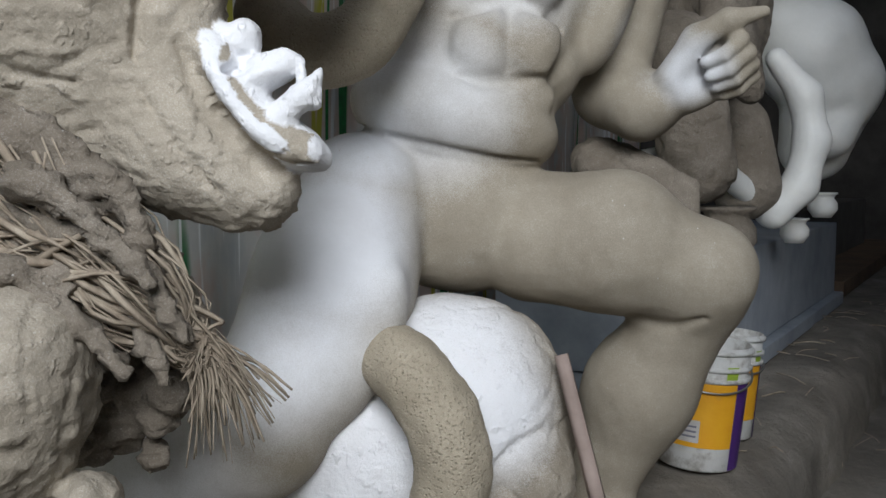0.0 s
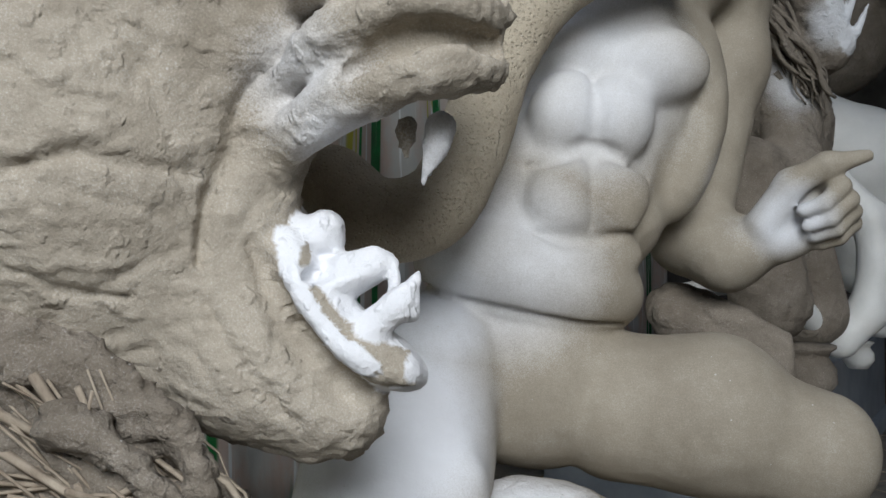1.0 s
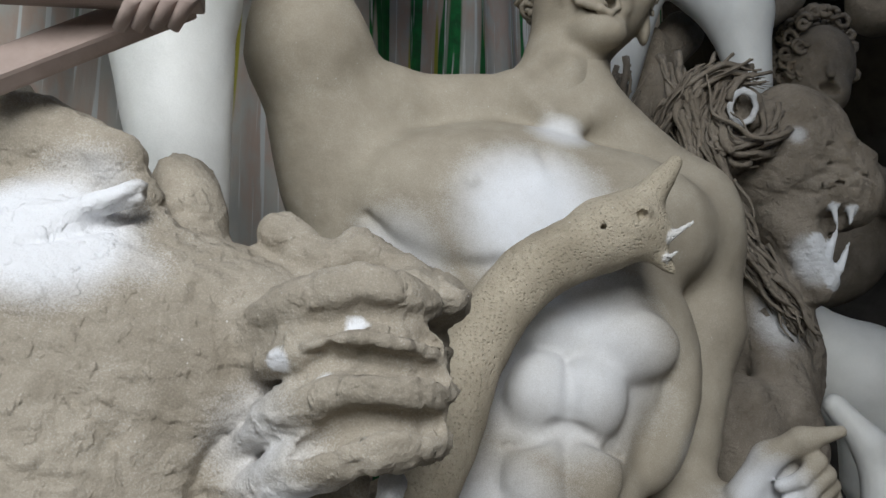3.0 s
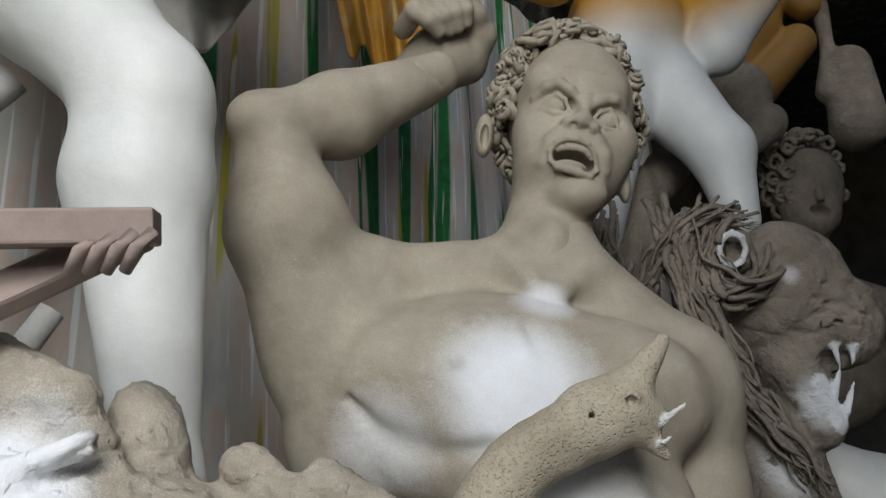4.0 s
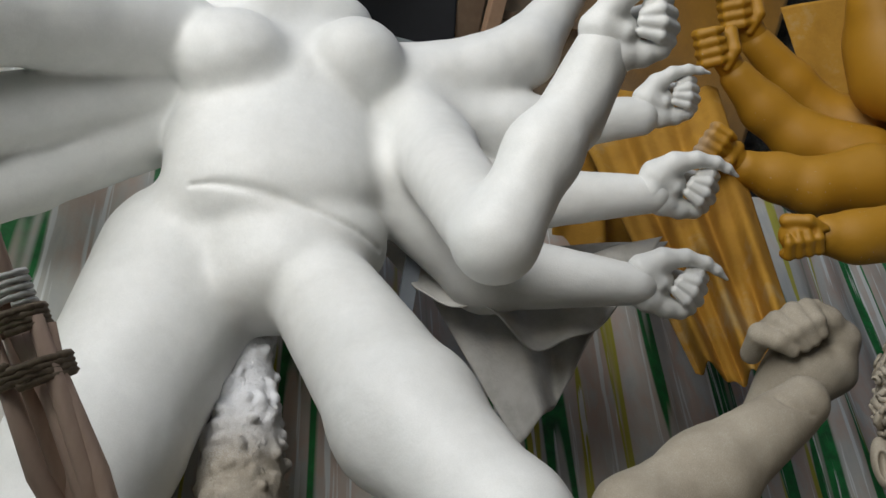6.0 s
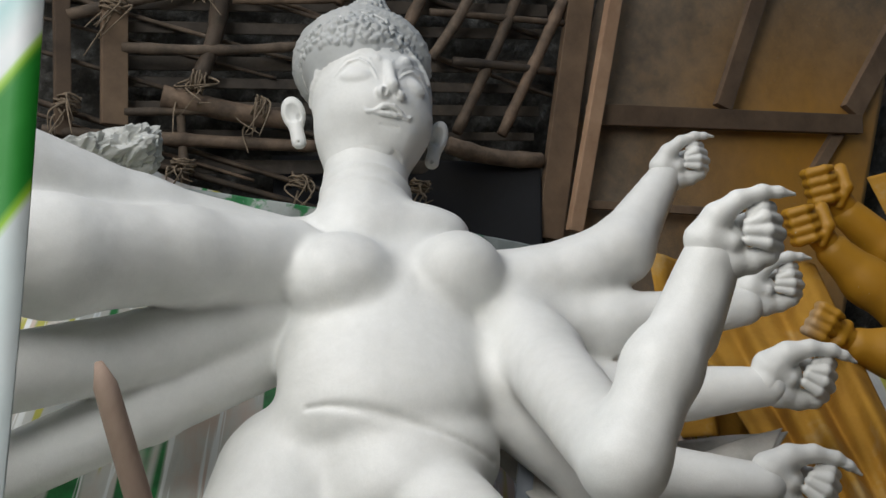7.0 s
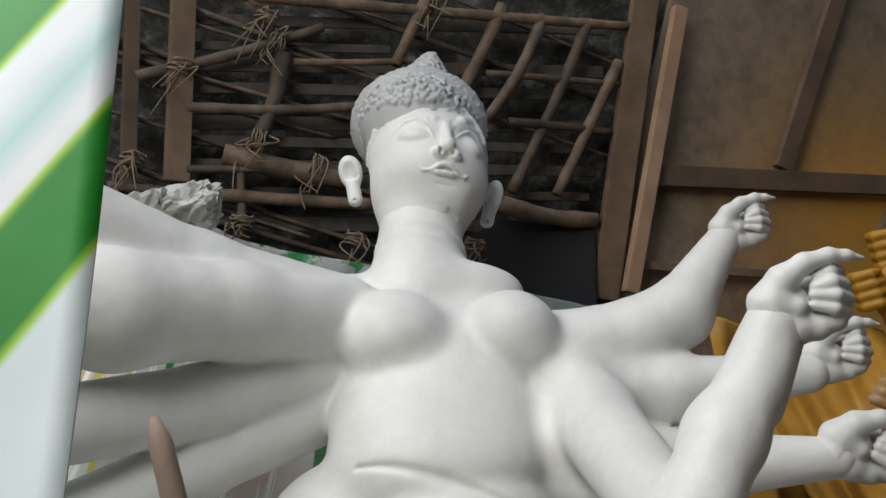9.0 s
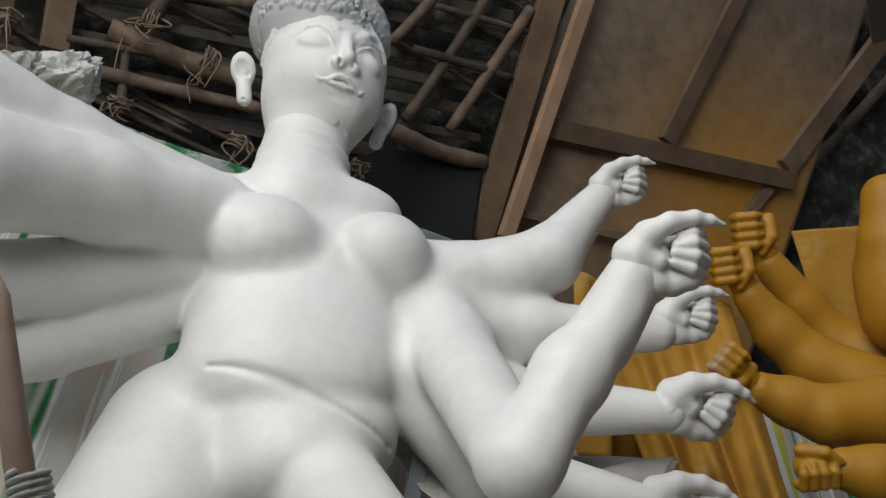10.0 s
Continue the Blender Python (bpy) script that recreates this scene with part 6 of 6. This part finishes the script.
def bucket(at, s, turn, lean):
    root = new("paint_bucket")
    white = surface("stained_white_plastic", [(0.35, (0.3, 0.28, 0.25)), (0.5, (0.62, 0.62, 0.6)), (0.7, (0.72, 0.73, 0.72))], 16, 0.4, ((60, 0.3, 0.003),))
    orange, purple = surface("orange_label", [(0.25, (0.55, 0.33, 0.1)), (0.4, (0.75, 0.36, 0.015)), (0.7, (0.8, 0.42, 0.02))], 14, 0.45), plain("purple_label", (0.085, 0.03, 0.2), 0.45)
    r0, r1, h = 0.088 * s, 0.098 * s, 0.275 * s

    def at_z(z, out=0.0):
        return r0 + (r1 - r0) * z / h + out
    body = part("body", lathe([(0.002, 0.004), (r0 - 0.006, 0.0), (r0, 0.006), (at_z(h), h), (at_z(h) - 0.004, h), (r0 - 0.006, 0.012), (0.002, 0.012)]), white, root)
    for z in (0.74, 0.83, 0.965):
        part("rim_ring", lathe([(at_z(z * h, 0.0005), z * h - 0.006), (at_z(z * h, 0.0065), z * h - 0.004), (at_z(z * h, 0.0065), z * h + 0.004), (at_z(z * h, 0.0005), z * h + 0.006)]), white, root)
    part("label", lathe([(at_z(0.2 * h, 0.001), 0.2 * h), (at_z(0.72 * h, 0.001), 0.72 * h)], 20, -2.7, -1.02), orange, root, "torn orange paper label")
    part("label", lathe([(at_z(0.02 * h, 0.0015), 0.02 * h), (at_z(0.72 * h, 0.0015), 0.72 * h)], 12, -1.02, -0.35), purple, root, "dark purple label band")
    part("label", lathe([(at_z(0.24 * h, 0.002), 0.24 * h), (at_z(0.42 * h, 0.002), 0.42 * h)], 8, -2.35, -1.85), plain("pale_label", (0.6, 0.58, 0.56), 0.5), root, "small pale printed label")
    for z in (0.28, 0.32, 0.36):
        part("print_bar", lathe([(at_z(z * h, 0.003), z * h), (at_z(z * h, 0.003), z * h + 0.005)], 8, -2.3, -1.92), plain("grey_print", (0.2, 0.2, 0.25), 0.5), root)
    part("splash", lathe([(at_z(0.78 * h, 0.001), 0.75 * h), (at_z(0.9 * h, 0.001), 0.86 * h)], 8, -1.35, -1.05), plain("lime_splash", (0.35, 0.5, 0.05), 0.5), root, "lime green paint splash")
    pts = [((at_z(0.8 * h) + 0.008) * math.cos(a), (at_z(0.8 * h) + 0.008) * math.sin(a), 0.80 * h - 0.04 * s * math.sin(-a)) for a in np.linspace(-3.1, -0.05, 30)]
    w = tube_part("handle", pts, 0.0028, plain("dull_wire", (0.4, 0.4, 0.38), 0.4, 0.8), sides=6)
    w.parent = root
    root.matrix_world = Matrix.Translation(at) @ pose(0, 0, 0, lean, 4, turn)
    return tagged(root, "paint-splashed white plastic bucket with orange and purple label on the ledge", "bucket", "paint buckets")


bucket((*(0.639, 2.145, 0.320)[:2], LEDGE + 0.004), 1.12, 0, 0)
bucket((*(0.769, 2.384, 0.320)[:2], LEDGE + 0.004), 1.05, 25, 0)

# ---- grey pedestal beyond the buckets, with what stands on it ----
P0, P1 = V((1.252, 3.376, 0.320)), V((2.180, 4.777, 0.320))
S = P0 - A * 0.9


def block(name, a, b, deep, z0, z1, mat, label, category):
    m = frame_of(Vector((a + b) / 2 - F * deep / 2) + Vector((0, 0, (z0 + z1) / 2 - a[2])), A, UP)
    return tagged(part(name, slab((np.linalg.norm(b - a), deep, z1 - z0), m, 0.008), mat), label, category)


block("pedestal", S, P1, 0.7, LEDGE + 0.075, LEDGE + 0.46, GREYBOX, "grey painted plank pedestal under the far statues", "pedestal")
block("base_board", S + F * 0.04, P1 + A * 0.06 + F * 0.04, 0.9, LEDGE + 0.005, LEDGE + 0.07, GREYBOX, "worn grey base board on the earth ledge", "board")
block("base_board", P1 + A * 0.3, P1 + A * 4, 0.9, LEDGE + 0.005, LEDGE + 0.10, WOOD, "dark wooden base board along the ledge", "board")
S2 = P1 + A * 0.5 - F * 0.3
# second pedestal, darkened by colour in place of shade
block("pedestal", S2, S2 + A * 3, 0.7, LEDGE + 0.1, LEDGE + 0.5, DARK, "pedestal beyond with its shade put into a near-black colour", "pedestal")


def pot(c, r, mat, label):
    c = Vector(c)
    bm = lathe([(0.01, 0), (r * 0.6, 0), (r * 0.98, r * 0.55), (r * 0.95, r * 1.0), (r * 0.72, r * 1.35), (r * 0.78, r * 1.5), (r * 0.95, r * 1.62), (r * 0.95, r * 1.72), (r * 0.7, r * 1.66), (r * 0.6, r * 1.35), (0.01, r * 0.8)], 28)
    ob = part("clay_pot", bm, mat)
    ob.matrix_world = Matrix.Translation(c)
    return tagged(ob, label, "pot")


def curl_statue(name, lists, mat, label, voxel=0.009, sprays=()):
    f = Form(voxel)
    for pts in lists:
        for (a, ra), (b, rb) in zip(pts, pts[1:]):
            f.cap(a, ra, b, rb, 0.03)
    for s in sprays:
        f.spray(*s)
    return statue(name, f, mat, label)


pot((0.820, 2.500, 0.808), 0.085, DARKCLAY, "grey clay pot with a flared rim on the pedestal")
pot((1.339, 3.300, 0.785), 0.055, WHITE, "small white clay cup on the pedestal")
pot((1.574, 3.600, 0.867), 0.06, WHITE, "small white clay cup on the pedestal")
curl_statue("crescent_statue", [[((1.137, 3.000, 1.437), 0.0385), ((1.238, 3.000, 1.313), 0.0541), ((1.267, 3.000, 1.160), 0.0582), ((1.230, 3.000, 1.005), 0.0585), ((1.145, 3.000, 0.911), 0.0547)],
                                [((0.553, 2.700, 1.088), 0.0245), ((0.741, 2.750, 1.112), 0.0321), ((0.917, 2.850, 1.053), 0.0370), ((1.125, 3.000, 0.923), 0.0469)]], WHITE, "white-coated curved horn standing on the pedestal")
curl_statue("white_statue", [[((1.301, 3.600, 1.706), 0.1379), ((1.491, 3.600, 1.548), 0.2192), ((1.588, 3.600, 1.411), 0.1968), ((1.571, 3.700, 1.161), 0.1437)], [((1.458, 3.700, 1.632), 0.1657), ((1.679, 3.500, 1.401), 0.0585), ((1.552, 3.500, 1.200), 0.0905)]], WHITE, "white primed seated statue beyond the lion")
curl_statue("clay_panel_statue", [[((1.000, 3.000, 1.198), 0.1163), ((1.045, 3.000, 1.005), 0.1169)], [((0.809, 2.750, 1.823), 0.1029), ((0.865, 2.700, 1.576), 0.0832), ((0.903, 2.650, 1.409), 0.0485)], [((0.767, 2.800, 1.674), 0.0782), ((0.791, 2.800, 1.431), 0.0687)]], DARKCLAY, "rough dark clay limb with a pale sprayed patch", sprays=[((0.850, 2.600, 1.679), 0.08, 0.6, 0.6)])


def far_demon():
    f = Form(0.012)
    f.ell((1.640, 4.100, 3.053), (0.16, 0.17, 0.21), (-10, 10, 0), 0.04)
    f.ell((1.622, 4.050, 2.890), (0.12, 0.12, 0.10), k=0.05)
    f.cap((1.621, 3.950, 3.022), 0.0132, (1.606, 3.900, 2.933), 0.0207, 0.02)
    f.ell((1.616, 3.930, 2.883), (0.05, 0.07, 0.028), (0, 20, 0), 0.01, -1)
    f.cap((1.589, 4.150, 2.798), 0.1085, (1.514, 4.200, 2.563), 0.1618, 0.05).ell((1.613, 4.300, 2.305), (0.4, 0.25, 0.4), k=0.08)
    f.cap((1.768, 4.200, 2.495), 0.1339, (1.920, 4.000, 2.385), 0.1011, 0.05)
    rng = random.Random(9)
    c0 = V((1.642, 4.120, 3.105))
    for i in range(170):
        az, el = rng.uniform(0, 6.28), rng.uniform(-0.7, 1.3)
        d = V((math.cos(az) * math.cos(el), math.sin(az) * math.cos(el), math.sin(el)))
        if d @ unit((0.4, -1, -0.2)) > 0.4:
            continue
        p, r = c0 + d * V((0.18, 0.2, 0.23)), rng.uniform(0.02, 0.035)
        f.tube([p + V((r * math.cos(a), rng.gauss(0, 0.004), r * math.sin(a))) for a in np.linspace(0, 7, 12)], 0.013, 5)
    # the dark clay colour puts deep shade into this grey statue
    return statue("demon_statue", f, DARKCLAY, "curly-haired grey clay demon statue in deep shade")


far_demon()
# far yellow statue, its shade carried by the dark material colour
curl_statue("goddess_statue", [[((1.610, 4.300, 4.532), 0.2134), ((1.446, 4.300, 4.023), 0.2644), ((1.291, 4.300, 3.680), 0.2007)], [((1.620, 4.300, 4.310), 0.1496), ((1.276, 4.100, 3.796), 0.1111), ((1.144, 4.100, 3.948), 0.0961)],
                                      [((1.754, 4.200, 3.909), 0.1016), ((1.341, 4.200, 3.493), 0.1268), ((1.191, 4.100, 3.374), 0.1073)], [((1.828, 4.200, 4.132), 0.0861), ((1.660, 4.200, 4.338), 0.0822)], [((1.212, 4.100, 3.742), 0.1108), ((1.241, 4.100, 3.367), 0.0803)]], DIMYELLOW,
            "yellow clay statue with deep shade put into its brown colour", 0.014, [((1.439, 4.200, 3.962), 1.6, 0.1, 1.0)])
# dim figures: part of their shade is put into the dark clay colour
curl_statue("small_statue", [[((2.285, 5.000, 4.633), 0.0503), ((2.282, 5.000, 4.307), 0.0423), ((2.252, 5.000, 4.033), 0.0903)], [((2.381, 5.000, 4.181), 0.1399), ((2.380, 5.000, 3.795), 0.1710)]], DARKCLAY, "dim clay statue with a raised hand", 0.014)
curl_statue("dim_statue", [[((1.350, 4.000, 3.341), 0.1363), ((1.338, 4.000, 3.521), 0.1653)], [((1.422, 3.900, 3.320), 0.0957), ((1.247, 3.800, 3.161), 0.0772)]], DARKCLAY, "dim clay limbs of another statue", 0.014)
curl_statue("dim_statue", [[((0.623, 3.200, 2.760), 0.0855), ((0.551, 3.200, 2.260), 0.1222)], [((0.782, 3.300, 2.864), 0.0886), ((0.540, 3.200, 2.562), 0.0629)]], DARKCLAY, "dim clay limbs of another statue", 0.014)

# ---- props, poles and clutter round the white goddess ----


def trunk():
    """A straw core lumpily plastered with whitish clay."""
    f = Form(0.008)
    rng = random.Random(3)
    a, b, c = V((-1.367, 1.680, 3.069)), V((-1.348, 1.680, 2.643)), V((-1.310, 1.660, 2.212))
    pts = spline([a, b, c, c - UP * 0.5], 6)
    n = len(pts) - 1
    for i in range(n):
        f.cap(pts[i], 0.05 + 0.045 * min(i / 6, 1), pts[i + 1], 0.05 + 0.045 * min((i + 1) / 6, 1), 0.03)
    for i in range(420):
        t = rng.random()
        p = pts[int(t * n)]
        an = rng.uniform(0, 6.28)
        r = 0.05 + 0.05 * min(t * 3, 1)
        f.ell(p + V((r * math.cos(an), r * math.sin(an), rng.uniform(-0.05, 0.05))), [rng.uniform(0.01, 0.024) for _ in range(3)], [rng.uniform(0, 180) for _ in range(3)], 0.008)
    f.spray(a, 0.35, 0.4, 1.0)
    f.waves = [("lump", 0.03, 0.004), ("flake", 0.03, 0.003)]
    return statue("clay_support", f, ROUGH, "lumpy support post plastered with whitened clay", "post")


trunk()
STAKE = surface("peeled_stake_wood", [(0.3, (0.34, 0.235, 0.175)), (0.7, (0.56, 0.42, 0.33))], 6, 0.8, ((60, 0.5, 0.003), (220, 0.3, 0.001)), (1, 1, 0.3))
GREYWOOD = surface("whitened_wood", [(0.3, (0.3, 0.29, 0.27)), (0.7, (0.55, 0.54, 0.52))], 8, 0.85, ((40, 0.5, 0.004),))
pole("support_pole", (-1.143, 1.550, 2.142), (-0.878, 1.600, 2.427), 0.0383, GREYWOOD, "whitewashed round pole propping the white leg", bend=0.0, nodes=False)
pole("support_pole", (-0.931, 1.700, 1.792), (-0.830, 1.750, 1.990), 0.0313, GREYWOOD, "whitewashed round pole propping the white leg", bend=0.0, nodes=False)
tagged(part("steel_strap", beam((-0.973, 1.950, 3.375), (-1.029, 1.950, 3.133), 0.05, 0.012, tuple(F), 0.002), GREYBOX), "grey flat steel strap behind the goddess", "strap")
pole("leaning_stick", (0.280, 1.500, 0.455), (0.215, 1.550, 0.722), 0.016, PALEWOOD, "splintered pale wooden stick leaning on the ledge", 5, 0.0, False)


def plank_rest():
    """Two crossed battens with a frayed rope knot at their end."""
    root = new("plank_frame")
    part("plank", beam(V((-0.683, 0.980, 1.883)), V((-0.357, 1.050, 1.895)), 0.07, 0.04, (0, -0.25, 1), 0.004), PALEWOOD, root)
    part("brace", beam(V((-0.607, 1.030, 1.779)), V((-0.392, 1.100, 1.912)), 0.05, 0.03, (0, -1, 0.4), 0.006), PALEWOOD, root)
    for i in range(4):
        p = V((-0.424, 1.020, 1.867)) + V((0.021 * i, 0, -0.003))
        t = tube_part("rope_turn", [p + V((-0.018, 0, -0.030)), p + V((0.0, -0.014, -0.008)), p + V((0.012, -0.004, 0.014))], [0.007, 0.0095, 0.007], PALEWOOD, root, sides=8)
    return tagged(root, "pale pink planks lashed together beside the lion", "planks")


plank_rest()


def tied_pole():
    root = new("tied_pole")
    a, b = V((-0.924, 0.501, 2.732)), V((-0.918, 0.721, 2.423))
    low = b + (b - a) * 1.2
    pts = [a + (low - a) * t for t in np.linspace(0, 1, 24)]
    tube_part("pole", pts, [0.006] + [0.017 + 0.006 * i / 24 for i in range(23)], STAKE, root)
    rng = random.Random(2)
    k = V((-0.889, 0.716, 2.395))
    for i in range(6):
        o = V((rng.uniform(-0.03, 0.035), rng.uniform(-0.03, 0.02), 0))
        e = k + (low - a) * 0.4 + V((rng.uniform(-0.03, 0.12), rng.uniform(-0.06, 0.02), 0))
        tube_part("stake", [k + o - (low - a) * 0.06, (k + e) / 2 + o, e], [0.011, 0.014, 0.016], STAKE, root, sides=8)
    w = unit(low - a)
    u = unit(np.cross(w, (1, 0.2, 0)))
    v = np.cross(w, u)
    for j, c in enumerate((k, k - w * 0.07)):
        tube_part("rope_turn", [c + w * 0.03 * t + 0.047 * (1 - 0.25 * j) * (u * math.cos(t * 25) + v * math.sin(t * 25)) for t in np.linspace(0, 1, 50)], 0.006, ROPE, root, sides=5)
    c = V((-0.906, 0.659, 2.509))
    tube_part("string", [c + w * 0.05 * t + 0.024 * (u * math.cos(t * 31) + v * math.sin(t * 31)) for t in np.linspace(0, 1, 50)], 0.005, plain("white_string", (0.7, 0.69, 0.66), 0.9), root, sides=5)
    return tagged(root, "brown bamboo pole with stakes tied on by rope", "pole")


tied_pole()

# ---- straw bundle and mane at the lion's chest ----


def straw_bundle():
    rng = random.Random(12)
    vs, fs, n = [], [], 0
    knot = V((-0.323, 1.080, 0.842))
    for i in range(700):
        s = V((-0.563, 1.050, 1.014)) + V((rng.uniform(-0.07, 0.12), rng.gauss(0, 0.03), rng.uniform(-0.11, 0.09)))
        m = V((-0.406, 1.060, 0.916)) + V((rng.gauss(0, 0.03), rng.gauss(0, 0.025), rng.gauss(0, 0.026)))
        e = knot + V((rng.gauss(0, 0.012), rng.gauss(0, 0.012), rng.gauss(0, 0.012)))
        an = rng.uniform(-1.6, -0.4)
        ln = rng.uniform(0.06, 0.18) if i % 5 == 0 else rng.uniform(0.005, 0.05)
        tip = knot + V((math.cos(an) * ln * 0.8, rng.uniform(-0.03, 0.03), math.sin(an) * ln))
        p = spline([s, m, e, (e + tip) / 2 + V((0.012, 0, 0.008)), tip], 4)
        v, f = tube(p, np.linspace(0.005, 0.0014, len(p)) * rng.choice((0.25, 0.35, 0.5, 0.7, 1.1)), 4)
        vs.append(v), fs.append(f + n)
        n += len(v)
    ob = new("straw_bundle", grid_mesh("straw_bundle", np.concatenate(vs), np.concatenate(fs)))
    ob.data.materials.append(STRAW)
    return tagged(ob, "frayed straw bundle smeared with dry grey clay", "straw", kind="stuff")


straw_bundle()


def clay_mane():
    f = Form(0.007)
    rng = random.Random(21)
    for i in range(26):
        s = V((-0.557, 1.020, 1.074)) + V((rng.uniform(-0.05, 0.08), rng.gauss(0.02, 0.03), rng.uniform(-0.14, 0.08)))
        e = s + V((rng.uniform(0.1, 0.22), rng.uniform(-0.02, 0.06), rng.uniform(-0.22, -0.1)))
        m = (s + e) / 2 + V((rng.gauss(0, 0.02), rng.gauss(0, 0.02), rng.uniform(0, 0.04)))
        q = spline([s, m, e], 4)
        for j in range(len(q) - 1):
            f.cap(q[j], 0.022 * (1 - 0.07 * j), q[j + 1], 0.022 * (1 - 0.07 * (j + 1)), 0.008)
    f.ell((-0.475, 1.300, 0.799), (0.12, 0.1, 0.13), k=0.03)
    f.ell((-0.549, 1.250, 0.776), (0.12, 0.1, 0.16), k=0.03)
    for i in range(60):
        f.ell(V((-0.463, 1.200, 0.786)) + V((rng.uniform(-0.14, 0.1), rng.gauss(0, 0.03), rng.uniform(-0.14, 0.14))), [rng.uniform(0.015, 0.035) for _ in range(3)], [rng.uniform(0, 90) for _ in range(3)], 0.01)
    f.waves = [("lump", (0.05, 0.02, 0.02), 0.010), ("crack", (0.08, 0.03, 0.03), 0.008), ("flake", (0.04, 0.02, 0.015), 0.006)]
    return statue("lion_mane", f, DARKCLAY, "matted mane of clay-dipped straw locks", "mane")


clay_mane()

# ---- litter on the ledge ----
rng = random.Random(8)
vs, fs, n = [], [], 0
for i in range(140):
    c = EDGE + A * rng.uniform(2.4, 6.0) - F * rng.uniform(-0.9, 0.7)
    c[2] = (LEDGE if (c - EDGE) @ F < 0 else FLOOR) + 0.018
    d = V((rng.gauss(0, 1), rng.gauss(0, 1), 0))
    d = unit(d) * rng.uniform(0.02, 0.09)
    v, f = tube(spline([c - d, c + V((rng.gauss(0, 0.012), rng.gauss(0, 0.012), rng.uniform(0.0, 0.012))), c + d], 4), rng.uniform(0.001, 0.003), 4)
    vs.append(v), fs.append(f + n)
    n += len(v)
litter = new("straw_litter", grid_mesh("straw_litter", np.concatenate(vs), np.concatenate(fs)))
litter.data.materials.append(STRAW)
tagged(litter, "scattered bits of straw on the trodden earth", "straw", kind="stuff")

# ---- plastic bundle, and near-black sheet for the dark void, on top of the backdrop ----


def crumple(name, c, size, mat, label, seed):
    c = V(c)
    bm = bmesh.new()
    bmesh.ops.create_icosphere(bm, subdivisions=5, radius=1)
    for v in bm.verts:
        d = v.co.copy()
        k = 1 + 0.6 * noise.noise(d * 1.6 + Vector((seed, 0, 0))) - 0.45 * abs(noise.noise(d * 3.1 + Vector((0, seed, 0)))) + 0.12 * abs(noise.noise(d * 7))
        v.co = Vector((d.x * size[0], d.y * size[1], d.z * size[2])) * k + Vector(c)
    ob = part(name, bm, mat)
    return tagged(ob, label, "sheet")


crumple("plastic_sheet", (-1.896, 0.929, 4.433), (0.16, 0.1, 0.10), PLASTIC, "crumpled grey plastic sheet stuffed under the roof", 3)
crumple("plastic_sheet", (-2.015, 0.844, 4.365), (0.18, 0.1, 0.06), PLASTIC, "crumpled grey plastic sheet stuffed under the roof", 5)
# added sheet whose near-black colour stands for the unlit gap under the roof
drape("void_sheet", ((-1.826, 1.534, 5.025), (-0.898, 2.316, 5.075), (-1.933, 1.716, 4.657), (-1.041, 2.492, 4.693)), 1.0, 0.012, 0.0, plain("void_black", (0.006, 0.007, 0.010), 0.8), "near-black sheet standing in for the dark void behind the shoulders")
TARP = surface("grey_green_tarpaulin", [(0.3, (0.16, 0.19, 0.18)), (0.56, (0.3, 0.33, 0.32)), (0.6, (0.02, 0.16, 0.05)), (0.66, (0.02, 0.2, 0.06)), (0.7, (0.34, 0.37, 0.36))], 5, 0.5, ((14, 0.4, 0.01),))
drape("tarpaulin", ((-2.019, 1.077, 4.527), (-1.507, 1.592, 4.491), (-2.120, 1.241, 4.303), (-1.608, 1.736, 4.281)), 3.0, 0.012, 0.0, TARP, "grey-green tarpaulin edge stretched behind the white shoulders")
drape("tarpaulin", ((-1.327, 1.796, 4.505), (-0.932, 2.330, 4.531), (-1.457, 1.974, 4.258), (-1.052, 2.465, 4.252)), 3.0, 0.012, 0.0, TARP, "grey-green tarpaulin edge stretched behind the white shoulders")
drape("yellow_cloth", ((0.302, 3.067, 4.838), (0.614, 3.188, 4.858), (0.279, 3.400, 4.336), (0.482, 3.492, 4.338)), 0.6, 0.02, 0.0, YCLOTH, "dull yellow cloth hanging between the yellow arms")
